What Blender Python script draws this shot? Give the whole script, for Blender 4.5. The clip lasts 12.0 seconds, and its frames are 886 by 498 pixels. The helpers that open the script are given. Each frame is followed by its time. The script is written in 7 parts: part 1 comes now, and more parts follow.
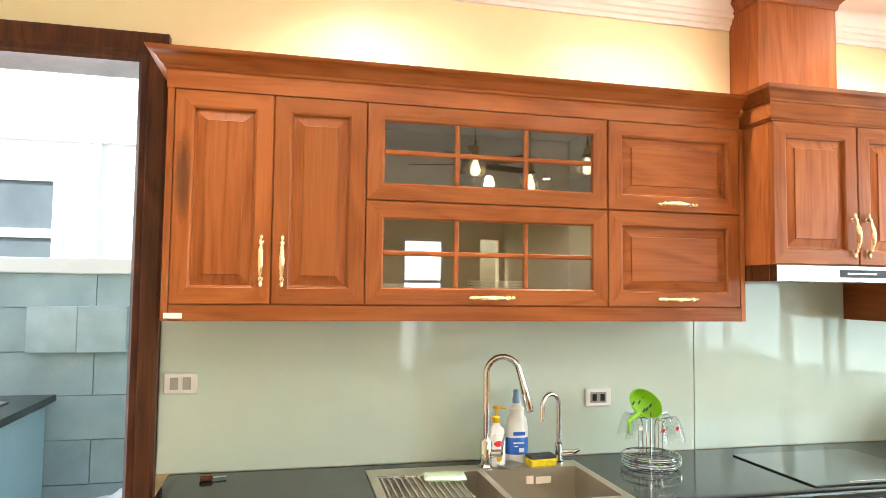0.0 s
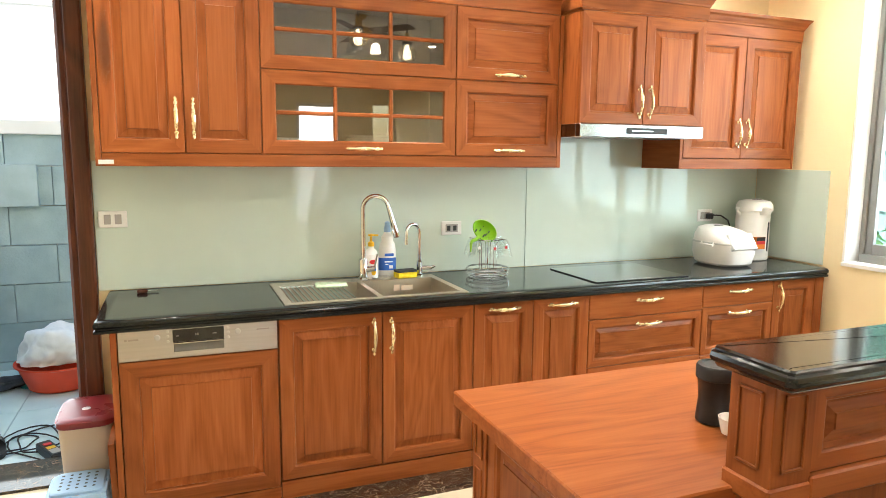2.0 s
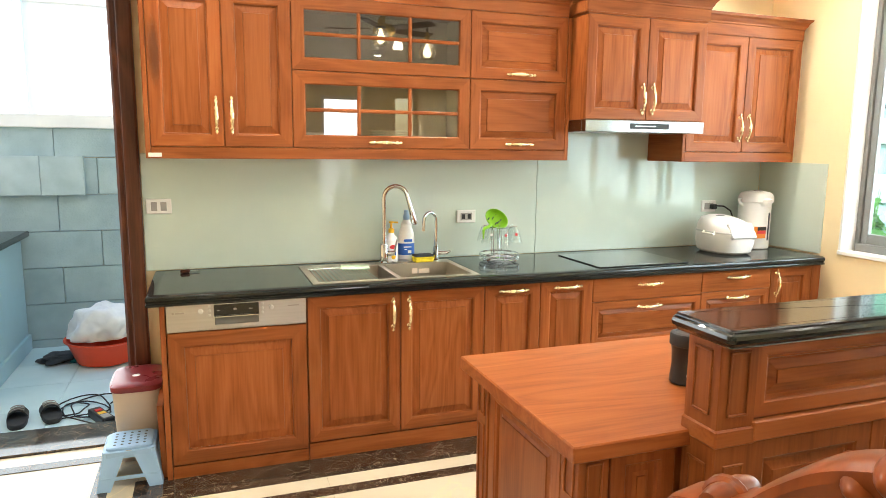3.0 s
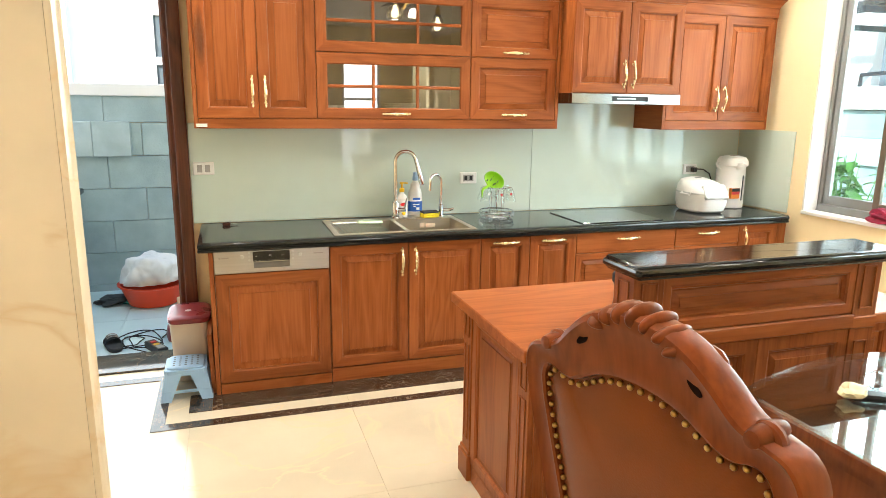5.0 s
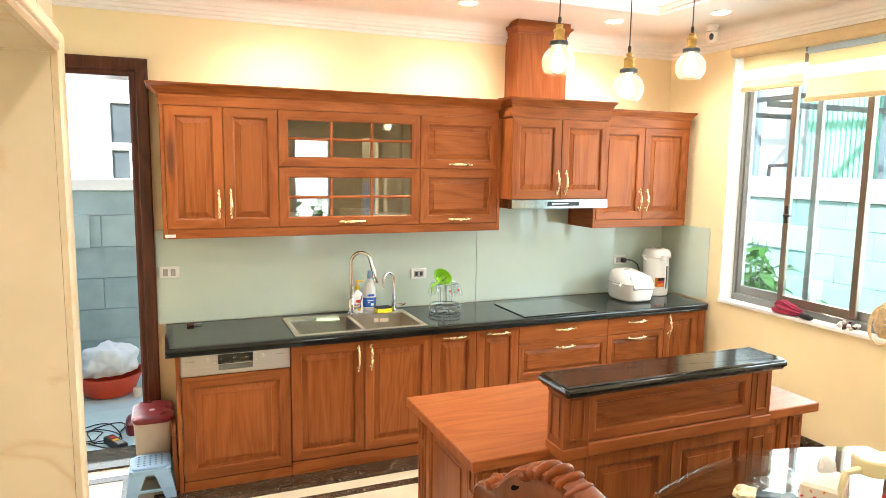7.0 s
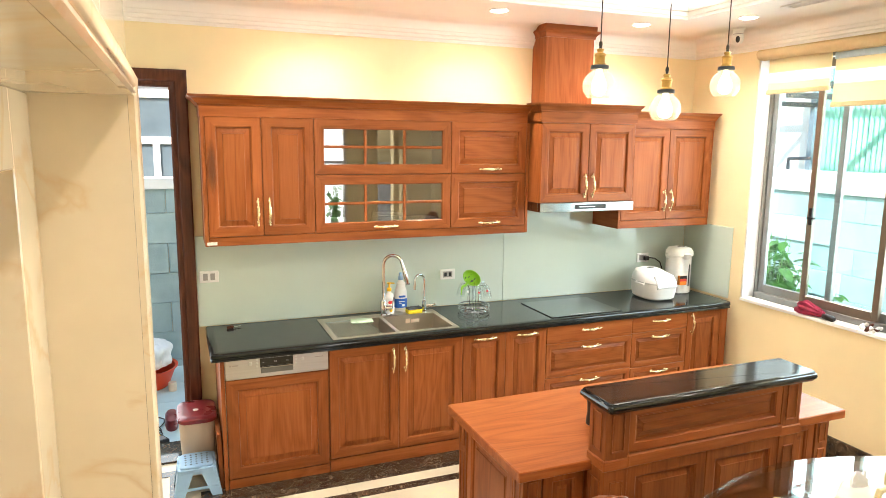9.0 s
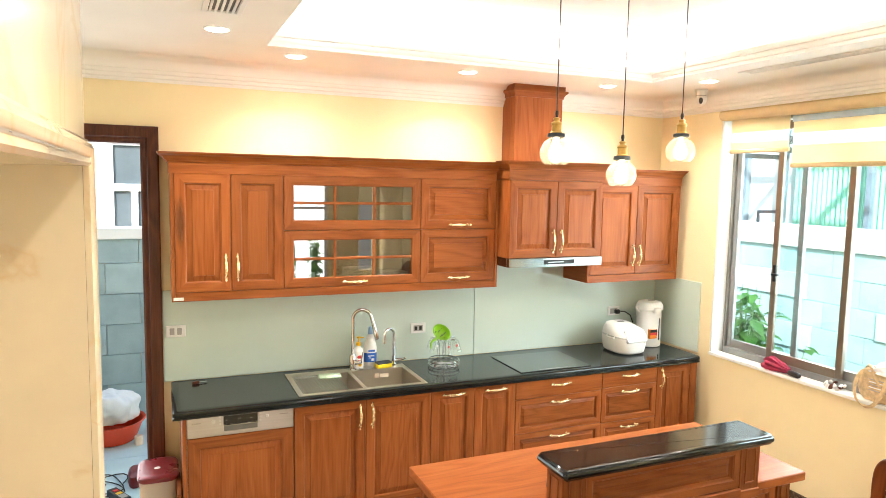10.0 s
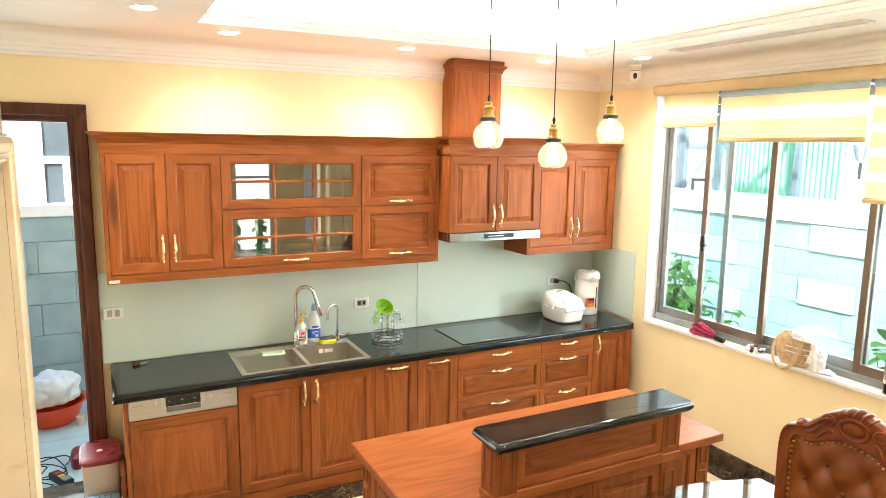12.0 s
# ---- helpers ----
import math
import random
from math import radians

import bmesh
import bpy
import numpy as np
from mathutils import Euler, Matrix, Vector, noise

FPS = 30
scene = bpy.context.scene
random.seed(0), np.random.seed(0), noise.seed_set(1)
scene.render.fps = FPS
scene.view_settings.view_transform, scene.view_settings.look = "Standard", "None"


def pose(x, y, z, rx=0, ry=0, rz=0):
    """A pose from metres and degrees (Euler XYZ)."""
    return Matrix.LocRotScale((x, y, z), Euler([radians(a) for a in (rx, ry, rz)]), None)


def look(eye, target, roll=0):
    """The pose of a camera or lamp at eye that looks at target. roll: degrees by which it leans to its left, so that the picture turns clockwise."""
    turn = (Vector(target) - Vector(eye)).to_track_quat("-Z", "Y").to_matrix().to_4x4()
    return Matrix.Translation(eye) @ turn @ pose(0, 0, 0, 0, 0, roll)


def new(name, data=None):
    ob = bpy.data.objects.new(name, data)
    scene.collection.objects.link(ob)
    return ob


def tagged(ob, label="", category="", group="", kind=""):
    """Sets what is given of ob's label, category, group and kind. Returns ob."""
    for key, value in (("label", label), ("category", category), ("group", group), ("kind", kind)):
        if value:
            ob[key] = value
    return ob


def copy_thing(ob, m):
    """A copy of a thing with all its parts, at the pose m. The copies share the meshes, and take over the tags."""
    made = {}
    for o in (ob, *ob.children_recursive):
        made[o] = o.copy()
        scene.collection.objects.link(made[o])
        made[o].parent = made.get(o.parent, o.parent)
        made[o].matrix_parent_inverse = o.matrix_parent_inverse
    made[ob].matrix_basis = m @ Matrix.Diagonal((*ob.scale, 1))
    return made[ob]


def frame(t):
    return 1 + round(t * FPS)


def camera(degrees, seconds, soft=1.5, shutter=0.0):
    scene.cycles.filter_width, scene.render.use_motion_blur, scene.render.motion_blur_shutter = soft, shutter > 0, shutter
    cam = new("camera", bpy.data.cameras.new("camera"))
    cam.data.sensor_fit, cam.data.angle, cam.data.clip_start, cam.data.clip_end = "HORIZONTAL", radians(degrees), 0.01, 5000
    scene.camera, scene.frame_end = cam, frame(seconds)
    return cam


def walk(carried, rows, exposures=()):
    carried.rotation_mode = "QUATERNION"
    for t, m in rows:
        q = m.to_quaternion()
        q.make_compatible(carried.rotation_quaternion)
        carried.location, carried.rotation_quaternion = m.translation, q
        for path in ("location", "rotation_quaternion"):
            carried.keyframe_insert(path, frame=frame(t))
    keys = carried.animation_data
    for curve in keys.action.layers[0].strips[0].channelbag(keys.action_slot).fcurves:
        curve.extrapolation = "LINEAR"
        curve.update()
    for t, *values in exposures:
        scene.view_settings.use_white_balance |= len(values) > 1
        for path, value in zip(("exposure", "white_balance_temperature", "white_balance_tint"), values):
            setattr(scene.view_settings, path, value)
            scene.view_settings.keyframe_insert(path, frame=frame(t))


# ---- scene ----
cam = camera(67.2, 12.0, soft=0.7)
PATH = [
    (0, (-0.065, -0.069, 1.535), (0.385, 1.876, 1.653), 0.7),
    (0.5, (-0.056, -0.281, 1.527), (0.512, 1.635, 1.607), 0.7),
    (1, (-0.09, -0.487, 1.512), (0.618, 1.384, 1.505), 0.7),
    (1.5, (-0.099, -0.642, 1.52), (0.644, 1.208, 1.356), 0.9),
    (2, (-0.161, -0.795, 1.465), (0.572, 1.047, 1.194), 0.5),
    (2.5, (-0.237, -0.921, 1.468), (0.442, 0.937, 1.17), 0.7),
    (3, (-0.222, -1.07, 1.476), (0.446, 0.792, 1.179), 0.6),
    (4.8, (-0.325, -1.599, 1.544), (0.309, 0.256, 1.148), 0.8),
    (5, (-0.31, -1.623, 1.558), (0.295, 0.236, 1.136), 0.7),
    (5.5, (-0.368, -1.702, 1.658), (0.394, 0.097, 1.229), 0.6),
    (6, (-0.425, -1.763, 1.787), (0.442, -0.007, 1.382), 0.4),
    (6.5, (-0.437, -1.826, 1.855), (0.4, -0.034, 1.556), 0.6),
    (7, (-0.433, -1.889, 1.87), (0.326, -0.056, 1.617), 0.8),
    (7.2, (-0.451, -1.89, 1.89), (0.304, -0.055, 1.637), 0.9),
    (8.8, (-0.588, -1.881, 2.049), (0.264, -0.103, 1.71), 0.8),
    (9, (-0.612, -1.906, 2.051), (0.125, -0.074, 1.732), 0.6),
    (9.5, (-0.592, -1.932, 2.11), (0.065, -0.05, 1.942), 1.1),
    (10, (-0.515, -1.966, 2.147), (0.264, -0.135, 1.952), 1.1),
    (10.5, (-0.468, -1.973, 2.209), (0.437, -0.211, 1.937), 0.9),
    (11, (-0.417, -2.004, 2.201), (0.574, -0.306, 1.832), 0.5),
    (11.5, (-0.463, -2.032, 2.236), (0.506, -0.327, 1.846), 0.6),
    (12, (-0.478, -2.036, 2.242), (0.431, -0.28, 1.939), 0.8),
]
walk(cam, [(t, look(eye, target, roll)) for t, eye, target, roll in PATH])
# ---- world and light ----
world = bpy.data.worlds.new("sky")
scene.world = world
world.use_nodes = True
wn = world.node_tree
sky = wn.nodes.new("ShaderNodeTexSky")
sky.sky_type, sky.sun_disc = "NISHITA", False
sky.air_density, sky.dust_density = 1.7, 1.5
sky.sun_elevation, sky.sun_rotation = radians(41), radians(219)
wn.links.new(sky.outputs[0], wn.nodes["Background"].inputs[0])
wn.nodes["Background"].inputs[1].default_value = 0.15


def lamp(name, kind, energy, m, color=(1, 1, 1), size=0.1, size_y=None, shape="DISK", spread=None):
    d = bpy.data.lights.new(name, kind)
    d.energy, d.color = energy, color
    if kind == "AREA":
        d.shape, d.size = shape, size
        if size_y:
            d.size_y = size_y
        if spread:
            d.spread = radians(spread)
    if kind == "SUN":
        d.angle = radians(size)
    if kind == "POINT":
        d.shadow_soft_size = size
    ob = new(name, d)
    ob.matrix_world = m
    return ob


lamp("sun", "SUN", 4.2, look((-4.0, -5.0, 5.5), (0, 0, 0)), (1, 0.97, 0.92), 2.0)
scene.view_settings.exposure = 1.5
WARM = (1.0, 0.945, 0.85)
# the last two downlights are unseen, added to brighten the far end
SPOTS = [(-0.24, 1.55), (0.24, 2.08), (1.36, 2.08), (2.50, 2.12), (2.95, 1.60), (2.95, -0.6), (-0.24, -0.6), (-0.24, -3.0), (2.95, -3.0), (0.55, -4.7), (2.35, -4.7)]
for sx, sy in SPOTS:
    lamp("downlight_lamp", "AREA", 4.2, look((sx, sy, 2.866), (sx, sy, 0)), WARM, 0.08, spread=128)
# hidden strip in the ceiling recess
for cx, cy, lx, ly in ((1.355, 1.925, 2.6, 0.06), (-0.035, 0.555, 0.06, 2.5), (2.745, 0.555, 0.06, 2.5), (1.355, -0.815, 2.6, 0.06)):
    lamp("cove_lamp", "AREA", 10.4, look((cx, cy, 2.93), (cx, cy + 0.0001, 3.5)), (1.0, 0.96, 0.87), lx, ly, "RECTANGLE")
# daylight standing in the openings
lamp("window_daylight", "AREA", 68, look((4.15, 0.3, 1.8), (0, 0.3, 1.5)), (0.86, 0.95, 1.0), 3.4, 1.7, "RECTANGLE")
lamp("rear_daylight", "AREA", 19, look((2.05, -6.75, 1.3), (2.05, 0, 1.3)), (0.95, 0.98, 1.0), 0.9, 2.2, "RECTANGLE")
lamp("door_daylight", "AREA", 8.5, look((-1.18, 2.74, 1.2), (-1.18, 0, 1.1)), (0.88, 0.96, 1.0), 1.0, 2.2, "RECTANGLE")


# ---- materials ----
def material(name, color, rough=0.5, metal=0.0, vary=0.0, scale=8.0, bump=0.0, bscale=60.0, coat=0.0, spec=0.5, stretch=(1, 1, 1), second=None, detail=4.0):
    m = bpy.data.materials.new(name)
    m.use_nodes = True
    t = m.node_tree
    b = t.nodes["Principled BSDF"]
    b.inputs["Roughness"].default_value, b.inputs["Metallic"].default_value = rough, metal
    b.inputs["Coat Weight"].default_value, b.inputs["Coat Roughness"].default_value = coat, 0.08
    b.inputs["Specular IOR Level"].default_value = spec
    b.inputs["Base Color"].default_value = (*color, 1)
    if vary or bump or second:
        co = t.nodes.new("ShaderNodeTexCoord")
        info = t.nodes.new("ShaderNodeObjectInfo")
        mul = t.nodes.new("ShaderNodeMath")
        mul.operation, mul.inputs[1].default_value = "MULTIPLY", 37.0
        t.links.new(info.outputs["Random"], mul.inputs[0])
        add = t.nodes.new("ShaderNodeVectorMath")
        t.links.new(co.outputs["Object"], add.inputs[0])
        t.links.new(mul.outputs[0], add.inputs[1])
        mp = t.nodes.new("ShaderNodeMapping")
        mp.inputs["Scale"].default_value = stretch
        t.links.new(add.outputs[0], mp.inputs[0])
        n1 = t.nodes.new("ShaderNodeTexNoise")
        n1.inputs["Scale"].default_value, n1.inputs["Detail"].default_value = scale, detail
        t.links.new(mp.outputs[0], n1.inputs["Vector"])
        ramp = t.nodes.new("ShaderNodeValToRGB")
        ramp.color_ramp.elements[0].position, ramp.color_ramp.elements[1].position = 0.32, 0.68
        lo = second or tuple(c * (1 - vary) for c in color)
        hi = color if second else tuple(min(1, c * (1 + vary)) for c in color)
        ramp.color_ramp.elements[0].color, ramp.color_ramp.elements[1].color = (*lo, 1), (*hi, 1)
        t.links.new(n1.outputs["Fac"], ramp.inputs[0])
        t.links.new(ramp.outputs[0], b.inputs["Base Color"])
        rr = t.nodes.new("ShaderNodeMapRange")
        rr.inputs[3].default_value, rr.inputs[4].default_value = max(0.02, rough * 0.8), min(1, rough * 1.25)
        t.links.new(n1.outputs["Fac"], rr.inputs[0])
        t.links.new(rr.outputs[0], b.inputs["Roughness"])
        if bump:
            n2 = t.nodes.new("ShaderNodeTexNoise")
            n2.inputs["Scale"].default_value, n2.inputs["Detail"].default_value = bscale, 3
            t.links.new(mp.outputs[0], n2.inputs["Vector"])
            bp = t.nodes.new("ShaderNodeBump")
            bp.inputs["Strength"].default_value, bp.inputs["Distance"].default_value = bump, 0.004
            t.links.new(n2.outputs["Fac"], bp.inputs["Height"])
            t.links.new(bp.outputs[0], b.inputs["Normal"])
    return m


def wood(name, axis, dark, mid, light, rough=0.42, coat=0.03):
    """Varnished wood whose grain runs along one axis: figure in broad cathedral bands, fine pores over it."""
    m = bpy.data.materials.new(name)
    m.use_nodes = True
    t = m.node_tree
    b = t.nodes["Principled BSDF"]
    b.inputs["Roughness"].default_value = rough
    b.inputs["Coat Weight"].default_value, b.inputs["Coat Roughness"].default_value = coat, 0.15
    b.inputs["Specular IOR Level"].default_value = 0.17
    co = t.nodes.new("ShaderNodeTexCoord")
    info = t.nodes.new("ShaderNodeObjectInfo")
    mul = t.nodes.new("ShaderNodeMath")
    mul.operation, mul.inputs[1].default_value = "MULTIPLY", 53.0
    t.links.new(info.outputs["Random"], mul.inputs[0])
    add = t.nodes.new("ShaderNodeVectorMath")
    t.links.new(co.outputs["Object"], add.inputs[0])
    t.links.new(mul.outputs[0], add.inputs[1])

    def mapped(across, along):
        mp = t.nodes.new("ShaderNodeMapping")
        sc = [across, across, across]
        sc[axis] = along
        mp.inputs["Scale"].default_value = sc
        t.links.new(add.outputs[0], mp.inputs[0])
        return mp
    broad = t.nodes.new("ShaderNodeTexNoise")
    broad.inputs["Scale"].default_value, broad.inputs["Detail"].default_value = 1.0, 2.0
    broad.inputs["Distortion"].default_value = 0.9
    t.links.new(mapped(5.5, 0.9).outputs[0], broad.inputs["Vector"])
    bands = t.nodes.new("ShaderNodeMath")
    bands.operation, bands.inputs[1].default_value = "MULTIPLY", 11.0
    t.links.new(broad.outputs["Fac"], bands.inputs[0])
    saw = t.nodes.new("ShaderNodeMath")
    saw.operation, saw.inputs[1].default_value = "PINGPONG", 1.0
    t.links.new(bands.outputs[0], saw.inputs[0])
    fine = t.nodes.new("ShaderNodeTexNoise")
    fine.inputs["Scale"].default_value, fine.inputs["Detail"].default_value = 1.0, 5.0
    t.links.new(mapped(110.0, 5.0).outputs[0], fine.inputs["Vector"])
    mix = t.nodes.new("ShaderNodeMath")
    mix.operation = "MULTIPLY_ADD"
    mix.inputs[1].default_value = 0.33
    t.links.new(saw.outputs[0], mix.inputs[0])
    half = t.nodes.new("ShaderNodeMath")
    half.operation, half.inputs[1].default_value = "MULTIPLY", 0.67
    t.links.new(fine.outputs["Fac"], half.inputs[0])
    t.links.new(half.outputs[0], mix.inputs[2])
    ramp = t.nodes.new("ShaderNodeValToRGB")
    e = ramp.color_ramp.elements
    e[0].position, e[0].color = 0.22, (*dark, 1)
    e[1].position, e[1].color = 0.80, (*light, 1)
    x = e.new(0.48)
    x.color = (*mid, 1)
    t.links.new(mix.outputs[0], ramp.inputs[0])
    tint = t.nodes.new("ShaderNodeHueSaturation")
    tone = t.nodes.new("ShaderNodeMapRange")
    tone.inputs[3].default_value, tone.inputs[4].default_value = 0.86, 1.12
    t.links.new(info.outputs["Random"], tone.inputs[0])
    t.links.new(tone.outputs[0], tint.inputs["Value"])
    t.links.new(ramp.outputs[0], tint.inputs["Color"])
    t.links.new(tint.outputs[0], b.inputs["Base Color"])
    bp = t.nodes.new("ShaderNodeBump")
    bp.inputs["Strength"].default_value, bp.inputs["Distance"].default_value = 0.12, 0.001
    t.links.new(fine.outputs["Fac"], bp.inputs["Height"])
    t.links.new(bp.outputs[0], b.inputs["Normal"])
    return m


def glass(name, color=(1, 1, 1), rough=0.0, ior=1.45, thin=False, gloss=0.055):
    m = bpy.data.materials.new(name)
    m.use_nodes = True
    t = m.node_tree
    b = t.nodes["Principled BSDF"]
    if thin:
        out = t.nodes["Material Output"]
        tr = t.nodes.new("ShaderNodeBsdfTransparent")
        tr.inputs[0].default_value = (*color, 1)
        gl = t.nodes.new("ShaderNodeBsdfGlossy")
        gl.inputs["Roughness"].default_value = rough
        lw = t.nodes.new("ShaderNodeLayerWeight")
        lw.inputs[0].default_value = 0.5
        power = t.nodes.new("ShaderNodeMath")
        power.operation, power.inputs[1].default_value = "POWER", 4.0
        t.links.new(lw.outputs["Facing"], power.inputs[0])
        boost = t.nodes.new("ShaderNodeMath")
        boost.operation, boost.inputs[1].default_value, boost.inputs[2].default_value = "MULTIPLY_ADD", 0.9, gloss
        t.links.new(power.outputs[0], boost.inputs[0])
        mx = t.nodes.new("ShaderNodeMixShader")
        t.links.new(boost.outputs[0], mx.inputs[0])
        t.links.new(tr.outputs[0], mx.inputs[1])
        t.links.new(gl.outputs[0], mx.inputs[2])
        t.links.new(mx.outputs[0], out.inputs[0])
    else:
        b.inputs["Base Color"].default_value = (*color, 1)
        b.inputs["Transmission Weight"].default_value, b.inputs["Roughness"].default_value, b.inputs["IOR"].default_value = 1, rough, ior
    return m


def glow(name, color, strength):
    m = bpy.data.materials.new(name)
    m.use_nodes = True
    b = m.node_tree.nodes["Principled BSDF"]
    b.inputs["Base Color"].default_value = (*color, 1)
    b.inputs["Emission Color"].default_value, b.inputs["Emission Strength"].default_value = (*color, 1), strength
    return m


def marble(name, base, vein, scale=2.5, rough=0.12, width=0.06, cloud=None):
    m = material(name, base, rough, 0, 0.0, scale * 1.5, 0, 1, 0.3, second=cloud or tuple(c * 0.86 for c in base))
    t = m.node_tree
    b = t.nodes["Principled BSDF"]
    ramp = [n for n in t.nodes if n.type == "VALTORGB"][0]
    mp = [n for n in t.nodes if n.type == "MAPPING"][0]
    nz = t.nodes.new("ShaderNodeTexNoise")
    nz.inputs["Scale"].default_value, nz.inputs["Detail"].default_value, nz.inputs["Distortion"].default_value = scale, 6, 1.2
    t.links.new(mp.outputs[0], nz.inputs["Vector"])
    sub = t.nodes.new("ShaderNodeMath")
    sub.operation, sub.inputs[1].default_value = "SUBTRACT", 0.5
    t.links.new(nz.outputs["Fac"], sub.inputs[0])
    ab = t.nodes.new("ShaderNodeMath")
    ab.operation = "ABSOLUTE"
    t.links.new(sub.outputs[0], ab.inputs[0])
    mr = t.nodes.new("ShaderNodeMapRange")
    mr.inputs[1].default_value, mr.inputs[2].default_value, mr.inputs[3].default_value, mr.inputs[4].default_value = 0, width, 1, 0
    t.links.new(ab.outputs[0], mr.inputs[0])
    mx = t.nodes.new("ShaderNodeMix")
    mx.data_type = "RGBA"
    t.links.new(mr.outputs[0], mx.inputs[0])
    t.links.new(ramp.outputs[0], mx.inputs[6])
    mx.inputs[7].default_value = (*vein, 1)
    t.links.new(mx.outputs[2], b.inputs["Base Color"])
    return m


WD, WM, WL = (0.215, 0.055, 0.0135), (0.288, 0.082, 0.021), (0.350, 0.109, 0.031)
WOOD_V = wood("cabinet_wood_upright", 2, WD, WM, WL, 0.38)
WOOD_H = wood("cabinet_wood_level", 0, WD, WM, WL, 0.34)
WOOD_Y = wood("cabinet_wood_deep", 1, WD, WM, WL)
WOOD_IN = wood("cabinet_inside", 0, (0.13, 0.10, 0.08), (0.18, 0.145, 0.12), (0.23, 0.19, 0.16), 0.6, 0.0)
FRAME_V = wood("dark_door_wood", 2, (0.05, 0.014, 0.007), (0.08, 0.023, 0.011), (0.12, 0.036, 0.016), 0.3, 0.3)
FRAME_H = wood("dark_door_wood_level", 0, (0.035, 0.010, 0.005), (0.06, 0.017, 0.008), (0.10, 0.028, 0.012), 0.3, 0.3)
CHAIR_W = wood("carved_chair_wood", 2, (0.150, 0.033, 0.007), (0.190, 0.043, 0.009), (0.230, 0.055, 0.012), 0.30, 0.15)
# near-black that paints the shade inside the chair's pierced slots
HOLESHADE = material("hole_shade_dark", (0.016, 0.006, 0.003), 0.9, 0, 0.2, 30, spec=0.05)
LEATHER = material("tan_leather", (0.195, 0.049, 0.007), 0.33, 0, 0.18, 5, 0.12, 260, 0.0, spec=0.22)
BRASS = material("cream_brass", (0.88, 0.72, 0.42), 0.26, 0.75, 0.06, 30)
OLDBRASS = material("aged_brass", (0.50, 0.32, 0.10), 0.3, 1.0, 0.15, 40)
STEEL = material("brushed_steel", (0.52, 0.51, 0.50), 0.31, 1.0, 0.05, 3, 0.008, 80, stretch=(1, 40, 40))
CHROME = material("chrome", (0.70, 0.72, 0.75), 0.06, 1.0)
GRANITE = material("black_granite", (0.016, 0.019, 0.018), 0.10, 0, 0, 240, 0, 1, 0.0, second=(0.006, 0.007, 0.007))
COOKGLASS = material("ceramic_glass", (0.006, 0.007, 0.007), 0.05, 0, 0.2, 30, 0, 1, 0.5)
SPLASH = material("mint_glass", (0.59, 0.68, 0.60), 0.04, 0, 0.02, 2.0, 0, 1, 0.0, spec=0.36)
PAINT = material("yellow_wall_paint", (0.87, 0.73, 0.455), 0.36, 0, 0.03, 3, 0.06, 300)
CEIL = material("ceiling_paint", (0.85, 0.83, 0.80), 0.65, 0, 0.02, 3, 0.04, 200)
WHITE = material("white_paint", (0.82, 0.82, 0.80), 0.4, 0, 0.03, 5)
LEAFP = material("pale_beige_paint", (0.66, 0.57, 0.47), 0.35, 0, 0.03, 4)
PORTAL = marble("cream_stone", (0.83, 0.70, 0.50), (0.74, 0.57, 0.36), 1.2, 0.15, 0.03)
TILE = marble("cream_marble", (0.60, 0.52, 0.385), (0.63, 0.51, 0.34), 1.6, 0.08, 0.02)
DARKM = marble("dark_marble", (0.075, 0.050, 0.032), (0.24, 0.17, 0.11), 12.0, 0.10, 0.010, cloud=(0.012, 0.009, 0.007))
GROUT = material("grout", (0.68, 0.58, 0.42), 0.8, 0, 0.1, 20)
PLASTIC_W = material("white_plastic", (0.80, 0.79, 0.76), 0.3, 0, 0.03, 10)
PLASTIC_GREY = material("grey_plastic", (0.35, 0.33, 0.31), 0.35, 0, 0.05, 10)
BLACKP = material("black_plastic", (0.012, 0.012, 0.012), 0.35, 0, 0.2, 20)
RUBBER = material("black_rubber", (0.015, 0.015, 0.016), 0.6, 0, 0.2, 30, 0.2, 200)
BLUEP = material("pale_blue_plastic", (0.27, 0.43, 0.62), 0.4, 0, 0.05, 8)
REDLID = material("dark_red_plastic", (0.20, 0.018, 0.022), 0.28, 0, 0.06, 8)
BINBODY = material("beige_plastic", (0.55, 0.45, 0.36), 0.45, 0, 0.05, 6)
REDP = material("orange_red_plastic", (0.78, 0.07, 0.02), 0.35, 0, 0.06, 8)
CLOTHW = material("white_cloth", (0.85, 0.86, 0.88), 0.9, 0, 0.06, 12, 0.4, 60)
CLOTHD = material("dark_cloth", (0.05, 0.055, 0.06), 0.9, 0, 0.4, 25, 0.4, 60)
TEALC = material("teal_cloth", (0.03, 0.30, 0.30), 0.85, 0, 0.2, 25)
ALU = material("bronze_aluminium", (0.23, 0.185, 0.14), 0.38, 0.6, 0.05, 10)
ALUG = material("grey_aluminium", (0.27, 0.275, 0.27), 0.4, 0.5, 0.05, 10)
PANE = glass("window_glass", (0.90, 0.97, 0.97), thin=True)
CABGLASS = glass("cabinet_glass", (0.84, 0.85, 0.85), thin=True, gloss=0.16)
TABLEGLASS = glass("table_glass", (0.91, 0.97, 0.95), thin=True, gloss=0.17)
CLEAR = glass("clear_glass", (0.96, 0.98, 0.98), thin=True)
SHADEGLASS = glass("lamp_glass", (0.93, 0.86, 0.70), thin=True, gloss=0.10)
_t = SHADEGLASS.node_tree
_mx = [n for n in _t.nodes if n.type == "MIX_SHADER"][0]
_tl = _t.nodes.new("ShaderNodeBsdfTranslucent")
_tl.inputs[0].default_value = (1.0, 0.93, 0.78, 1)
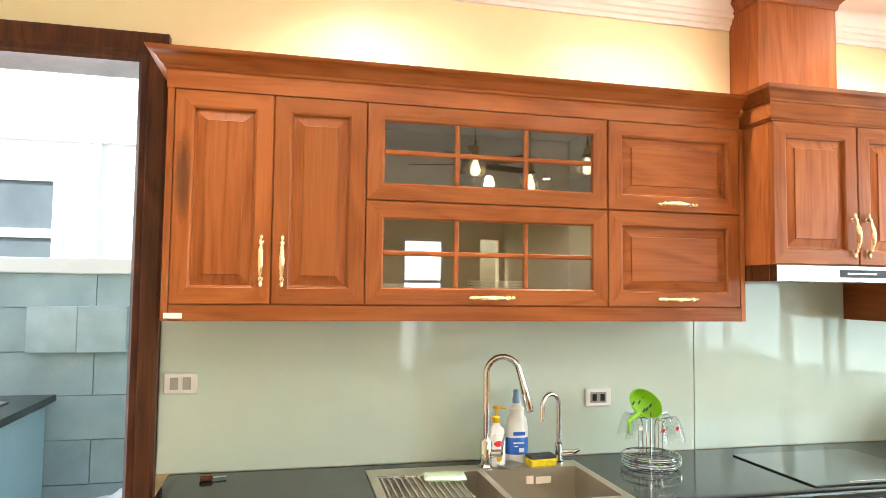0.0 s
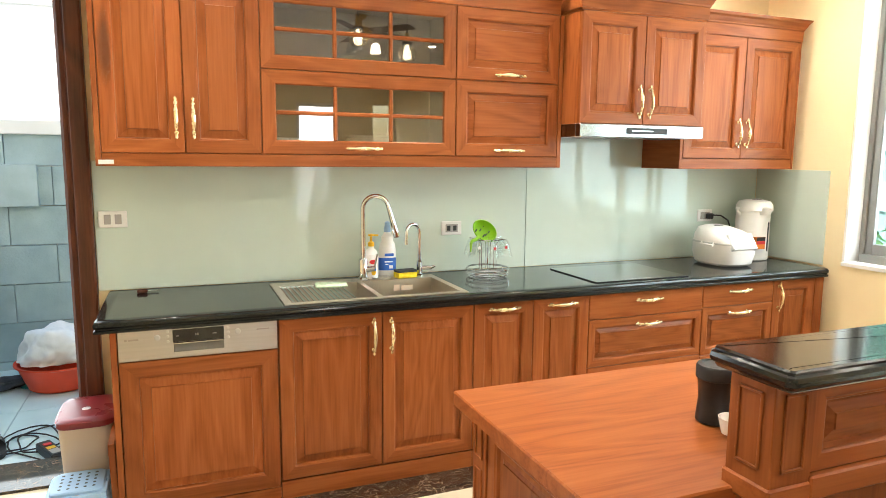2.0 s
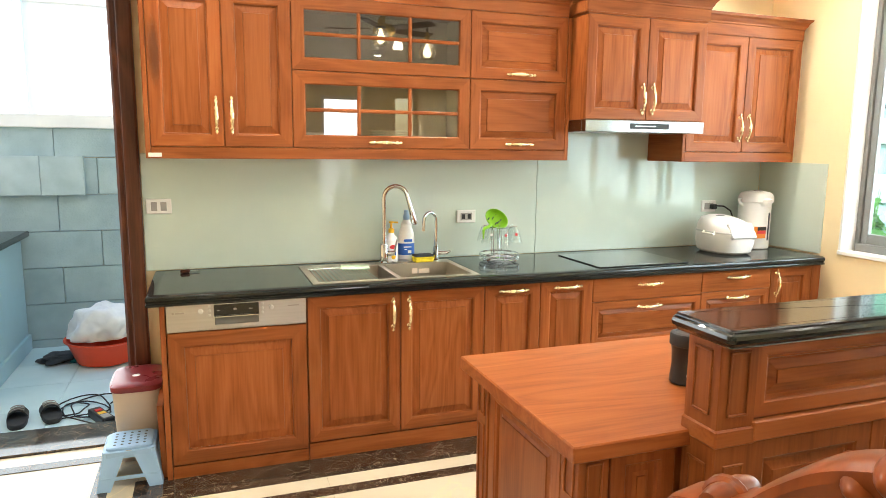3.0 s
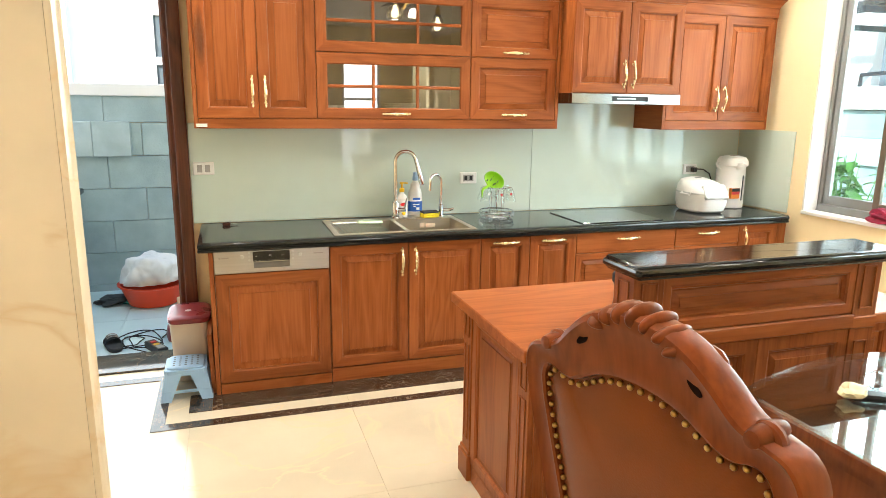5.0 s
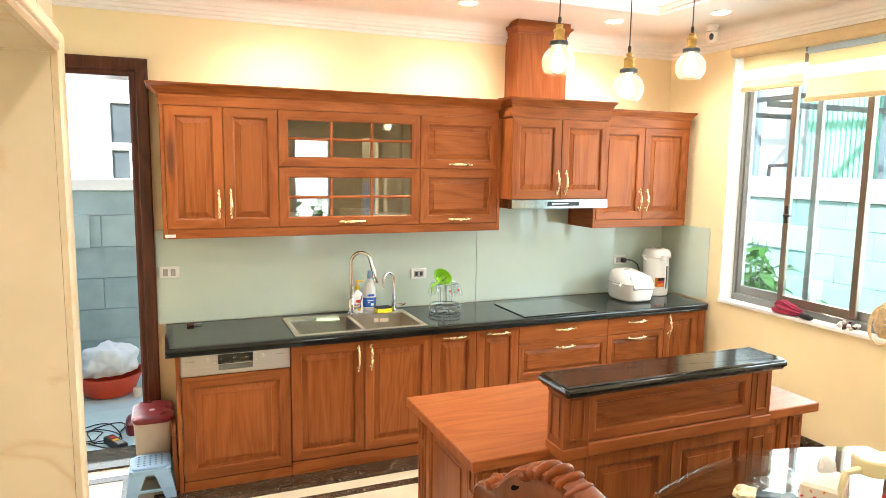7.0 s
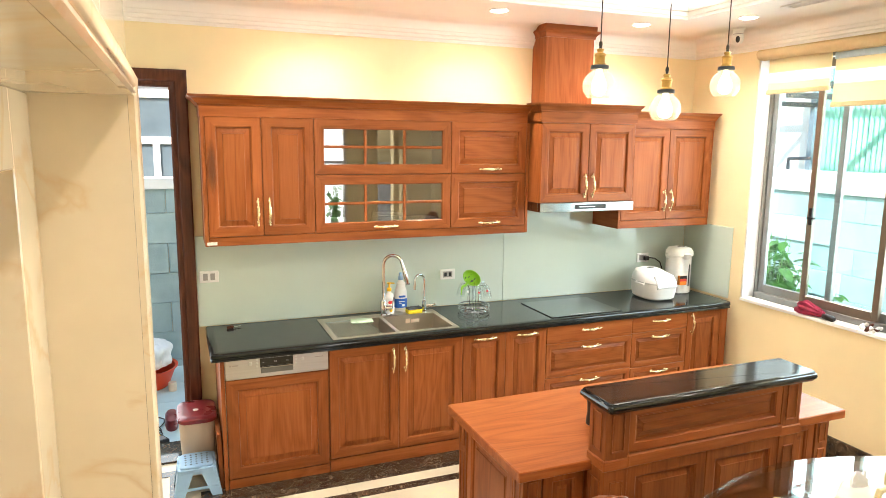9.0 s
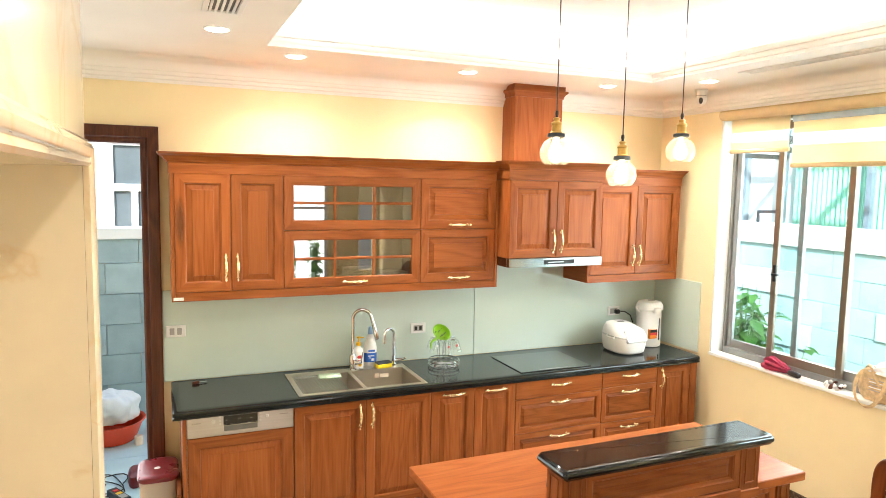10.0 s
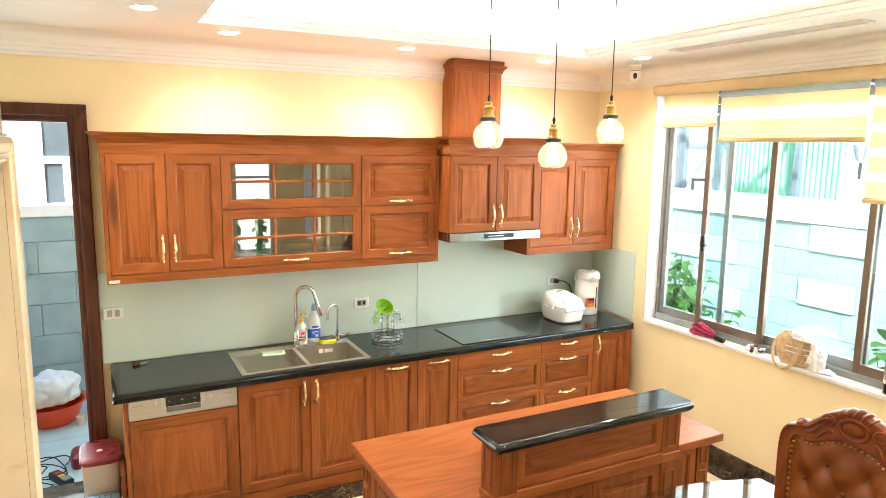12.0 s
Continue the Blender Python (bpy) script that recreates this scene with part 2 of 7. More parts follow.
_m2 = _t.nodes.new("ShaderNodeMixShader")
_m2.inputs[0].default_value = 0.17
_t.links.new(_mx.outputs[0], _m2.inputs[1])
_t.links.new(_tl.outputs[0], _m2.inputs[2])
_t.links.new(_m2.outputs[0], _t.nodes["Material Output"].inputs[0])
BULB = glow("warm_bulb", (1.0, 0.86, 0.62), 5.0)
DISC = glow("downlight_disc", (1.0, 0.90, 0.72), 20.0)
BLINDC = material("cream_blind", (0.66, 0.49, 0.27), 0.8, 0, 0.05, 12, 0.3, 300)


def cloth(name, color, see, through_share):
    """Thin cloth: part of the light passes scattered, and a share goes straight through the weave."""
    m = bpy.data.materials.new(name)
    m.use_nodes = True
    t = m.node_tree
    b = t.nodes["Principled BSDF"]
    b.inputs["Base Color"].default_value, b.inputs["Roughness"].default_value = (*color, 1), 0.85
    nz = t.nodes.new("ShaderNodeTexNoise")
    nz.inputs["Scale"].default_value = 400
    bp = t.nodes.new("ShaderNodeBump")
    bp.inputs["Strength"].default_value, bp.inputs["Distance"].default_value = 0.3, 0.001
    t.links.new(nz.outputs["Fac"], bp.inputs["Height"])
    t.links.new(bp.outputs[0], b.inputs["Normal"])
    tl = t.nodes.new("ShaderNodeBsdfTranslucent")
    tl.inputs[0].default_value = (*color, 1)
    m1 = t.nodes.new("ShaderNodeMixShader")
    m1.inputs[0].default_value = through_share
    t.links.new(b.outputs[0], m1.inputs[1])
    t.links.new(tl.outputs[0], m1.inputs[2])
    tr = t.nodes.new("ShaderNodeBsdfTransparent")
    m2 = t.nodes.new("ShaderNodeMixShader")
    m2.inputs[0].default_value = see
    t.links.new(m1.outputs[0], m2.inputs[1])
    t.links.new(tr.outputs[0], m2.inputs[2])
    t.links.new(m2.outputs[0], t.nodes["Material Output"].inputs[0])
    return m


SHEER = cloth("sheer_blind", (0.88, 0.86, 0.80), 0.30, 0.6)
BLINDF = cloth("cream_blind_fabric", (0.86, 0.73, 0.50), 0.0, 0.5)
# dark tone carries the shade of the dishwasher's grip
GRIPSHADE = material("shaded_grip_plastic", (0.13, 0.125, 0.11), 0.4, 0, 0.1, 10)
HOODST = material("hood_steel", (0.33, 0.33, 0.33), 0.14, 1.0, 0.05, 3, 0.008, 80, stretch=(1, 40, 40))
SINKST = material("satin_steel", (0.50, 0.45, 0.37), 0.33, 0.9, 0.06, 3)
# blue-grey imitating outside light in the gap above the blinds
GAPBLUE = material("window_gap_blue", (0.40, 0.52, 0.62), 0.35, 0, 0.06, 12)
BLOCK = material("grey_stone_block", (0.40, 0.53, 0.57), 0.8, 0, 0.0, 4, 0.6, 70, second=(0.29, 0.40, 0.45))
BLOCKL = material("pale_stone_slab", (0.49, 0.62, 0.67), 0.75, 0, 0.0, 6, 0.4, 90, second=(0.38, 0.50, 0.54))
GARDENB = material("pale_garden_block", (0.38, 0.55, 0.57), 0.8, 0, 0.0, 2.5, 0.5, 70, second=(0.29, 0.45, 0.48))
GARDENL = material("pale_garden_slab", (0.50, 0.66, 0.68), 0.75, 0, 0.0, 4, 0.4, 90, second=(0.42, 0.59, 0.61))
JOINT = material("pale_wall_joint", (0.36, 0.52, 0.54), 0.9, 0, 0.1, 12)
YARD = material("yard_tile", (0.66, 0.82, 0.84), 0.55, 0, 0.0, 3, 0.2, 60, second=(0.54, 0.71, 0.74))
RENDER = material("white_render", (0.82, 0.84, 0.86), 0.8, 0, 0.03, 3, 0.15, 120)
SHADEWIN = material("dark_window", (0.10, 0.13, 0.15), 0.08, 0, 0.1, 4)
TARP = material("green_sheet", (0.30, 0.66, 0.52), 0.5, 0, 0.15, 4, 0.2, 20)
SLATE = material("blue_grey_post", (0.20, 0.26, 0.32), 0.5, 0, 0.1, 10)
TUMBLER = glass("tumbler_glass", (0.94, 0.97, 0.97), thin=True, gloss=0.08)
BOTTLEG = glass("bottle_glass", (0.72, 0.80, 0.78), thin=True, gloss=0.14)
SILVER = material("silver_plastic", (0.58, 0.59, 0.58), 0.3, 0.25, 0.03, 10)
SCREENBLUE = material("pale_blue_screen", (0.55, 0.70, 0.74), 0.2, 0, 0.03, 10)
DARKIRON = material("dark_iron", (0.05, 0.06, 0.07), 0.5, 0.4, 0.2, 20)
LEAF = material("leaf", (0.17, 0.46, 0.07), 0.4, 0, 0.0, 9, 0, 1, second=(0.08, 0.27, 0.035))
SOIL = material("soil", (0.16, 0.14, 0.11), 0.95, 0, 0.3, 12, 0.6, 60)
SPONGEY = material("yellow_sponge", (0.80, 0.62, 0.02), 0.9, 0, 0.1, 60, 0.6, 200)
LIME = material("lime_plastic", (0.25, 0.56, 0.02), 0.4, 0, 0.08, 10)
BLUELBL = material("blue_label", (0.02, 0.12, 0.50), 0.4)
YELLOWP = material("yellow_cap", (0.85, 0.50, 0.01), 0.35)
REDLBL = material("red_label", (0.65, 0.03, 0.03), 0.4)
ORANGEL = material("orange_label", (0.75, 0.22, 0.02), 0.4)
STRAW = material("straw_weave", (0.62, 0.45, 0.25), 0.85, 0, 0.2, 40, 0.8, 120)
UMB = material("crimson_cloth", (0.30, 0.012, 0.05), 0.7, 0, 0.3, 30, 0.3, 80)
WINEG = material("dark_bottle_glass", (0.010, 0.016, 0.008), 0.06, 0, 0.1, 10, 0, 1, 0.5)
PAPERD = material("brown_paper_label", (0.30, 0.25, 0.21), 0.6, 0, 0.4, 60)
REDLBLD = material("dark_red_label", (0.22, 0.05, 0.03), 0.5, 0, 0.5, 50)
AMBER = material("amber_bottle_glass", (0.10, 0.022, 0.010), 0.06, 0, 0.1, 10, 0, 1, 0.5)
CORK = material("cork", (0.50, 0.30, 0.14), 0.8, 0, 0.2, 60)
PAPER = material("printed_card", (0.82, 0.75, 0.62), 0.6, 0, 0.0, 14, 0, 1, second=(0.80, 0.62, 0.50))
PALEBLUE = material("pale_blue_laminate", (0.34, 0.52, 0.60), 0.35, 0, 0.05, 4)
TISSUE = material("tissue_paper", (0.86, 0.86, 0.85), 0.9, 0, 0.02, 10)
CREAMP = material("cream_plastic", (0.80, 0.70, 0.42), 0.3, 0, 0.03, 10)
FANWOOD = wood("fan_blade_wood", 0, (0.03, 0.012, 0.006), (0.05, 0.02, 0.01), (0.08, 0.03, 0.015))
CHINA = material("china", (0.82, 0.80, 0.76), 0.15, 0, 0.03, 10, 0, 1, 0.4)

STAIN = bpy.data.materials.new("wood_stain")
STAIN.use_nodes = True
_t = STAIN.node_tree
_b = _t.nodes["Principled BSDF"]
_b.inputs["Base Color"].default_value, _b.inputs["Roughness"].default_value = (0.05, 0.022, 0.012, 1), 0.5
_c = _t.nodes.new("ShaderNodeTexCoord")
_v = _t.nodes.new("ShaderNodeMapping")
_v.inputs["Location"].default_value, _v.inputs["Scale"].default_value = (-1, 0, -1), (2, 0, 2)
_g = _t.nodes.new("ShaderNodeTexGradient")
_g.gradient_type = "SPHERICAL"
_r = _t.nodes.new("ShaderNodeMapRange")
_r.inputs[2].default_value, _r.inputs[4].default_value = 0.6, 0.27
_x = _t.nodes.new("ShaderNodeBsdfTransparent")
_m = _t.nodes.new("ShaderNodeMixShader")
_t.links.new(_c.outputs["Generated"], _v.inputs[0])
_t.links.new(_v.outputs[0], _g.inputs[0])
_t.links.new(_g.outputs[1], _r.inputs[0])
_t.links.new(_r.outputs[0], _m.inputs[0])
_t.links.new(_x.outputs[0], _m.inputs[1])
_t.links.new(_b.outputs[0], _m.inputs[2])
_t.links.new(_m.outputs[0], _t.nodes["Material Output"].inputs[0])


# ---- building helpers ----
def box(bm, x0, x1, y0, y1, z0, z1, b=0.0, seg=1):
    m = Matrix.Translation(((x0 + x1) / 2, (y0 + y1) / 2, (z0 + z1) / 2)) @ Matrix.Diagonal((x1 - x0, y1 - y0, z1 - z0, 1))
    vs = bmesh.ops.create_cube(bm, size=1, matrix=m)["verts"]
    if b:
        es = list({e for v in vs for e in v.link_edges})
        bmesh.ops.bevel(bm, geom=es, offset=b, segments=seg, affect="EDGES", profile=0.5, clamp_overlap=True)
    return bm


def mk(*boxes, b=0.0):
    bm = bmesh.new()
    for q in boxes:
        box(bm, *q, b=b)
    return bm


def lathe(bm, prof, c=(0, 0, 0), n=24, axis="z", bow=None):
    """Turn (radius, height) points round an axis through c."""
    rows = []
    for r, h in prof:
        row = []
        for k in range(n):
            a = 2 * math.pi * k / n
            u, v = r * math.cos(a), r * math.sin(a)
            p = (u, v, h) if axis == "z" else ((h, u, v) if axis == "x" else (u, h, v))
            q = Vector(p) + Vector(c)
            if bow:
                q += Vector(bow(h))
            row.append(bm.verts.new(q))
        rows.append(row)
    for a, b in zip(rows, rows[1:]):
        for k in range(n):
            bm.faces.new((a[k], a[(k + 1) % n], b[(k + 1) % n], b[k]))
    for row in (rows[0], rows[-1]):
        bm.faces.new(row)
    bmesh.ops.recalc_face_normals(bm, faces=bm.faces)
    return bm


def tube(bm, pts, r, n=10, closed=False):
    pts = [Vector(p) for p in pts]
    rad = r if isinstance(r, (list, tuple)) else [r] * len(pts)
    rows, up = [], None
    for i, p in enumerate(pts):
        a = pts[(i - 1) % len(pts)] if closed or i else p
        b = pts[(i + 1) % len(pts)] if closed or i < len(pts) - 1 else p
        d = (b - a).normalized()
        if up is None:
            up = d.orthogonal().normalized()
        up = (up - d * up.dot(d)).normalized()
        side = d.cross(up)
        rows.append([bm.verts.new(p + (up * math.cos(2 * math.pi * k / n) + side * math.sin(2 * math.pi * k / n)) * rad[i]) for k in range(n)])
    pairs = list(zip(rows, rows[1:]))
    if closed:
        pairs.append((rows[-1], rows[0]))
    for a, b in pairs:
        for k in range(n):
            bm.faces.new((a[k], a[(k + 1) % n], b[(k + 1) % n], b[k]))
    if not closed:
        bm.faces.new(rows[0])
        bm.faces.new(rows[-1])
    bmesh.ops.recalc_face_normals(bm, faces=bm.faces)
    return bm


def sweep(bm, prof, path, closed=False):
    """Run a profile of (out, up) points along a plan path; out is to the right of the way, with mitred corners."""
    n = len(path)
    P = [Vector((*p, 0)) if len(p) == 2 else Vector(p) for p in path]
    rows = []
    for i, p in enumerate(P):
        a = P[i] - P[i - 1] if (i or closed) else P[1] - P[0]
        b = P[(i + 1) % n] - P[i] if (i < n - 1 or closed) else a
        na, nb = Vector((a.y, -a.x, 0)).normalized(), Vector((b.y, -b.x, 0)).normalized()
        m = (na + nb).normalized()
        m = m / max(0.3, m.dot(na))
        rows.append([bm.verts.new(p + m * o + Vector((0, 0, u))) for o, u in prof])
    k = len(prof)
    pairs = list(zip(rows, rows[1:])) + ([(rows[-1], rows[0])] if closed else [])
    for a, b in pairs:
        for j in range(k):
            bm.faces.new((a[j], a[(j + 1) % k], b[(j + 1) % k], b[j]))
    if not closed:
        bm.faces.new(rows[0])
        bm.faces.new(rows[-1])
    bmesh.ops.recalc_face_normals(bm, faces=bm.faces)
    return bm


def rings(bm, x0, x1, z0, z1, spec, fill=True, back=None):
    """Concentric rectangles facing -y: (inset, y) from outside inwards. Level members take the second material."""
    rows = [[bm.verts.new(p) for p in ((x0 + i, y, z0 + i), (x1 - i, y, z0 + i), (x1 - i, y, z1 - i), (x0 + i, y, z1 - i))] for i, y in spec]
    for a, b in zip(rows, rows[1:]):
        for k in range(4):
            f = bm.faces.new((a[k], a[(k + 1) % 4], b[(k + 1) % 4], b[k]))
            f.material_index = 1 if k in (0, 2) else 0
    if fill:
        bm.faces.new(rows[-1])
    return bm


def finish(bm, name, mats, smooth=True):
    me = bpy.data.meshes.new(name)
    bm.to_mesh(me)
    bm.free()
    for m in mats if isinstance(mats, (list, tuple)) else [mats]:
        me.materials.append(m)
    if smooth:
        me.shade_smooth()
        me.set_sharp_from_angle(angle=radians(35))
    return me


BASE = {}


def thing(name, label, category, at=(0, 0, 0), group="", kind=""):
    ob = new(name)
    ob.empty_display_size = 0.1
    ob.location = at
    BASE[ob.name] = Vector(at)
    return tagged(ob, label, category, group, kind)


def part(name, bm, mats, parent, label="", smooth=True):
    """One mesh object under a thing or a part; its bmesh is given in the place's own coordinates."""
    o = BASE[parent.name]
    bmesh.ops.translate(bm, verts=bm.verts, vec=-o)
    ob = new(name, finish(bm, name, mats, smooth))
    ob.parent = parent
    BASE[ob.name] = o
    return tagged(ob, label)


def piece(name, me, parent, at, rot=(0, 0, 0), label=""):
    """A part that shares its mesh with others like it."""
    ob = new(name, me)
    ob.parent = parent
    ob.location = Vector(at) - BASE[parent.name]
    ob.rotation_euler = [radians(a) for a in rot]
    BASE[ob.name] = BASE[parent.name]
    return tagged(ob, label)


def solo(name, bm, mats, label, category, group="", kind="", smooth=True):
    """A thing that is one mesh, with its origin at its base."""
    lo = [min(v.co[i] for v in bm.verts) for i in range(3)]
    hi = [max(v.co[i] for v in bm.verts) for i in range(3)]
    o = Vector(((lo[0] + hi[0]) / 2, (lo[1] + hi[1]) / 2, lo[2]))
    bmesh.ops.translate(bm, verts=bm.verts, vec=-o)
    ob = new(name, finish(bm, name, mats, smooth))
    ob.location = o
    BASE[ob.name] = o
    return tagged(ob, label, category, group, kind)


def turned(bm, m):
    bmesh.ops.transform(bm, matrix=m, verts=bm.verts)
    return bm


# ---- setting ----
solo("wall_north", mk((-0.585, 3.58, 2.56, 2.76, -0.1, 2.95), (-1.785, -0.585, 2.56, 2.76, 2.395, 2.95), (-2.9, -1.785, 2.56, 2.76, -0.1, 2.95)),
     PAINT, "warm yellow painted wall behind the kitchen cabinets", "wall", kind="structure")
solo("wall_east", mk((3.40, 3.58, 1.905, 2.56, -0.1, 2.95), (3.40, 3.58, -1.90, 1.905, -0.1, 0.865), (3.40, 3.58, -1.90, 1.905, 2.70, 2.95), (3.40, 3.58, -6.0, -1.90, -0.1, 2.95)),
     PAINT, "warm yellow painted wall with a wide window", "wall", kind="structure")
solo("wall_west", mk((-1.25, -0.735, 0.40, 0.49, -0.1, 2.88), (-1.25, -0.735, -1.90, 0.40, 2.18, 2.88), (-1.25, -0.735, -6.0, -1.90, -0.1, 2.88)),
     PORTAL, "polished cream stone wall with a framed doorway", "wall", kind="structure")
solo("wall_recess", mk((-2.9, -2.7, 0.0, 2.56, -0.1, 3.2), (-2.7, -1.25, 0.30, 0.49, -0.1, 3.2)), PAINT, "plain yellow painted side wall", "wall", kind="structure")
# unseen wall, added only to cast the yard into shadow
solo("wall_parapet", mk((-6.5, -2.91, 2.50, 2.76, -0.12, 3.80), (-2.909, 3.60, 2.50, 2.76, 3.06, 3.80)), RENDER, "unseen added wall that keeps the sun off the yard", "wall", kind="structure")
solo("wall_south", mk((-1.25, 1.70, -6.2, -6.0, -0.1, 3.2), (2.40, 3.00, -6.2, -6.0, -0.1, 3.2), (3.32, 3.6, -6.2, -6.0, -0.1, 3.2), (3.00, 3.32, -6.2, -6.0, 2.35, 3.2), (3.00, 3.32, -6.2, -6.0, -0.1, 0.45), (1.70, 2.40, -6.2, -6.0, 2.35, 3.2), (1.70, 2.40, -6.2, -6.0, -0.1, 0.12)),
     PAINT, "plain painted wall with a tall opening", "wall", kind="structure")

w2 = thing("window_2", "tall white framed garden window at the dining end", "window", (2.03, -6.05, 0.12), kind="structure")
part("frame", mk((1.70, 1.75, -6.07, -6.01, 0.12, 2.35), (2.35, 2.40, -6.07, -6.01, 0.12, 2.35), (1.75, 2.35, -6.07, -6.01, 2.29, 2.35), (1.75, 2.35, -6.07, -6.01, 0.12, 0.20), (1.75, 2.35, -6.06, -6.02, 1.62, 1.67), b=0.004), WHITE, w2, "white glazed frame")

# doorway in the stone wall: moulded surround, reveal, inner white frame and panel
bm = sweep(bmesh.new(), [(0, 0), (0, 0.018), (0.01, 0.024), (0.026, 0.018), (0.034, 0.026), (0.055, 0.03), (0.072, 0.022), (0.076, 0.012), (0.085, 0.01), (0.085, 0)],
           [(-1.90, 0), (-1.90, 2.18), (0.40, 2.18), (0.40, 0)][::-1])
turned(bm, Matrix(((0, 0, 1, -0.734), (1, 0, 0, 0), (0, 1, 0, 0), (0, 0, 0, 1))))
dw2 = thing("door_2", "recessed doorway with a moulded cream stone surround", "doorway", (-0.9, -0.42, 0), kind="structure")
part("surround", bm, PORTAL, dw2, "moulded cream stone surround")
part("frame", mk((-1.20, -1.0, -1.899, -1.64, 0.001, 2.179), (-1.20, -1.0, 0.14, 0.399, 0.001, 2.179), (-1.20, -1.0, -1.64, 0.14, 1.967, 2.179), b=0.004), PORTAL, dw2, "polished cream stone lining")
part("panel", mk((-1.24, -1.202, -1.899, 0.395, 0.001, 2.17), b=0.004), LEAFP, dw2, "pale beige door leaf")

# ceiling with a recessed tray
HX0, HX1, HY0, HY1 = 0.03, 2.68, -0.75, 1.86
CX0, CX1, CY0, CY1 = -0.10, 2.81, -0.88, 1.99
bm = mk((-2.9, HX0, -6.2, 2.56, 2.88, 2.90), (HX1, 3.40, -6.2, 2.56, 2.88, 2.90), (HX0, HX1, HY1, 2.56, 2.88, 2.90), (HX0, HX1, -6.2, HY0, 2.88, 2.90),
        (CX0 - 0.1, CX0, CY0, CY1, 2.90, 3.14), (CX1, CX1 + 0.1, CY0, CY1, 2.90, 3.14), (CX0, CX1, CY1, CY1 + 0.1, 2.90, 3.14), (CX0, CX1, CY0 - 0.1, CY0, 2.90, 3.14),
        (CX0 - 0.1, CX1 + 0.1, CY0 - 0.1, CY1 + 0.1, 3.14, 3.2), (-3.0, CX0 - 0.1, -6.3, 2.8, 2.951, 3.05), (CX1 + 0.1, 3.6, -6.3, 2.8, 2.951, 3.05), (CX0 - 0.1, CX1 + 0.1, CY1 + 0.1, 2.8, 2.951, 3.05), (CX0 - 0.1, CX1 + 0.1, -6.3, CY0 - 0.1, 2.951, 3.05))
sweep(bm, [(0, 0), (0.012, 0.0), (0.012, 0.018), (0.022, 0.022), (0.030, 0.036), (0.030, 0.046), (0.042, 0.05), (0.05, 0.07), (0.05, 0.085), (0, 0.085)],
      [(HX0, HY0, 2.879), (HX1, HY0, 2.879), (HX1, HY1, 2.879), (HX0, HY1, 2.879)][::-1], True)
solo("ceiling", bm, CEIL, "white plaster ceiling with a moulded recessed tray", "ceiling", kind="structure")
CORN = [(0, -0.15), (0.012, -0.15), (0.016, -0.132), (0.026, -0.127), (0.030, -0.108), (0.040, -0.103), (0.045, -0.084), (0.051, -0.080), (0.055, -0.056), (0.066, -0.034), (0.085, -0.015), (0.110, -0.004), (0.135, 0), (0, 0)]
solo("cornice", sweep(bmesh.new(), CORN, [(-2.7, 2.56, 2.879), (3.40, 2.56, 2.879), (3.40, -6.0, 2.879)]), CEIL, "white stepped plaster cornice", "cornice", kind="structure")
SKIRT = [(0, 0), (0.018, 0), (0.018, 0.10), (0.012, 0.115), (0, 0.118)]
solo("baseboard", sweep(bmesh.new(), SKIRT, [(3.40, 1.95), (3.40, -6.0)]), DARKM, "dark veined marble skirting", "baseboard", kind="structure")

# dark door casing to the yard
bm = sweep(bmesh.new(), [(0, -0.2), (0, 0.02), (0.012, 0.032), (0.03, 0.03), (0.04, 0.042), (0.08, 0.046), (0.095, 0.05), (0.105, 0.046), (0.105, 0.001), (0.03, 0.001), (0.03, -0.2)],
           [(-0.62, 0), (-0.62, 2.355), (-1.75, 2.355), (-1.75, 0)])
turned(bm, Matrix(((1, 0, 0, 0), (0, 0, -1, 2.559), (0, 1, 0, 0), (0, 0, 0, 1))))
d1 = thing("door_1", "open doorway with a dark reddish moulded wooden casing", "doorway", (-1.18, 2.56, 0), kind="structure")
part("casing", bm, FRAME_V, d1, "dark red-brown moulded casing")

# window in the east wall
w1 = thing("window_1", "wide bronze aluminium sliding window with white sill", "window", (3.55, 0, 0.85), kind="structure")
part("sill", mk((3.388, 3.49, -1.90, 1.90, 0.866, 0.89), b=0.003), WHITE, w1, "white stone sill")
part("reveal", mk((3.402, 3.514, 1.888, 1.903, 0.891, 2.69)), WHITE, w1, "white side reveal")
part("frame", mk((3.515, 3.57, 1.864, 1.903, 0.867, 2.70), (3.491, 3.57, -1.90, 1.864, 0.867, 0.935), (3.491, 3.57, -1.90, 1.864, 2.64, 2.70), (3.491, 3.57, -1.90, -1.84, 0.935, 2.64), b=0.004), ALUG, w1, "grey outer frame")


def sash(y0, y1, x, mat, label):
    s = part("sash", mk((x, x + 0.03, y0, y0 + 0.044, 0.94, 2.63), (x, x + 0.03, y1 - 0.044, y1, 0.93, 2.63), (x, x + 0.03, y0 + 0.044, y1 - 0.044, 0.93, 0.995),
                        (x, x + 0.03, y0 + 0.044, y1 - 0.044, 2.57, 2.63), b=0.003), mat, w1, label)
    p = part("pane", mk((x + 0.012, x + 0.018, y0 + 0.045, y1 - 0.045, 0.996, 2.569)), PANE, s)
    p.visible_shadow = False
    return s


s1 = sash(0.887, 1.467, 3.495, ALU, "bronze sliding sash")
sash(1.254, 1.863, 3.53, ALUG, "grey sash")
part("handle", mk((3.476, 3.494, 1.415, 1.44, 1.50, 1.62), (3.45, 3.478, 1.38, 1.435, 1.545, 1.56), b=0.003), BLACKP, s1, "black window latch")
sash(0.205, 0.945, 3.53, ALUG, "grey sash")
sash(-0.45, 0.262, 3.495, ALU, "bronze sash")
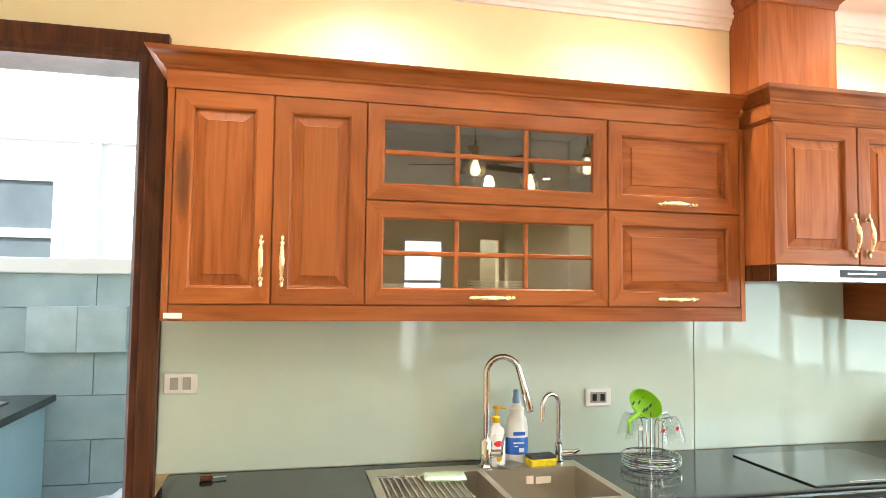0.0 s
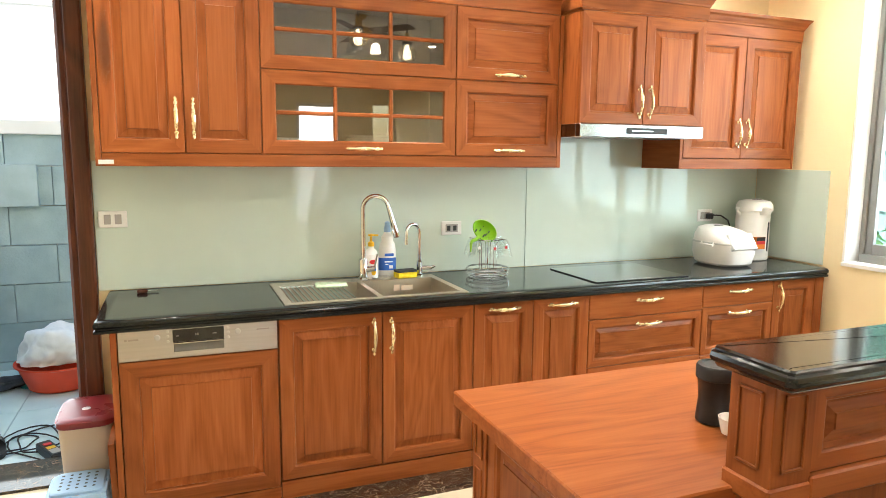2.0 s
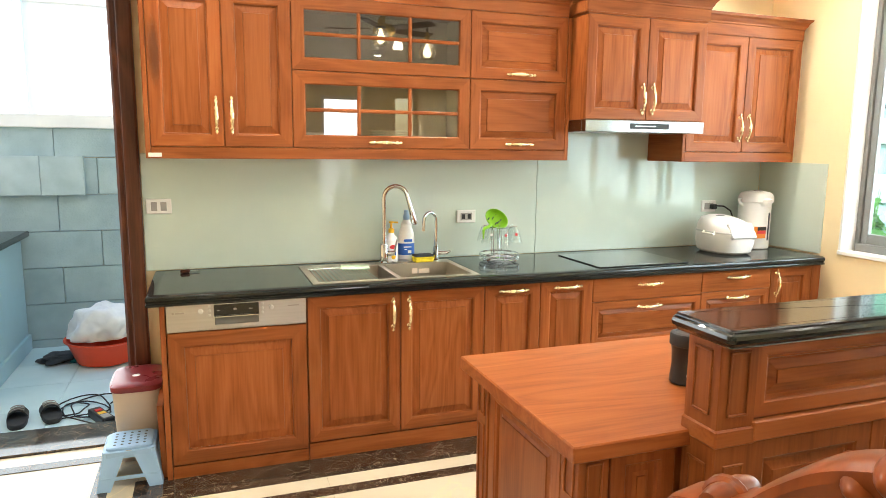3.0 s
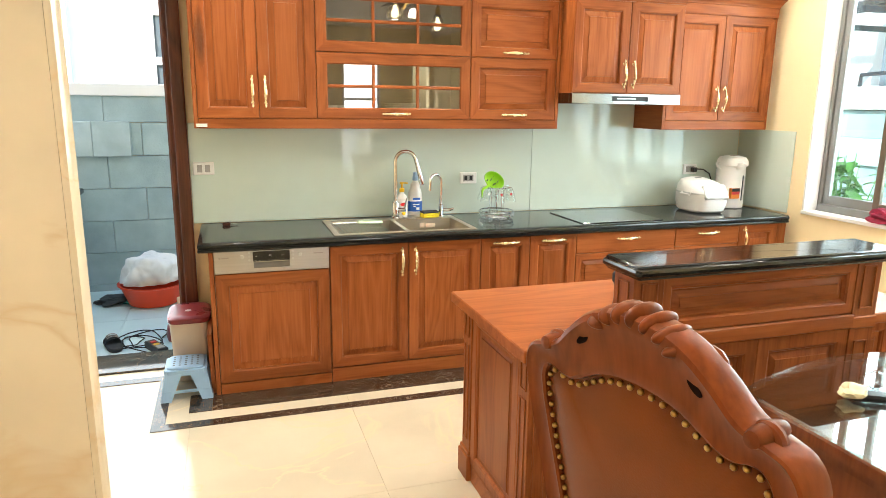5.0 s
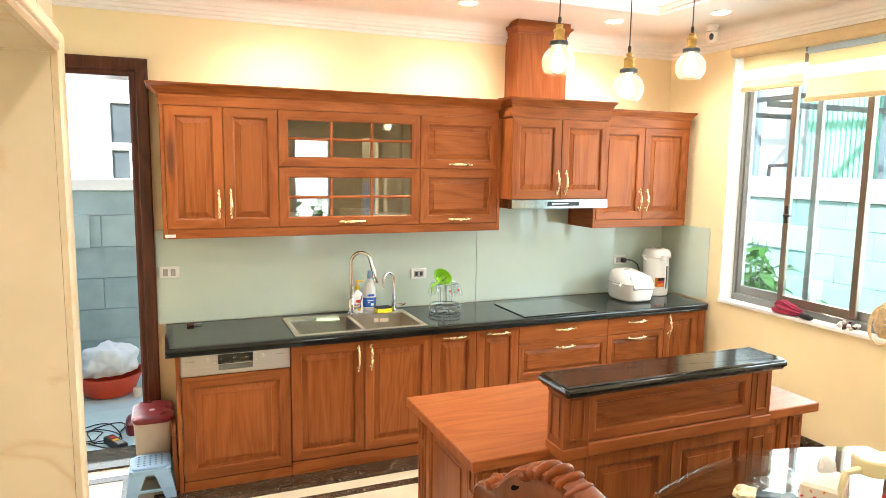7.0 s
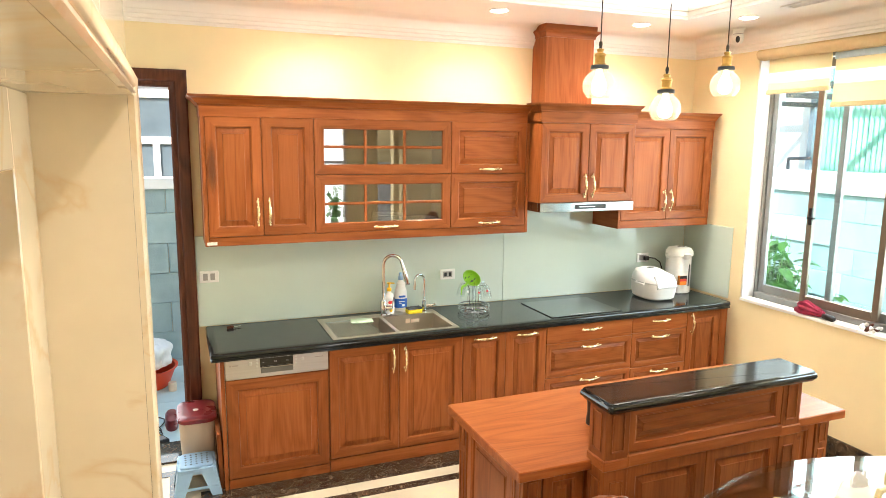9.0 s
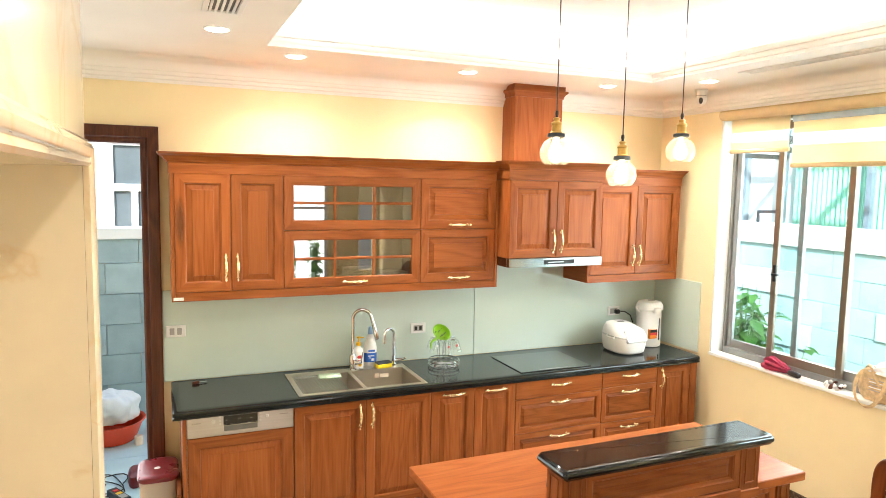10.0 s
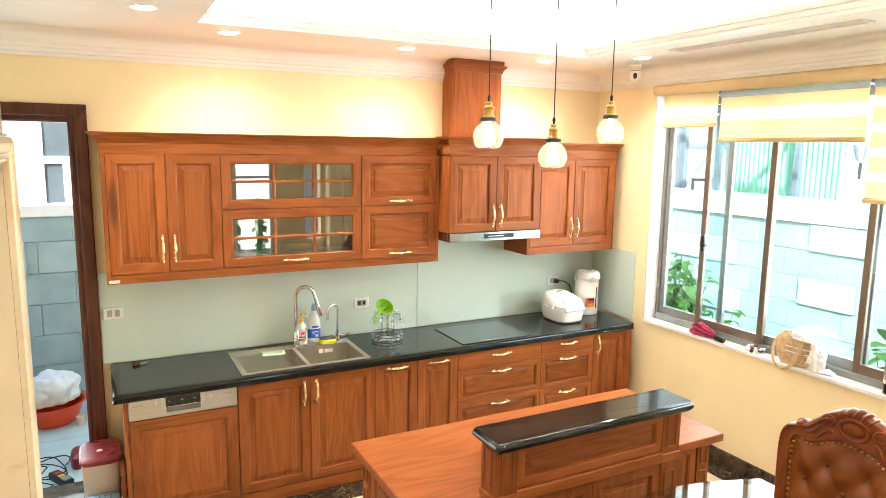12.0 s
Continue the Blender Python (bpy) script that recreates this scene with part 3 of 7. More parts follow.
sash(-1.12, -0.39, 3.53, ALUG, "grey sash")
sash(-1.83, -1.06, 3.495, ALU, "bronze sash")


def roller_blind(y0, y1, z0, bands):
    b = thing("roller_blind", "cream zebra roller blind partly drawn over the window", "blind", (3.42, (y0 + y1) / 2, z0), group="window blinds")
    for q0, q1, sheer in bands:
        if sheer:
            part("sheer_band", mk((3.4255, 3.4275, y0 + 0.002, y1 - 0.002, q0, q1)), SHEER, b, "sheer band")
        else:
            part("fabric_band", mk((3.425, 3.428, y0, y1, q0, q1)), BLINDF, b, "cream opaque band")
    bm = mk((3.412, 3.438, y0 - 0.005, y1 + 0.005, z0 - 0.03, z0), b=0.006)
    part("bottom_bar", bm, BLINDC, b, "cream bottom rail")
    if y1 < 1.5:
        # added strip coloured like the daylight seen through the gap
        part("headrail", mk((3.414, 3.4235, y0 - 0.004, y1 + 0.004, 2.606, 2.648), b=0.003), GAPBLUE, b, "pale blue-grey strip standing in for the bright gap above the blind")
    return b


roller_blind(1.335, 1.835, 2.44, [(2.44, 2.49, 0), (2.49, 2.56, 1), (2.56, 2.66, 0)])
roller_blind(0.29, 1.305, 2.33, [(2.33, 2.45, 0), (2.45, 2.53, 1), (2.53, 2.66, 0)])
roller_blind(-0.75, 0.26, 1.985, [(1.985, 2.08, 0), (2.08, 2.13, 1), (2.13, 2.22, 0), (2.22, 2.27, 1), (2.27, 2.36, 0), (2.36, 2.41, 1), (2.41, 2.50, 0), (2.50, 2.55, 1), (2.55, 2.66, 0)])
# unseen blind, drawn low to dim the window's reflection in the splashback
roller_blind(-1.80, -0.78, 1.05, [(1.05 + 0.14 * k, 1.14 + 0.14 * k, 0) for k in range(11)] + [(1.14 + 0.14 * k, 1.19 + 0.14 * k, 1) for k in range(11)] + [(2.59, 2.66, 0)])
bm = sweep(bmesh.new(), [(-0.015, -0.040), (0.030, -0.040), (0.052, -0.034), (0.066, -0.020), (0.072, 0.0), (0.068, 0.016), (0.054, 0.028), (0.030, 0.034), (-0.015, 0.034)], [(3.40, 1.872, 2.692), (3.40, -1.95, 2.692)])
solo("blind_pelmet", bm, BLINDC, "long cream roller blind box above the window", "pelmet")

# floor
solo("floor", mk((-2.9, 3.70, -6.2, 2.56, -0.12, -0.008)), GROUT, "polished cream marble floor with dark border strips", "floor", kind="structure")
floor = bpy.data.objects["floor"]
solo("threshold", mk((-1.75, -0.62, 2.45, 2.76, -0.10, 0.004), b=0.003), DARKM, "dark veined marble threshold", "threshold", kind="structure")
STRIPS = [(-0.56, 3.40, 1.775, 1.99), (-0.73, 3.40, 1.607, 1.672), (-0.73, -0.665, 1.672, 2.315), (-2.7, -0.73, 2.25, 2.315), (3.23, 3.38, -6.0, 1.775), (3.06, 3.12, -6.0, 1.607)]
bm = bmesh.new()
for q in STRIPS:
    box(bm, q[0], q[1], q[2], q[3], -0.006, 0.0035)
part("border_strip", bm, DARKM, floor, "dark veined marble border")

# kitchen splashback
sp = thing("splashback", "glossy pale mint glass splashback", "splashback", (1.4, 2.556, 0.85), kind="structure")
part("glass_panel", mk((-0.512, 1.672, 2.548, 2.558, 0.852, 1.44), b=0.001), SPLASH, sp)
part("glass_panel", mk((1.675, 3.389, 2.548, 2.558, 0.852, 1.66), b=0.001), SPLASH, sp)
part("glass_panel", mk((3.390, 3.399, 2.02, 2.547, 0.852, 1.41), b=0.001), SPLASH, sp)


# ---- kitchen cabinets ----
def handle_mesh():
    bm = bmesh.new()
    bow = lambda h: (0, -0.030 + 0.014 * (h / 0.05) ** 2 if abs(h) < 0.06 else -0.012, 0)
    prof = [(0.0015, -0.068), (0.0055, -0.064), (0.006, -0.059), (0.0035, -0.055), (0.0065, -0.050), (0.0065, -0.046), (0.004, -0.042), (0.0055, -0.036), (0.0075, -0.02), (0.0082, 0),
            (0.0075, 0.02), (0.0055, 0.036), (0.004, 0.042), (0.0065, 0.046), (0.0065, 0.050), (0.0035, 0.055), (0.006, 0.059), (0.0055, 0.064), (0.0015, 0.068)]
    lathe(bm, prof, n=10, bow=bow)
    for s in (-1, 1):
        lathe(bm, [(0.0075, 0.0), (0.0075, -0.002), (0.004, -0.005), (0.004, -0.018)], (0, 0, 0.048 * s), 10, "y")
    return finish(bm, "handle", BRASS)


HANDLE = handle_mesh()


def grip(door, x, y, z, upright):
    o = piece("handle", HANDLE, door, (x, y, z), (0, 0, 0) if upright else (0, 90, 0), "cream-gold ornate handle")
    o.scale = (1.1, 1.1, 1.28)
    return o


def panel_door(parent, x0, x1, z0, z1, yf, fw=0.062, name="door", level=False):
    d = part(name, rings(bmesh.new(), x0, x1, z0, z1, [(0, yf + 0.021), (0, yf + 0.003), (0.003, yf), (fw - 0.009, yf), (fw - 0.006, yf + 0.002), (fw - 0.003, yf + 0.003), (fw, yf + 0.014)], False), [WOOD_V, WOOD_H], parent, smooth=False)
    pm = WOOD_H if level else WOOD_V
    bw = 0.58 * fw
    part("panel", rings(bmesh.new(), x0 + fw, x1 - fw, z0 + fw, z1 - fw, [(0, yf + 0.0145), (0.005, yf + 0.0152), (bw - 0.002, yf + 0.0080), (bw, yf + 0.0030)]), [pm, pm], d, smooth=False)
    return d


def slab_drawer(parent, x0, x1, z0, z1, yf):
    return part("drawer_front", rings(bmesh.new(), x0, x1, z0, z1, [(0, yf + 0.021), (0, yf + 0.003), (0.004, yf)]), [WOOD_H, WOOD_H], parent)


G = 0.0015
YB = 1.955


def base_cabinet(x0, x1, label, fill, top=0.798):
    c = thing("base_cabinet", label, "cabinet", ((x0 + x1) / 2, 2.25, 0), group="lower kitchen cabinets")
    part("carcass", mk((x0, x1, YB + 0.022, 2.54, 0.085, top)), WOOD_V, c)
    if top < 0.79:
        part("rail", mk((x0, x1, YB + 0.022, YB + 0.036, top, 0.798), (x0, x0 + 0.018, YB + 0.036, 2.54, top, 0.798), (x1 - 0.018, x1, YB + 0.036, 2.54, top, 0.798)), WOOD_H, c)
    part("plinth", mk((x0, x1, YB + 0.004, YB + 0.03, 0.001, 0.083), b=0.001), WOOD_H, c)
    fill(c)
    return c


Z0, Z1 = 0.09, 0.795


def fill_sink(c):
    d = panel_door(c, 0.203 + G, 0.650 - G, Z0, Z1, YB)
    grip(d, 0.610, YB, 0.69, True)
    d = panel_door(c, 0.650 + G, 1.090 - G, Z0, Z1, YB)
    grip(d, 0.690, YB, 0.69, True)


def fill_pull(x0, x1):
    def go(c):
        d = panel_door(c, x0 + G, x1 - G, Z0, Z1, YB)
        grip(d, (x0 + x1) / 2, YB, 0.765, False)
    return go


def fill_drawers(x0, x1, zs):
    def go(c):
        for k, (a, b) in enumerate(zip(zs, zs[1:])):
            if k == 0:
                d = slab_drawer(c, x0 + G, x1 - G, b + G, a - G, YB)
                grip(d, (x0 + x1) / 2, YB, (a + b) / 2 + 0.022, False)
            else:
                d = panel_door(c, x0 + G, x1 - G, b + G, a - G, YB, 0.045, "drawer_front", True)
                grip(d, (x0 + x1) / 2, YB, a - 0.038, False)
    return go


def fill_last(c):
    d = panel_door(c, 2.945 + G, 3.268 - G, Z0, Z1, YB)
    part("filler_board", mk((3.270, 3.338, YB + 0.001, YB + 0.021, Z0, Z1), b=0.001), WOOD_V, c)
    grip(d, 2.985, YB, 0.70, True)


base_cabinet(0.203, 1.090, "reddish wooden sink cabinet with two raised-panel doors", fill_sink, 0.56)
base_cabinet(1.090, 1.405, "narrow reddish wooden pull-out cabinet with raised panel", fill_pull(1.090, 1.405))
base_cabinet(1.405, 1.720, "narrow reddish wooden pull-out cabinet with raised panel", fill_pull(1.405, 1.720))
base_cabinet(1.720, 2.440, "wide reddish wooden drawer cabinet under the cooktop", fill_drawers(1.720, 2.440, [0.795, 0.665, 0.418, 0.09]))
base_cabinet(2.440, 2.945, "reddish wooden cabinet with three drawers", fill_drawers(2.440, 2.945, [0.795, 0.674, 0.408, 0.09]))
base_cabinet(2.945, 3.338, "reddish wooden corner cabinet with one raised-panel door", fill_last)
c = thing("end_panel", "reddish wooden end panel beside the dishwasher", "panel", (-0.42, 2.25, 0))
part("board", mk((-0.425, -0.403, YB, 2.54, 0.001, 0.798), b=0.001), WOOD_V, c)

# dishwasher
dwm = thing("dishwasher", "built-in dishwasher with steel controls and wooden front", "dishwasher", (-0.1, 2.25, 0))
part("tub", mk((-0.40, 0.20, YB + 0.025, 2.53, 0.085, 0.797)), STEEL, dwm)
part("plinth", mk((-0.40, 0.20, YB + 0.004, YB + 0.03, 0.001, 0.06), b=0.001), WOOD_H, dwm)
panel_door(dwm, -0.40 + G, 0.20 - G, 0.066, 0.672, YB, 0.07)
cp = part("control_panel", mk((-0.398, 0.198, YB - 0.004, YB + 0.02, 0.676, 0.797), b=0.003), STEEL, dwm, "brushed steel control panel")
part("display", mk((-0.203, -0.012, YB - 0.0055, YB - 0.003, 0.741, 0.790)), COOKGLASS, cp, "black display window")
# nearly flat; its dark colour imitates the shade of a deeper hollow
part("grip_recess", rings(bmesh.new(), -0.200, -0.012, 0.700, 0.740, [(0, YB - 0.0045), (0.002, YB - 0.0075), (0.004, YB - 0.0072), (0.008, YB - 0.0048)]), GRIPSHADE, cp, "shallow grip under the display, darkened as if shaded")
part("grip_lip", mk((-0.203, -0.010, YB - 0.014, YB - 0.004, 0.7325, 0.7405), b=0.002), CHROME, cp, "bright grip lip")
part("display_digits", mk((-0.120, -0.116, YB - 0.0062, YB - 0.0056, 0.762, 0.771), (-0.112, -0.108, YB - 0.0062, YB - 0.0056, 0.762, 0.771), (-0.190, -0.180, YB - 0.0062, YB - 0.0056, 0.763, 0.766), (-0.055, -0.040, YB - 0.0062, YB - 0.0056, 0.763, 0.766)), PLASTIC_GREY, cp, "pale display marks")
knob = lathe(bmesh.new(), [(0.0085, 0), (0.0085, -0.007), (0.006, -0.009)], (0, 0, 0), 14, "y")
KNOB = finish(knob, "button", SILVER)
for kx, kz in ((-0.221, 0.785), (-0.221, 0.765), (-0.221, 0.745), (0.004, 0.783), (0.004, 0.763), (0.004, 0.743)):
    o = piece("button", KNOB, cp, (kx, YB - 0.003, kz))
    o.scale = (0.7, 0.7, 0.7)
for kx in (-0.258, 0.042):
    o = piece("button", KNOB, cp, (kx, YB - 0.003, 0.764))
    o.scale = (1.3, 1.0, 1.3)
part("maker_mark", mk((-0.375, -0.366, YB - 0.005, YB - 0.0035, 0.757, 0.766), (-0.361, -0.325, YB - 0.005, YB - 0.0035, 0.758, 0.765)), PLASTIC_GREY, cp, "grey printed mark")
part("print", mk((0.115, 0.165, YB - 0.005, YB - 0.0035, 0.763, 0.768)), PLASTIC_GREY, cp)

# worktop with a hole for the sink
SX0, SX1, SY0, SY1 = 0.245, 1.055, 1.975, 2.445
EDGE = [(-0.05, 0), (-0.012, 0.0), (-0.004, -0.004), (0, -0.012), (0, -0.022), (-0.006, -0.03), (-0.006, -0.034), (0.0, -0.038), (0.0, -0.046), (-0.012, -0.051), (-0.05, -0.051)]
wt = thing("worktop", "polished black granite worktop with a moulded edge", "worktop", (1.45, 2.23, 0.8))
part("moulded_edge", sweep(bmesh.new(), EDGE, [(-0.475, 2.545, 0.85), (-0.475, 1.915, 0.85), (3.319, 1.915, 0.85), (3.345, 1.941, 0.85), (3.345, 2.545, 0.85)]), GRANITE, wt)
bm = bmesh.new()
xs, ys = [-0.475 + 0.05, SX0, SX1, 3.295], [1.965, SY0, SY1, 2.545]
top = [[[bm.verts.new((x, y, z)) for x in xs] for y in ys] for z in (0.85, 0.799)]
for i in range(3):
    for j in range(3):
        if (i, j) != (1, 1):
            for k in (0, 1):
                bm.faces.new((top[k][j][i], top[k][j][i + 1], top[k][j + 1][i + 1], top[k][j + 1][i]))
part("slab", bm, GRANITE, wt)

# sink
sk = thing("kitchen_sink", "stainless steel sink with a draining rack", "sink", (0.65, 2.2, 0.85))
bm = bmesh.new()
rim = [(SX0 - 0.012, SX1 + 0.012, SY0 - 0.012, SY1 + 0.012, 0.8515), (SX0 - 0.012, SX1 + 0.012, SY0 - 0.012, SY1 + 0.012, 0.856)]
def rect(q):
    return [bm.verts.new(p) for p in ((q[0], q[2], q[4]), (q[1], q[2], q[4]), (q[1], q[3], q[4]), (q[0], q[3], q[4]))]
def loop(a, b):
    for k in range(4):
        bm.faces.new((a[k], a[(k + 1) % 4], b[(k + 1) % 4], b[k]))
ra, rb = rect(rim[0]), rect(rim[1])
loop(ra, rb)
bowl_y = (SY0 + 0.02, SY1 - 0.075)
DIV = 0.655
L, R = (SX0 + 0.02, DIV - 0.012), (DIV + 0.012, SX1 - 0.02)
gx, gy = [SX0 - 0.012, L[0], L[1], R[0], R[1], SX1 + 0.012], [SY0 - 0.012, bowl_y[0], bowl_y[1], SY1 + 0.012]
grid = [[bm.verts.new((x, y, 0.856)) for x in gx] for y in gy]
for j in range(3):
    for i in range(5):
        if not (j == 1 and i in (1, 3)):
            bm.faces.new((grid[j][i], grid[j][i + 1], grid[j + 1][i + 1], grid[j + 1][i]))
for (a, b), deep in ((L, 0.70), (R, 0.66)):
    t0 = rect((a, b, bowl_y[0], bowl_y[1], 0.856))
    t1 = rect((a + 0.008, b - 0.008, bowl_y[0] + 0.008, bowl_y[1] - 0.008, deep + 0.02))
    t2 = rect((a + 0.03, b - 0.03, bowl_y[0] + 0.03, bowl_y[1] - 0.03, deep))
    loop(t0, t1)
    loop(t1, t2)
    bm.faces.new(t2)
bmesh.ops.remove_doubles(bm, verts=bm.verts, dist=0.0003)
part("basin", bm, SINKST, sk, "brushed steel double basin")
rk_ = part("drying_rack", tube(bmesh.new(), [(L[0] + 0.003, bowl_y[0] + 0.006, 0.850), (L[0] + 0.29, bowl_y[0] + 0.006, 0.850)], 0.005, 8), CHROME, sk, "rod drying rack")
part("end_bar", tube(bmesh.new(), [(L[0] + 0.003, bowl_y[1] - 0.006, 0.850), (L[0] + 0.29, bowl_y[1] - 0.006, 0.850)], 0.005, 8), CHROME, rk_)
for k in range(13):
    x = L[0] + 0.012 + k * 0.0225
    part("rod", tube(bmesh.new(), [(x, bowl_y[0] + 0.004, 0.852), (x, bowl_y[1] - 0.004, 0.852)], 0.0046, 8), CHROME, rk_)
part("drain", lathe(bmesh.new(), [(0.055, 0), (0.05, 0.004), (0.02, 0.001)], (0.86, 2.2, 0.661), 20), CHROME, sk)
part("label", mk((0.83, 0.86, 2.3585, 2.360, 0.80, 0.83), (0.87, 0.93, 2.3585, 2.360, 0.80, 0.825)), PAPER, sk, "small printed sticker")


# upper cabinets
YU = 2.22
ZB, ZT, ZM = 1.475, 2.18, 1.838
UG = "upper kitchen cabinets"


def upper(x0, x1, label, open_front=False, yf=YU, zb=ZB, zt=ZT):
    c = thing("wall_cabinet", label, "cabinet", ((x0 + x1) / 2, 2.4, zb), group=UG)
    if open_front:
        for nm, q in (("side", (x0, x0 + 0.018, yf + 0.022, 2.547, zb, zt)), ("side", (x1 - 0.018, x1, yf + 0.022, 2.547, zb, zt)), ("shelf", (x0 + 0.018, x1 - 0.018, yf + 0.022, 2.547, zb, zb + 0.018)),
                      ("shelf", (x0 + 0.018, x1 - 0.018, yf + 0.022, 2.547, zt - 0.018, zt)), ("back", (x0 + 0.018, x1 - 0.018, 2.535, 2.547, zb + 0.018, zt - 0.018)),
                      ("shelf", (x0 + 0.018, x1 - 0.018, yf + 0.05, 2.535, ZM - 0.009, ZM + 0.009))):
            part(nm, mk(q), WOOD_IN, c)
    else:
        part("carcass", mk((x0, x1, yf + 0.022, 2.547, zb, zt)), WOOD_V, c)
    return c


c = upper(-0.440, 0.190, "tall reddish wooden wall cabinet with two raised-panel doors")
d = panel_door(c, -0.440 + G, -0.123 - G, ZB, ZT, YU)
grip(d, -0.155, YU, 1.62, True)
stain = part("stain", mk((-0.4385, -0.378, YU - 0.0012, YU - 0.0006, 1.72, 2.06)), STAIN, d, "dark worn smudge")
stain.visible_shadow = False
d = panel_door(c, -0.123 + G, 0.190 - G, ZB, ZT, YU)
grip(d, -0.087, YU, 1.62, True)

c = upper(0.190, 1.100, "reddish wooden wall cabinet with two glazed lift-up doors", True)


def glass_flap(parent, x0, x1, z0, z1, yf, fw=0.062):
    d = part("glazed_door", rings(bmesh.new(), x0, x1, z0, z1, [(0, yf + 0.021), (0, yf + 0.003), (0.003, yf), (fw - 0.006, yf), (fw, yf + 0.006), (fw, yf + 0.021), (0.001, yf + 0.021)], False), [WOOD_V, WOOD_H], parent)
    bm = bmesh.new()
    iw, ih = (x1 - x0 - 2 * fw) / 3, (z1 - z0 - 2 * fw) / 2
    for k in (1, 2):
        xm = x0 + fw + k * iw
        box(bm, xm - 0.009, xm + 0.009, yf + 0.003, yf + 0.018, z0 + fw, z1 - fw, 0.004)
    box(bm, x0 + fw, x1 - fw, yf + 0.004, yf + 0.0175, (z0 + z1) / 2 - 0.009, (z0 + z1) / 2 + 0.009, 0.004)
    part("muntin", bm, WOOD_H, d)
    for i in range(3):
        for j in range(2):
            part("pane", mk((x0 + fw + i * iw, x0 + fw + (i + 1) * iw, yf + 0.010, yf + 0.013, z0 + fw + j * ih, z0 + fw + (j + 1) * ih)), CABGLASS, d)
    return d


glass_flap(c, 0.190 + G, 1.100 - G, ZM + G, ZT, YU)
d = glass_flap(c, 0.190 + G, 1.100 - G, ZB, ZM - G, YU)
grip(d, 0.645, YU, ZB + 0.028, False)
c = upper(1.100, 1.665, "reddish wooden wall cabinet with two stacked lift-up doors")
for a, b in ((ZB, ZM - G), (ZM + G, ZT)):
    d = panel_door(c, 1.100 + G, 1.665 - G, a, b, YU, 0.062, "door", True)
    grip(d, 1.385, YU, a + 0.028, False)

CROWN = [(0, -0.12), (0.004, -0.12), (0.004, -0.06), (0.012, -0.056), (0.014, -0.048), (0.022, -0.044), (0.034, -0.028), (0.05, -0.016), (0.056, -0.014), (0.062, -0.006), (0.066, 0), (0, 0)]
CROWNR = [(o * 0.55, u) for o, u in CROWN]
t = thing("cabinet_trim", "reddish wooden crown, light rail and end boards round the wall cabinets", "trim", (0.6, 2.4, 1.42))
part("crown", sweep(bmesh.new(), CROWN, [(-0.462, 2.555, 2.30), (-0.462, YU, 2.30), (1.664, YU, 2.30)]), WOOD_H, t, "stepped crown moulding")
part("top_board", mk((-0.455, 1.66, YU + 0.006, 2.547, 2.182, 2.296)), WOOD_H, t)
part("light_rail", mk((-0.440, 1.672, YU + 0.002, YU + 0.024, 1.420, ZB - 0.002), b=0.002), WOOD_H, t, "lower light rail")
part("bottom_board", mk((-0.440, 1.665, YU + 0.024, 2.547, 1.455, ZB - 0.001)), WOOD_H, t)
part("end_board", mk((-0.462, -0.441, YU, 2.547, 1.420, 2.181), b=0.002), WOOD_V, t)
part("end_board", mk((1.666, 1.688, YU, 2.547, 1.420, 2.181), b=0.002), WOOD_V, t)
part("name_plate", mk((-0.452, -0.395, YU - 0.001, YU + 0.001, 1.428, 1.446)), PLASTIC_W, t, "small white maker's plate")

YH = 2.06
c = upper(1.690, 2.455, "deeper reddish wooden cabinet over the cooker hood", False, YH, 1.64, 2.18)
d = panel_door(c, 1.690 + G, 2.070 - G, 1.642, 2.18, YH)
grip(d, 2.040, YH, 1.755, True)
d = panel_door(c, 2.070 + G, 2.455 - G, 1.642, 2.18, YH)
grip(d, 2.105, YH, 1.755, True)
part("crown", sweep(bmesh.new(), CROWNR, [(1.684, 2.21, 2.312), (1.684, YH, 2.312), (2.462, YH, 2.312), (2.462, 2.21, 2.312)]), WOOD_H, c)
part("top_board", mk((1.69, 2.455, YH + 0.004, 2.547, 2.182, 2.306)), WOOD_H, c)

hd = thing("cooker_hood", "slim stainless steel pull-out cooker hood", "cooker hood", (2.07, 2.3, 1.575))
part("body", mk((1.714, 2.45, YH + 0.03, 2.50, 1.585, 1.638)), BLACKP, hd)
fr = part("front", mk((1.690, 2.458, YH - 0.012, YH + 0.028, 1.576, 1.639), b=0.002), HOODST, hd, "brushed steel front strip")
part("side_strip", mk((1.690, 1.712, YH + 0.029, 2.30, 1.576, 1.639), b=0.001), HOODST, hd, "brushed steel side return")
part("switch_panel", mk((1.965, 2.22, YH - 0.0135, YH - 0.0115, 1.594, 1.624)), RUBBER, fr, "black switch strip")
part("switch_bar", mk((2.00, 2.13, YH - 0.0150, YH - 0.013, 1.606, 1.612)), STEEL, fr)
part("underside", mk((1.715, 2.45, YH + 0.03, 2.40, 1.578, 1.585)), STEEL, hd, "steel filter underside")

c = upper(2.462, 3.319, "reddish wooden wall cabinet with two raised-panel doors beside the hood", False, YU, ZB, ZT)
d = panel_door(c, 2.480 + G, 2.900 - G, ZB, ZT - 0.02, YU)
grip(d, 2.868, YU, 1.62, True)
d = panel_door(c, 2.900 + G, 3.308 - G, ZB, ZT - 0.02, YU)
grip(d, 2.932, YU, 1.62, True)
part("side_board", mk((2.458, 2.479, YU, 2.547, 1.415, ZT), b=0.002), WOOD_Y, c)
part("side_board", mk((3.309, 3.322, YU, 2.547, 1.415, ZT), b=0.002), WOOD_Y, c)
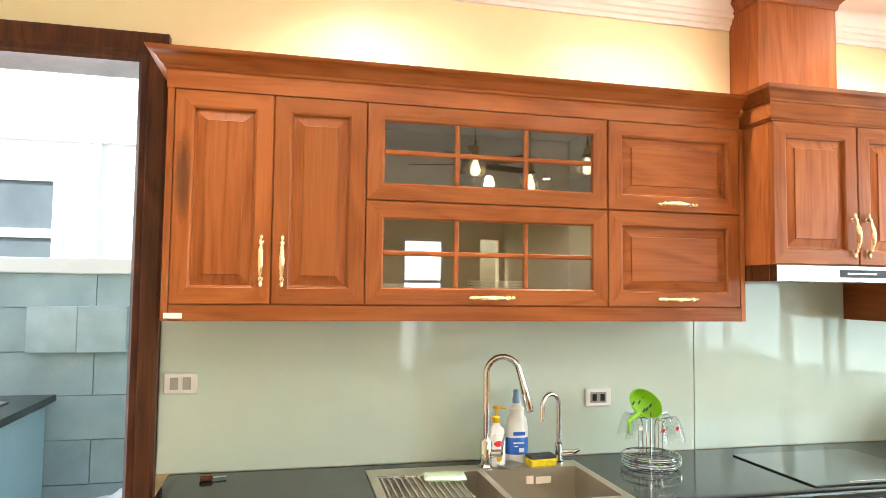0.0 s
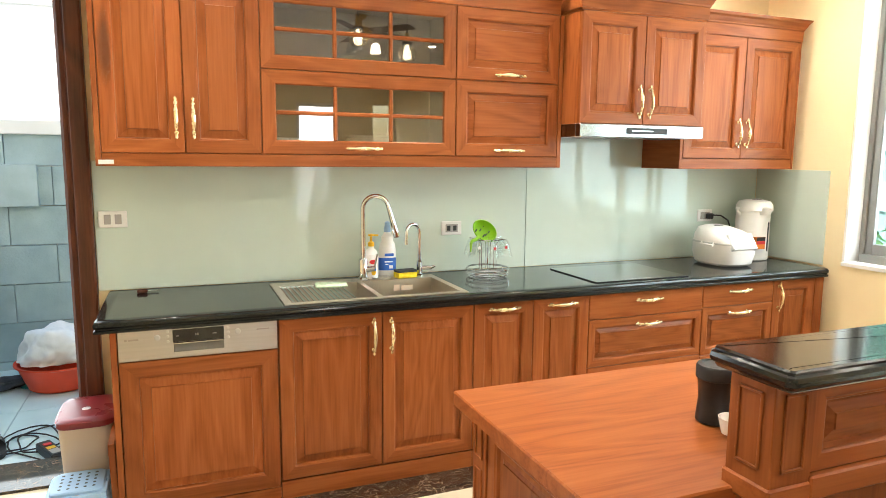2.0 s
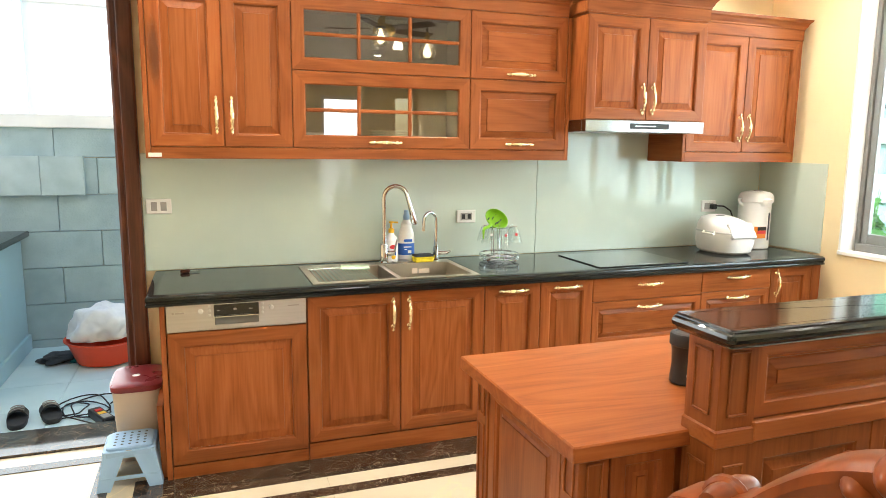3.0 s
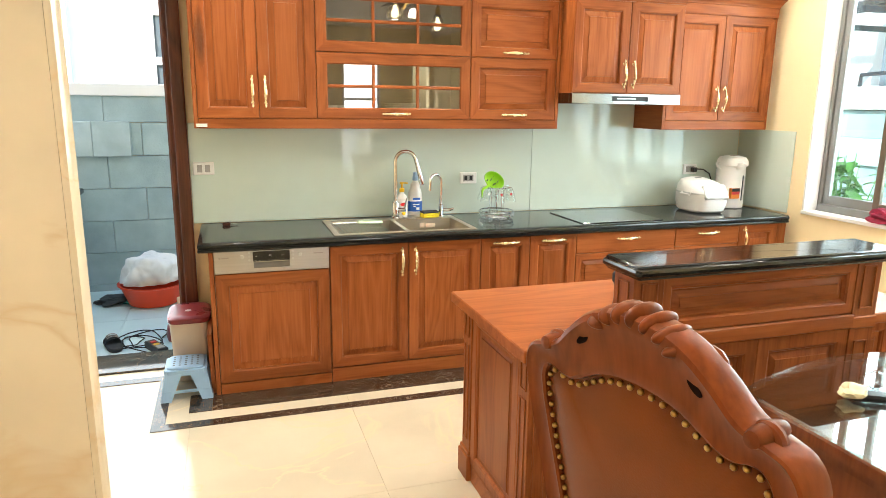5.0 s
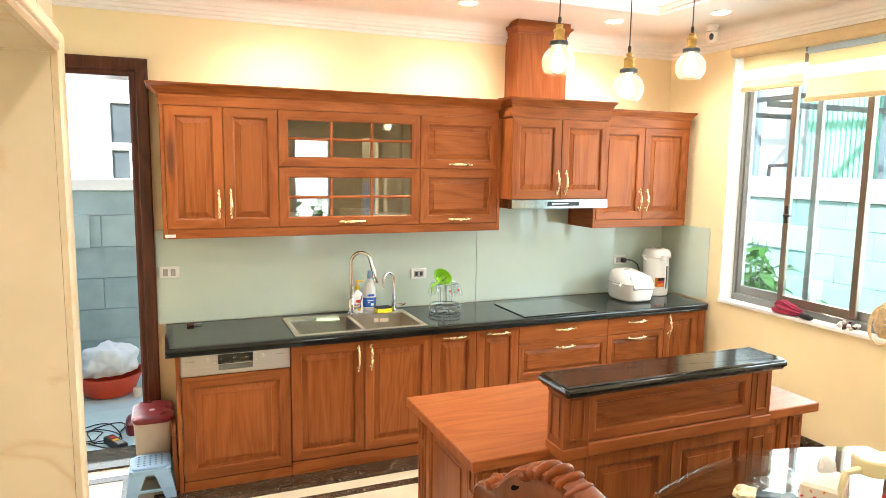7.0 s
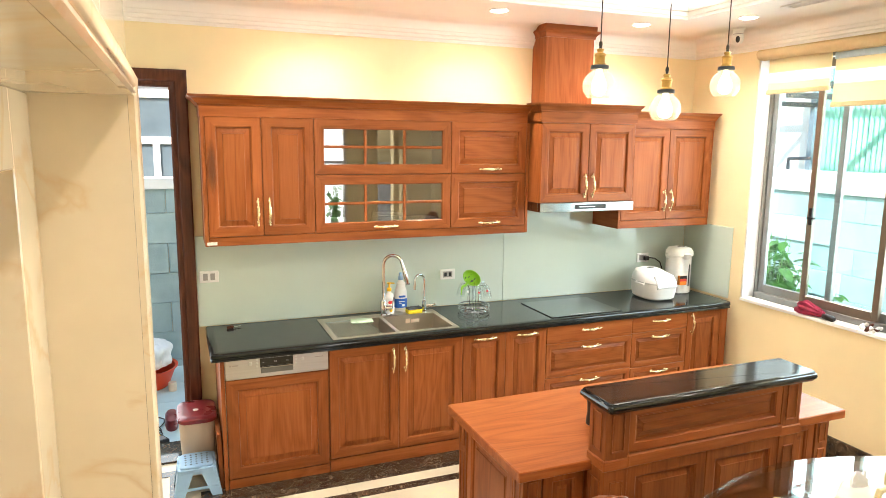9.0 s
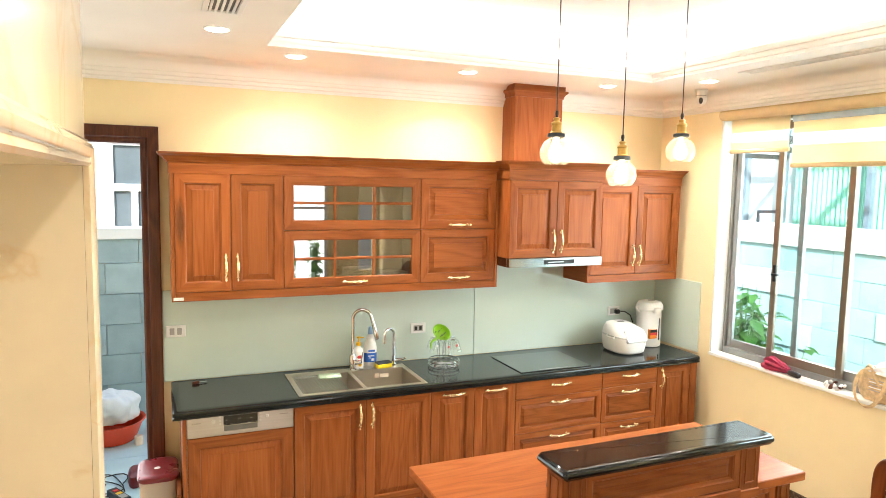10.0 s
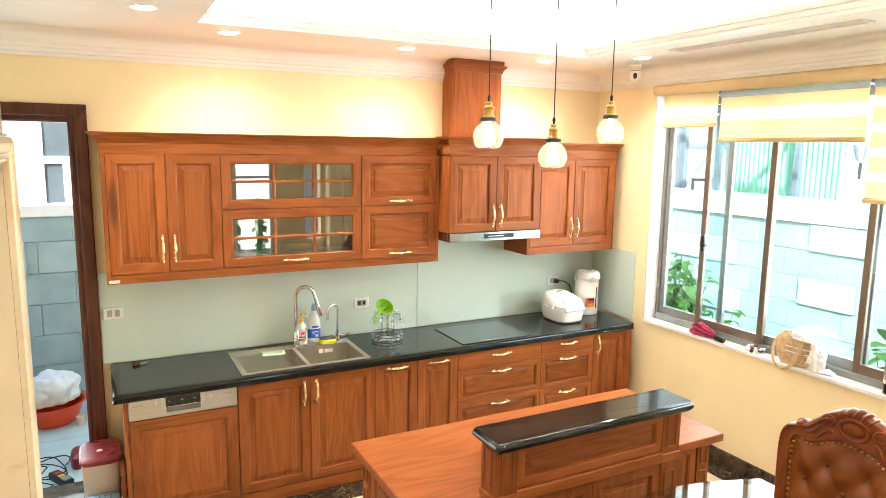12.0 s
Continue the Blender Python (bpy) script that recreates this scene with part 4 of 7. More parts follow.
part("light_rail", mk((2.480, 3.308, YU + 0.003, YU + 0.024, 1.415, ZB - 0.003), b=0.002), WOOD_H, c)
part("bottom_board", mk((2.480, 3.308, YU + 0.024, 2.547, 1.45, ZB - 0.001)), WOOD_H, c)
part("crown", sweep(bmesh.new(), CROWNR, [(2.51, YU, 2.283), (3.324, YU, 2.283), (3.324, 2.555, 2.283)]), WOOD_H, c)
part("top_board", mk((2.47, 3.318, YU + 0.006, 2.547, 2.182, 2.279)), WOOD_H, c)

ch = thing("hood_chimney", "boxed reddish wooden chimney above the hood", "chimney", (2.08, 2.46, 2.3))
part("box", mk((1.876, 2.277, 2.363, 2.555, 2.313, 2.80), b=0.002), WOOD_V, ch)
part("cap", sweep(bmesh.new(), [(0, 0), (0.006, 0), (0.010, 0.02), (0.022, 0.035), (0.03, 0.04), (0.03, 0.055), (0, 0.055)], [(1.876, 2.555, 2.79), (1.876, 2.363, 2.79), (2.277, 2.363, 2.79), (2.277, 2.555, 2.79)]), WOOD_H, ch)
part("lid", mk((1.862, 2.291, 2.349, 2.554, 2.846, 2.879)), WOOD_H, ch)


# ---- island with raised bar ----
isl = thing("kitchen_island", "reddish wooden island with a raised granite breakfast bar", "island", (1.44, 0.52, 0))
TX0, TX1, TY0, TY1 = 0.553, 2.322, 0.187, 0.912
part("tabletop", mk((TX0, TX1, TY0, TY1, 0.757, 0.80), b=0.004), WOOD_H, isl, "thick reddish wooden top")
BX0, BX1, BY0, BY1 = 0.60, 2.275, 0.235, 0.862
part("body", mk((BX0 + 0.012, BX1 - 0.012, BY0 + 0.012, BY1 - 0.012, 0.001, 0.756)), WOOD_V, isl)


def pilaster(parent, cx, cy, w, z1, z0=0.0, foot=True, recess=()):
    """A square post with a block foot and a narrow sunk field on each face."""
    h = w / 2
    bm = mk((cx - h, cx + h, cy - h, cy + h, z0 + 0.001, z1), b=0.002)
    p = part("post", bm, WOOD_V, parent)
    if foot:
        part("foot", mk((cx - h - 0.014, cx + h + 0.014, cy - h - 0.014, cy + h + 0.014, 0.0012, 0.115), (cx - h - 0.008, cx + h + 0.008, cy - h - 0.008, cy + h + 0.008, 0.115, 0.135), b=0.004), WOOD_V, p)
    f = bmesh.new()
    for za, zb in recess:
        for s, ax in ((-1, "y"), (1, "y"), (-1, "x")):
            rim = 0.006
            if ax == "y":
                y = cy + s * h
                for q in ((cx - h * 0.55, cx - h * 0.55 + rim, za, zb), (cx + h * 0.55 - rim, cx + h * 0.55, za, zb), (cx - h * 0.55, cx + h * 0.55, za, za + rim), (cx - h * 0.55, cx + h * 0.55, zb - rim, zb)):
                    box(f, q[0], q[1], min(y, y + s * 0.005), max(y, y + s * 0.005), q[2], q[3], 0.0015, 1)
            else:
                x = cx + s * h
                for q in ((cy - h * 0.55, cy - h * 0.55 + rim, za, zb), (cy + h * 0.55 - rim, cy + h * 0.55, za, zb), (cy - h * 0.55, cy + h * 0.55, za, za + rim), (cy - h * 0.55, cy + h * 0.55, zb - rim, zb)):
                    box(f, min(x, x + s * 0.005), max(x, x + s * 0.005), q[0], q[1], q[2], q[3], 0.0015, 1)
    if recess:
        part("beading", f, WOOD_V, p)
    return p


for cx, cy in ((BX0 + 0.04, BY1 - 0.04), (BX0 + 0.04, BY0 + 0.04), (BX1 - 0.04, BY1 - 0.04), (BX1 - 0.04, BY0 + 0.04)):
    pilaster(isl, cx, cy, 0.085, 0.756, recess=((0.18, 0.60), (0.63, 0.73)))


def framed(parent, x0, x1, z0, z1, m, fw=0.055, level=False, name="side_panel"):
    """A raised panel in a frame, built facing -y and laid to a face by m."""
    bm = rings(bmesh.new(), x0, x1, z0, z1, [(0, 0.021), (0, 0.002), (0.002, 0), (fw - 0.014, 0), (fw - 0.010, 0.003), (fw - 0.006, 0.004), (fw, 0.014)], False)
    d = part(name, turned(bm, m), [WOOD_V, WOOD_V if not level else WOOD_H], parent, smooth=False)
    bm = rings(bmesh.new(), x0 + fw, x1 - fw, z0 + fw, z1 - fw, [(0, 0.0145), (0.006, 0.0150), (0.027, 0.0090), (0.028, 0.0055)])
    part("panel", turned(bm, m), [WOOD_H if level else WOOD_V] * 2, d, smooth=False)


# west face of the island, seen past the tabletop
W = Matrix(((0, 1, 0, BX0), (-1, 0, 0, 0), (0, 0, 1, 0), (0, 0, 0, 1)))
framed(isl, -(BY1 - 0.09), -(BY0 + 0.09), 0.08, 0.75, W)
part("base_rail", mk((BX0 + 0.003, BX1 - 0.003, BY0 + 0.003, BY1 - 0.003, 0.001, 0.075)), WOOD_H, isl)
S = Matrix.Translation((0, BY0, 0))
framed(isl, BX0 + 0.09, 0.88, 0.08, 0.75, S)
framed(isl, 1.912, BX1 - 0.09, 0.08, 0.75, S)
# raised bar
YF = 0.108
bar = part("bar_wall", mk((0.907, 1.885, YF + 0.021, 0.234, 0.001, 1.04)), WOOD_V, isl)
F = Matrix.Translation((0, YF, 0))
framed(isl, 0.987, 1.805, 0.845, 1.035, F, 0.05, True, "bar_panel")
part("bar_rail", mk((0.987, 1.805, YF - 0.012, YF + 0.02, 0.79, 0.842), b=0.004), WOOD_H, isl)
framed(isl, 0.987, 1.395, 0.08, 0.787, F, 0.062)
framed(isl, 1.397, 1.805, 0.08, 0.787, F, 0.062)
for cx in (0.937, 1.855):
    pilaster(isl, cx, YF + 0.052, 0.112, 1.038, recess=((0.86, 1.02), (0.20, 0.74)))
    part("band", mk((cx - 0.061, cx + 0.061, YF - 0.009, YF + 0.113, 0.785, 0.83), b=0.004), WOOD_H, isl)
GED = [(-0.03, 0), (-0.014, 0.0), (-0.010, -0.004), (-0.010, -0.008), (-0.003, -0.012), (0, -0.020), (-0.003, -0.030), (-0.010, -0.034), (-0.016, -0.044), (-0.03, -0.044)]
GP = [(0.866, 0.046), (1.924, 0.046), (1.940, 0.062), (1.940, 0.248), (1.926, 0.262), (0.866, 0.262), (0.852, 0.248), (0.852, 0.062)]
bm = sweep(bmesh.new(), GED, [(x, y, 1.085) for x, y in GP], True)
bm.verts.index_update()
bmesh.ops.delete(bm, geom=[f for f in bm.faces if len(f.verts) == 4 and all(v.index % len(GED) in (0, len(GED) - 1) for v in f.verts)], context='FACES_ONLY')
bm.verts.ensure_lookup_table()
for j in (0, len(GED) - 1):
    bm.faces.new([bm.verts[i * len(GED) + j] for i in range(len(GP))])
part("bar_top", bm, GRANITE, isl, "polished black granite bar top")


# ---- dining table ----
def outline(x0, x1, y0, y1, bulge, n=14):
    """A long table whose two ends bow outwards."""
    pts = []
    for k in range(n + 1):
        u = k / n
        pts.append((x0 + (x1 - x0) * u, y1 + bulge * math.sin(math.pi * u)))
    for k in range(n + 1):
        u = k / n
        pts.append((x1 - (x1 - x0) * u, y0 - bulge * math.sin(math.pi * u)))
    return pts


def prism(bm, pts, z0, z1, b=0.0):
    a = [bm.verts.new((x, y, z0)) for x, y in pts]
    c = [bm.verts.new((x, y, z1)) for x, y in pts]
    n = len(pts)
    bm.faces.new(a)
    top = bm.faces.new(c)
    for k in range(n):
        bm.faces.new((a[k], a[(k + 1) % n], c[(k + 1) % n], c[k]))
    bmesh.ops.recalc_face_normals(bm, faces=bm.faces)
    if b:
        bmesh.ops.bevel(bm, geom=list(top.edges), offset=b, segments=1, affect="EDGES", profile=0.5)
    return bm


tb = thing("dining_table", "carved reddish dining table with a glass top", "table", (1.6, -0.95, 0))
part("tabletop", prism(bmesh.new(), outline(1.083, 2.127, -1.757, -0.183, 0.122), 0.715, 0.755, 0.012), CHAIR_W, tb, "polished wooden top")
part("glass_cover", prism(bmesh.new(), outline(1.075, 2.135, -1.765, -0.175, 0.125), 0.7565, 0.766, 0.002), TABLEGLASS, tb, "clear glass cover with green edge")
part("apron", prism(bmesh.new(), outline(1.115, 2.095, -1.725, -0.215, 0.11), 0.585, 0.690, 0.004), CHAIR_W, tb, "moulded apron")
part("moulding", prism(bmesh.new(), outline(1.095, 2.115, -1.745, -0.195, 0.119), 0.690, 0.7145), CHAIR_W, tb, "rounded edge moulding")
for lx, ly in ((1.20, -0.27), (2.06, -0.19), (1.20, -1.66), (2.03, -1.66)):
    part("leg", lathe(bmesh.new(), [(0.03, 0.001), (0.04, 0.03), (0.03, 0.08), (0.045, 0.3), (0.06, 0.45), (0.04, 0.52), (0.06, 0.56), (0.06, 0.63)], (lx, ly, 0), 16), CHAIR_W, tb)


# ---- carved chairs ----
def curve(pts, k_=4):
    """Smooth line through points."""
    fine = []
    for i in range(len(pts) - 1):
        a, b, c, d = pts[max(0, i - 1)], pts[i], pts[i + 1], pts[min(len(pts) - 1, i + 2)]
        for k in range(k_):
            t = k / k_
            fine.append(tuple(0.5 * (2 * b[q] + (c[q] - a[q]) * t + (2 * a[q] - 5 * b[q] + 4 * c[q] - d[q]) * t * t + (3 * b[q] - a[q] - 3 * c[q] + d[q]) * t ** 3) for q in range(len(b))))
    return fine + [pts[-1]]


# half outlines from the foot up to the crest: (half width, height)
BACK_OUT = [(0.225, 0.44), (0.243, 0.57), (0.262, 0.71), (0.280, 0.85), (0.294, 0.97), (0.301, 1.045), (0.297, 1.095), (0.278, 1.126), (0.250, 1.138), (0.222, 1.146), (0.192, 1.160), (0.158, 1.193), (0.112, 1.228), (0.06, 1.248), (0.0, 1.254)]
BACK_IN = [(0.186, 0.49), (0.198, 0.60), (0.213, 0.73), (0.229, 0.86), (0.242, 0.965), (0.248, 1.030), (0.245, 1.072), (0.230, 1.093), (0.209, 1.094), (0.187, 1.086), (0.158, 1.088), (0.125, 1.104), (0.09, 1.121), (0.045, 1.132), (0.0, 1.135)]


def dining_chair(label, m):
    c = thing("dining_chair", label, "chair", group="chairs round the table")
    lean = lambda z: -0.16 * (z - 0.44)
    both = lambda h: [(-w, z) for w, z in h] + [(w, z) for w, z in h[::-1][1:]]
    slim = lambda h: [(w * 0.93, z) for w, z in h]
    out, inner = both(slim(curve(BACK_OUT))), both(slim(curve(BACK_IN)))
    n = len(out)
    T = 0.030
    bm = bmesh.new()
    # moulded section from the leather out to the rim: (share of the width, half thickness)
    sec = [(0.0, 0.45), (0.02, 0.80), (0.10, 0.92), (0.22, 0.86), (0.5, 0.88), (0.74, 0.98), (0.86, 1.12), (0.95, 1.02), (1.0, 0.66)]
    order = []
    for u, h in sec + [(u, -h) for u, h in sec[::-1]]:
        row = []
        for (wi, zi), (wo, zo) in zip(inner, out):
            w, z = wi + (wo - wi) * u, zi + (zo - zi) * u
            row.append(bm.verts.new((lean(z) + T * h, w, z)))
        order.append(row)
    for a, b in list(zip(order, order[1:])) + [(order[-1], order[0])]:
        for k in range(n):
            bm.faces.new((a[k], a[(k + 1) % n], b[(k + 1) % n], b[k]))
    bmesh.ops.recalc_face_normals(bm, faces=bm.faces)
    bf = part("back_frame", bm, CHAIR_W, c, "carved reddish frame")
    # shell carving over the crest
    for k in range(-3, 4):
        bm = bmesh.new()
        a = k * 0.29
        s = bmesh.ops.create_icosphere(bm, subdivisions=3, radius=1)["verts"]
        mm = Matrix.Translation((lean(1.24) - 0.002, 0.088 * math.sin(a) * 1.12, 1.168 + 0.080 * math.cos(a))) @ Matrix.Rotation(-a * 1.2, 4, "X") @ Matrix.Diagonal((0.041, 0.0115, 0.022 - 0.0014 * abs(k), 1))
        bmesh.ops.transform(bm, matrix=mm, verts=s)
        part("shell_lobe", bm, CHAIR_W, bf)
    # oval boss with a rim on the front of the crest
    bm = bmesh.new()
    bmesh.ops.create_icosphere(bm, subdivisions=3, radius=1)
    part("boss", turned(bm, Matrix.Translation((lean(1.19) + 0.022, 0, 1.190)) @ Matrix.Diagonal((0.016, 0.044, 0.028, 1))), CHAIR_W, bf)
    part("boss_rim", tube(bmesh.new(), [(lean(1.19) + 0.028, 0.056 * math.cos(q), 1.190 + 0.039 * math.sin(q)) for q in [j * 0.2618 for j in range(24)]], 0.007, 8, closed=True), CHAIR_W, bf)
    for s in (-1, 1):
        # rolled ear on the shoulder
        pts, rad = [], []
        for k in range(15):
            a = k / 14 * 4.6
            r = 0.021 - 0.003 * a
            pts.append((lean(1.15), s * (0.204 + r * math.cos(a)), 1.136 + r * math.sin(a)))
            rad.append(0.011 - 0.0011 * a)
        part("scroll", tube(bmesh.new(), pts, rad, 10), CHAIR_W, bf)
        bm = lathe(bmesh.new(), [(0.001, -0.037), (0.012, -0.034), (0.016, -0.02), (0.016, 0.02), (0.012, 0.034), (0.001, 0.037)], (lean(1.15), s * 0.206, 1.142), 14, "x")
        part("scroll", bm, CHAIR_W, bf)
        # leaf carving on the front, from the boss down to the ear
        for q0, q1, r0, dz in ((0.085, 0.205, 0.009, 0.0), (0.095, 0.18, 0.007, -0.026), (0.075, 0.15, 0.006, -0.045)):
            line = []
            for j in range(10):
                u = j / 9
                w = q0 + (q1 - q0) * u
                z = 1.205 - 0.065 * u + dz * (1 - 0.5 * u) + 0.010 * math.sin(u * 6.28)
                line.append((lean(z) + 0.0265, s * w, z))
            part("carved_leaf", tube(bmesh.new(), line, [r0 * (0.5 + 0.8 * math.sin(0.3 + 2.6 * j / 9)) for j in range(10)], 8), CHAIR_W, bf)
        part("scroll", tube(bmesh.new(), [(lean(1.19) + 0.026, s * (0.096 + 0.024 * math.cos(q) * (1 - 0.04 * q)), 1.196 + 0.024 * math.sin(q) * (1 - 0.04 * q)) for q in [j * 0.5 for j in range(15)]], [0.009 - 0.0004 * j for j in range(15)], 8), CHAIR_W, bf)
        # solid dark disc at the rear, painting the shade of a slanting pierced slot
        bm = lathe(bmesh.new(), [(0.001, -0.0285), (0.010, -0.0290), (0.010, -0.012), (0.001, -0.010)], (lean(1.18), 0, 0), 16, "x")
        turned(bm, Matrix.Translation((0, s * 0.113, 1.178)) @ Matrix.Rotation(-s * 0.65, 4, "X") @ Matrix.Diagonal((1, 1.6, 0.62, 1)))
        part("hole", bm, HOLESHADE, bf, "dark disc standing in for a shaded hole")
    # leather, tufted in front and plain behind
    buttons = [(0.075 * (2 * i + j % 2), 0.60 + 0.085 * j) for j in range(7) for i in range(-2, 3)]
    for side, tuft in ((1, True), (-1, False)):
        bm = bmesh.new()
        rows = []
        steps = 30 if tuft else 14
        for r in range(steps):
            s = 1 - r / steps
            row = []
            for w, z in inner:
                y, zz = w * s, 0.82 + (z - 0.82) * s
                fade = 1 - s ** 5
                bulge = 0.018 * (1 - s ** 4)
                if tuft:
                    p, q = y / 0.15 + (zz - 0.60) / 0.17, y / 0.15 - (zz - 0.60) / 0.17
                    pillow = math.sqrt((math.sin(math.pi * p) * math.sin(math.pi * q)) ** 2 + 0.03)
                    bulge = (0.016 + 0.022 * pillow) * fade
                    for bu, bv in buttons:
                        bulge -= 0.018 * math.exp(-((y - bu) ** 2 + (zz - bv) ** 2) / 0.0009) * fade
                row.append(bm.verts.new((lean(zz) + side * (T * 0.62 + bulge - 0.004), y, zz)))
            rows.append(row)
        for a, b in zip(rows, rows[1:]):
            for k in range(n):
                bm.faces.new((a[k], a[(k + 1) % n], b[(k + 1) % n], b[k]))
        bm.faces.new(rows[-1])
        bmesh.ops.recalc_face_normals(bm, faces=bm.faces)
        lp = part("backrest_front" if tuft else "backrest_back", bm, LEATHER, c, "tufted tan leather" if tuft else "plain tan leather")
        if tuft:
            for bu, bv in buttons:
                if abs(bu) < 0.19 and bv < 1.03:
                    bt = bmesh.new()
                    bmesh.ops.create_icosphere(bt, subdivisions=2, radius=1)
                    part("button", turned(bt, Matrix.Translation((lean(bv) + T * 0.62 + 0.002, bu, bv)) @ Matrix.Diagonal((0.006, 0.010, 0.010, 1))), LEATHER, lp)
        nails = bmesh.new()
        seq, left = [], 0.0
        for k in range(n - 1):
            a, b = inner[k], inner[k + 1]
            d = math.hypot(b[0] - a[0], b[1] - a[1])
            while left < d:
                seq.append((a[0] + (b[0] - a[0]) * left / d, a[1] + (b[1] - a[1]) * left / d))
                left += 0.0225
            left -= d
        for y, zz in seq:
            y, zz = y * 0.97, 0.82 + (zz - 0.82) * 0.97
            bmesh.ops.create_icosphere(nails, subdivisions=2, radius=0.0056, matrix=Matrix.Translation((lean(zz) + side * (T * 0.62 + 0.0015), y, zz)))
        o = part("nail_trim", nails, OLDBRASS, lp, "row of brass nail heads")
        tagged(o, kind="stuff")
    # seat and legs
    bm = prism(bmesh.new(), [(-0.02, -0.235), (0.47, -0.27), (0.50, -0.22), (0.50, 0.22), (0.47, 0.27), (-0.02, 0.235)], 0.40, 0.475, 0.03)
    part("seat", bm, LEATHER, c, "padded tan leather seat")
    part("seat_frame", prism(bmesh.new(), [(-0.04, -0.245), (0.48, -0.28), (0.515, -0.225), (0.515, 0.225), (0.48, 0.28), (-0.04, 0.245)], 0.33, 0.40), CHAIR_W, c)
    for fx, fy in ((0.45, -0.24), (0.45, 0.24)):
        part("leg", tube(bmesh.new(), [(fx, fy, 0.36), (fx + 0.03, fy * 1.05, 0.27), (fx + 0.01, fy * 1.02, 0.12), (fx + 0.02, fy * 1.06, 0.02), (fx + 0.03, fy * 1.08, 0.001)], [0.035, 0.038, 0.022, 0.02, 0.028], 10), CHAIR_W, c)
    for fy in (-0.22, 0.22):
        part("leg", tube(bmesh.new(), [(0.0, fy, 0.46), (-0.01, fy, 0.30), (-0.05, fy, 0.10), (-0.10, fy, 0.001)], [0.027, 0.028, 0.024, 0.022], 10), CHAIR_W, c)
    c.matrix_basis = m
    return c


first = dining_chair("carved reddish wooden chair with tan leather back and brass nails", pose(0.41, -0.765, 0, 0, 0, 13))
copy_thing(first, pose(1.941, -0.623, 0, 0, 0, 183))


# ---- lamps and ceiling fittings ----
def pendant(x, y, z):
    p = thing("pendant_lamp", "small clear glass globe pendant with aged brass socket", "pendant lamp", (x, y, z), group="pendant lamps over the island")
    part("cord", tube(bmesh.new(), [(x, y, z + 0.165), (x, y, 3.138)], 0.0028, 6), BLACKP, p, "thin black cord")
    part("ceiling_cup", lathe(bmesh.new(), [(0.05, 3.115), (0.05, 3.137), (0.02, 3.138)], (x, y, 0), 18), OLDBRASS, p)
    part("socket", lathe(bmesh.new(), [(0.004, 0.152), (0.013, 0.150), (0.016, 0.146), (0.013, 0.140), (0.012, 0.136), (0.021, 0.131), (0.024, 0.127), (0.024, 0.123), (0.021, 0.119), (0.021, 0.093), (0.025, 0.090), (0.027, 0.086), (0.020, 0.083)], (x, y, z), 20), OLDBRASS, p, "aged brass lamp socket")
    part("cord_grip", lathe(bmesh.new(), [(0.003, 0.182), (0.007, 0.178), (0.008, 0.166), (0.006, 0.158), (0.006, 0.151)], (x, y, z), 12), BLACKP, p, "black cord grip")
    part("collar", lathe(bmesh.new(), [(0.030, 0.084), (0.037, 0.083), (0.038, 0.068), (0.030, 0.066)], (x, y, z), 20), DARKIRON, p, "dark metal collar")
    prof = [(0.028, 0.066)] + [(0.068 * math.cos(a), 0.068 * math.sin(a) * 0.98) for a in [1.10, 0.85, 0.6, 0.3, 0.0, -0.3, -0.6, -0.85]]
    bm = bmesh.new()
    rows = []
    for r, h in prof:
        rows.append([bm.verts.new((x + r * math.cos(2 * math.pi * k / 24), y + r * math.sin(2 * math.pi * k / 24), z + h)) for k in range(24)])
    for a, b in zip(rows, rows[1:]):
        for k in range(24):
            bm.faces.new((a[k], a[(k + 1) % 24], b[(k + 1) % 24], b[k]))
    g = part("shade", bm, SHADEGLASS, p, "clear glass globe, open below")
    g.visible_shadow = False
    part("bulb", lathe(bmesh.new(), [(0.012, 0.066), (0.014, 0.045), (0.027, 0.018), (0.032, -0.006), (0.027, -0.028), (0.012, -0.040)], (x, y, z), 18), BULB, p, "glowing warm bulb")
    return p


pendant(1.064, 0.523, 2.288)
pendant(1.425, 0.535, 2.203)
pendant(1.802, 0.579, 2.324)

for sx, sy in SPOTS:
    dl = thing("downlight", "round recessed ceiling downlight, lit warm white", "downlight", (sx, sy, 2.87), group="ceiling downlights")
    bm = bmesh.new()
    rows = [[bm.verts.new((sx + r * math.cos(2 * math.pi * k / 28), sy + r * math.sin(2 * math.pi * k / 28), z)) for k in range(28)] for r, z in ((0.066, 2.8795), (0.063, 2.875), (0.056, 2.873), (0.052, 2.8785))]
    for a, b in zip(rows, rows[1:]):
        for k in range(28):
            bm.faces.new((a[k], a[(k + 1) % 28], b[(k + 1) % 28], b[k]))
    part("ring", bm, WHITE, dl, "white trim ring")
    part("lens", lathe(bmesh.new(), [(0.020, 2.8695), (0.044, 2.8705), (0.0525, 2.874), (0.052, 2.8788)], (sx, sy, 0), 28), DISC, dl, "glowing lens")

KX, KY = 3.205, 1.935
sc = thing("security_camera", "small white dome security camera under the ceiling", "camera", (KX, KY, 2.76))
part("mount", lathe(bmesh.new(), [(0.046, 2.879), (0.046, 2.868), (0.037, 2.862), (0.035, 2.835)], (KX, KY, 0), 24), PLASTIC_W, sc)
part("neck", lathe(bmesh.new(), [(0.034, 2.836), (0.034, 2.829)], (KX, KY, 0), 24), PLASTIC_GREY, sc, "grey swivel joint")
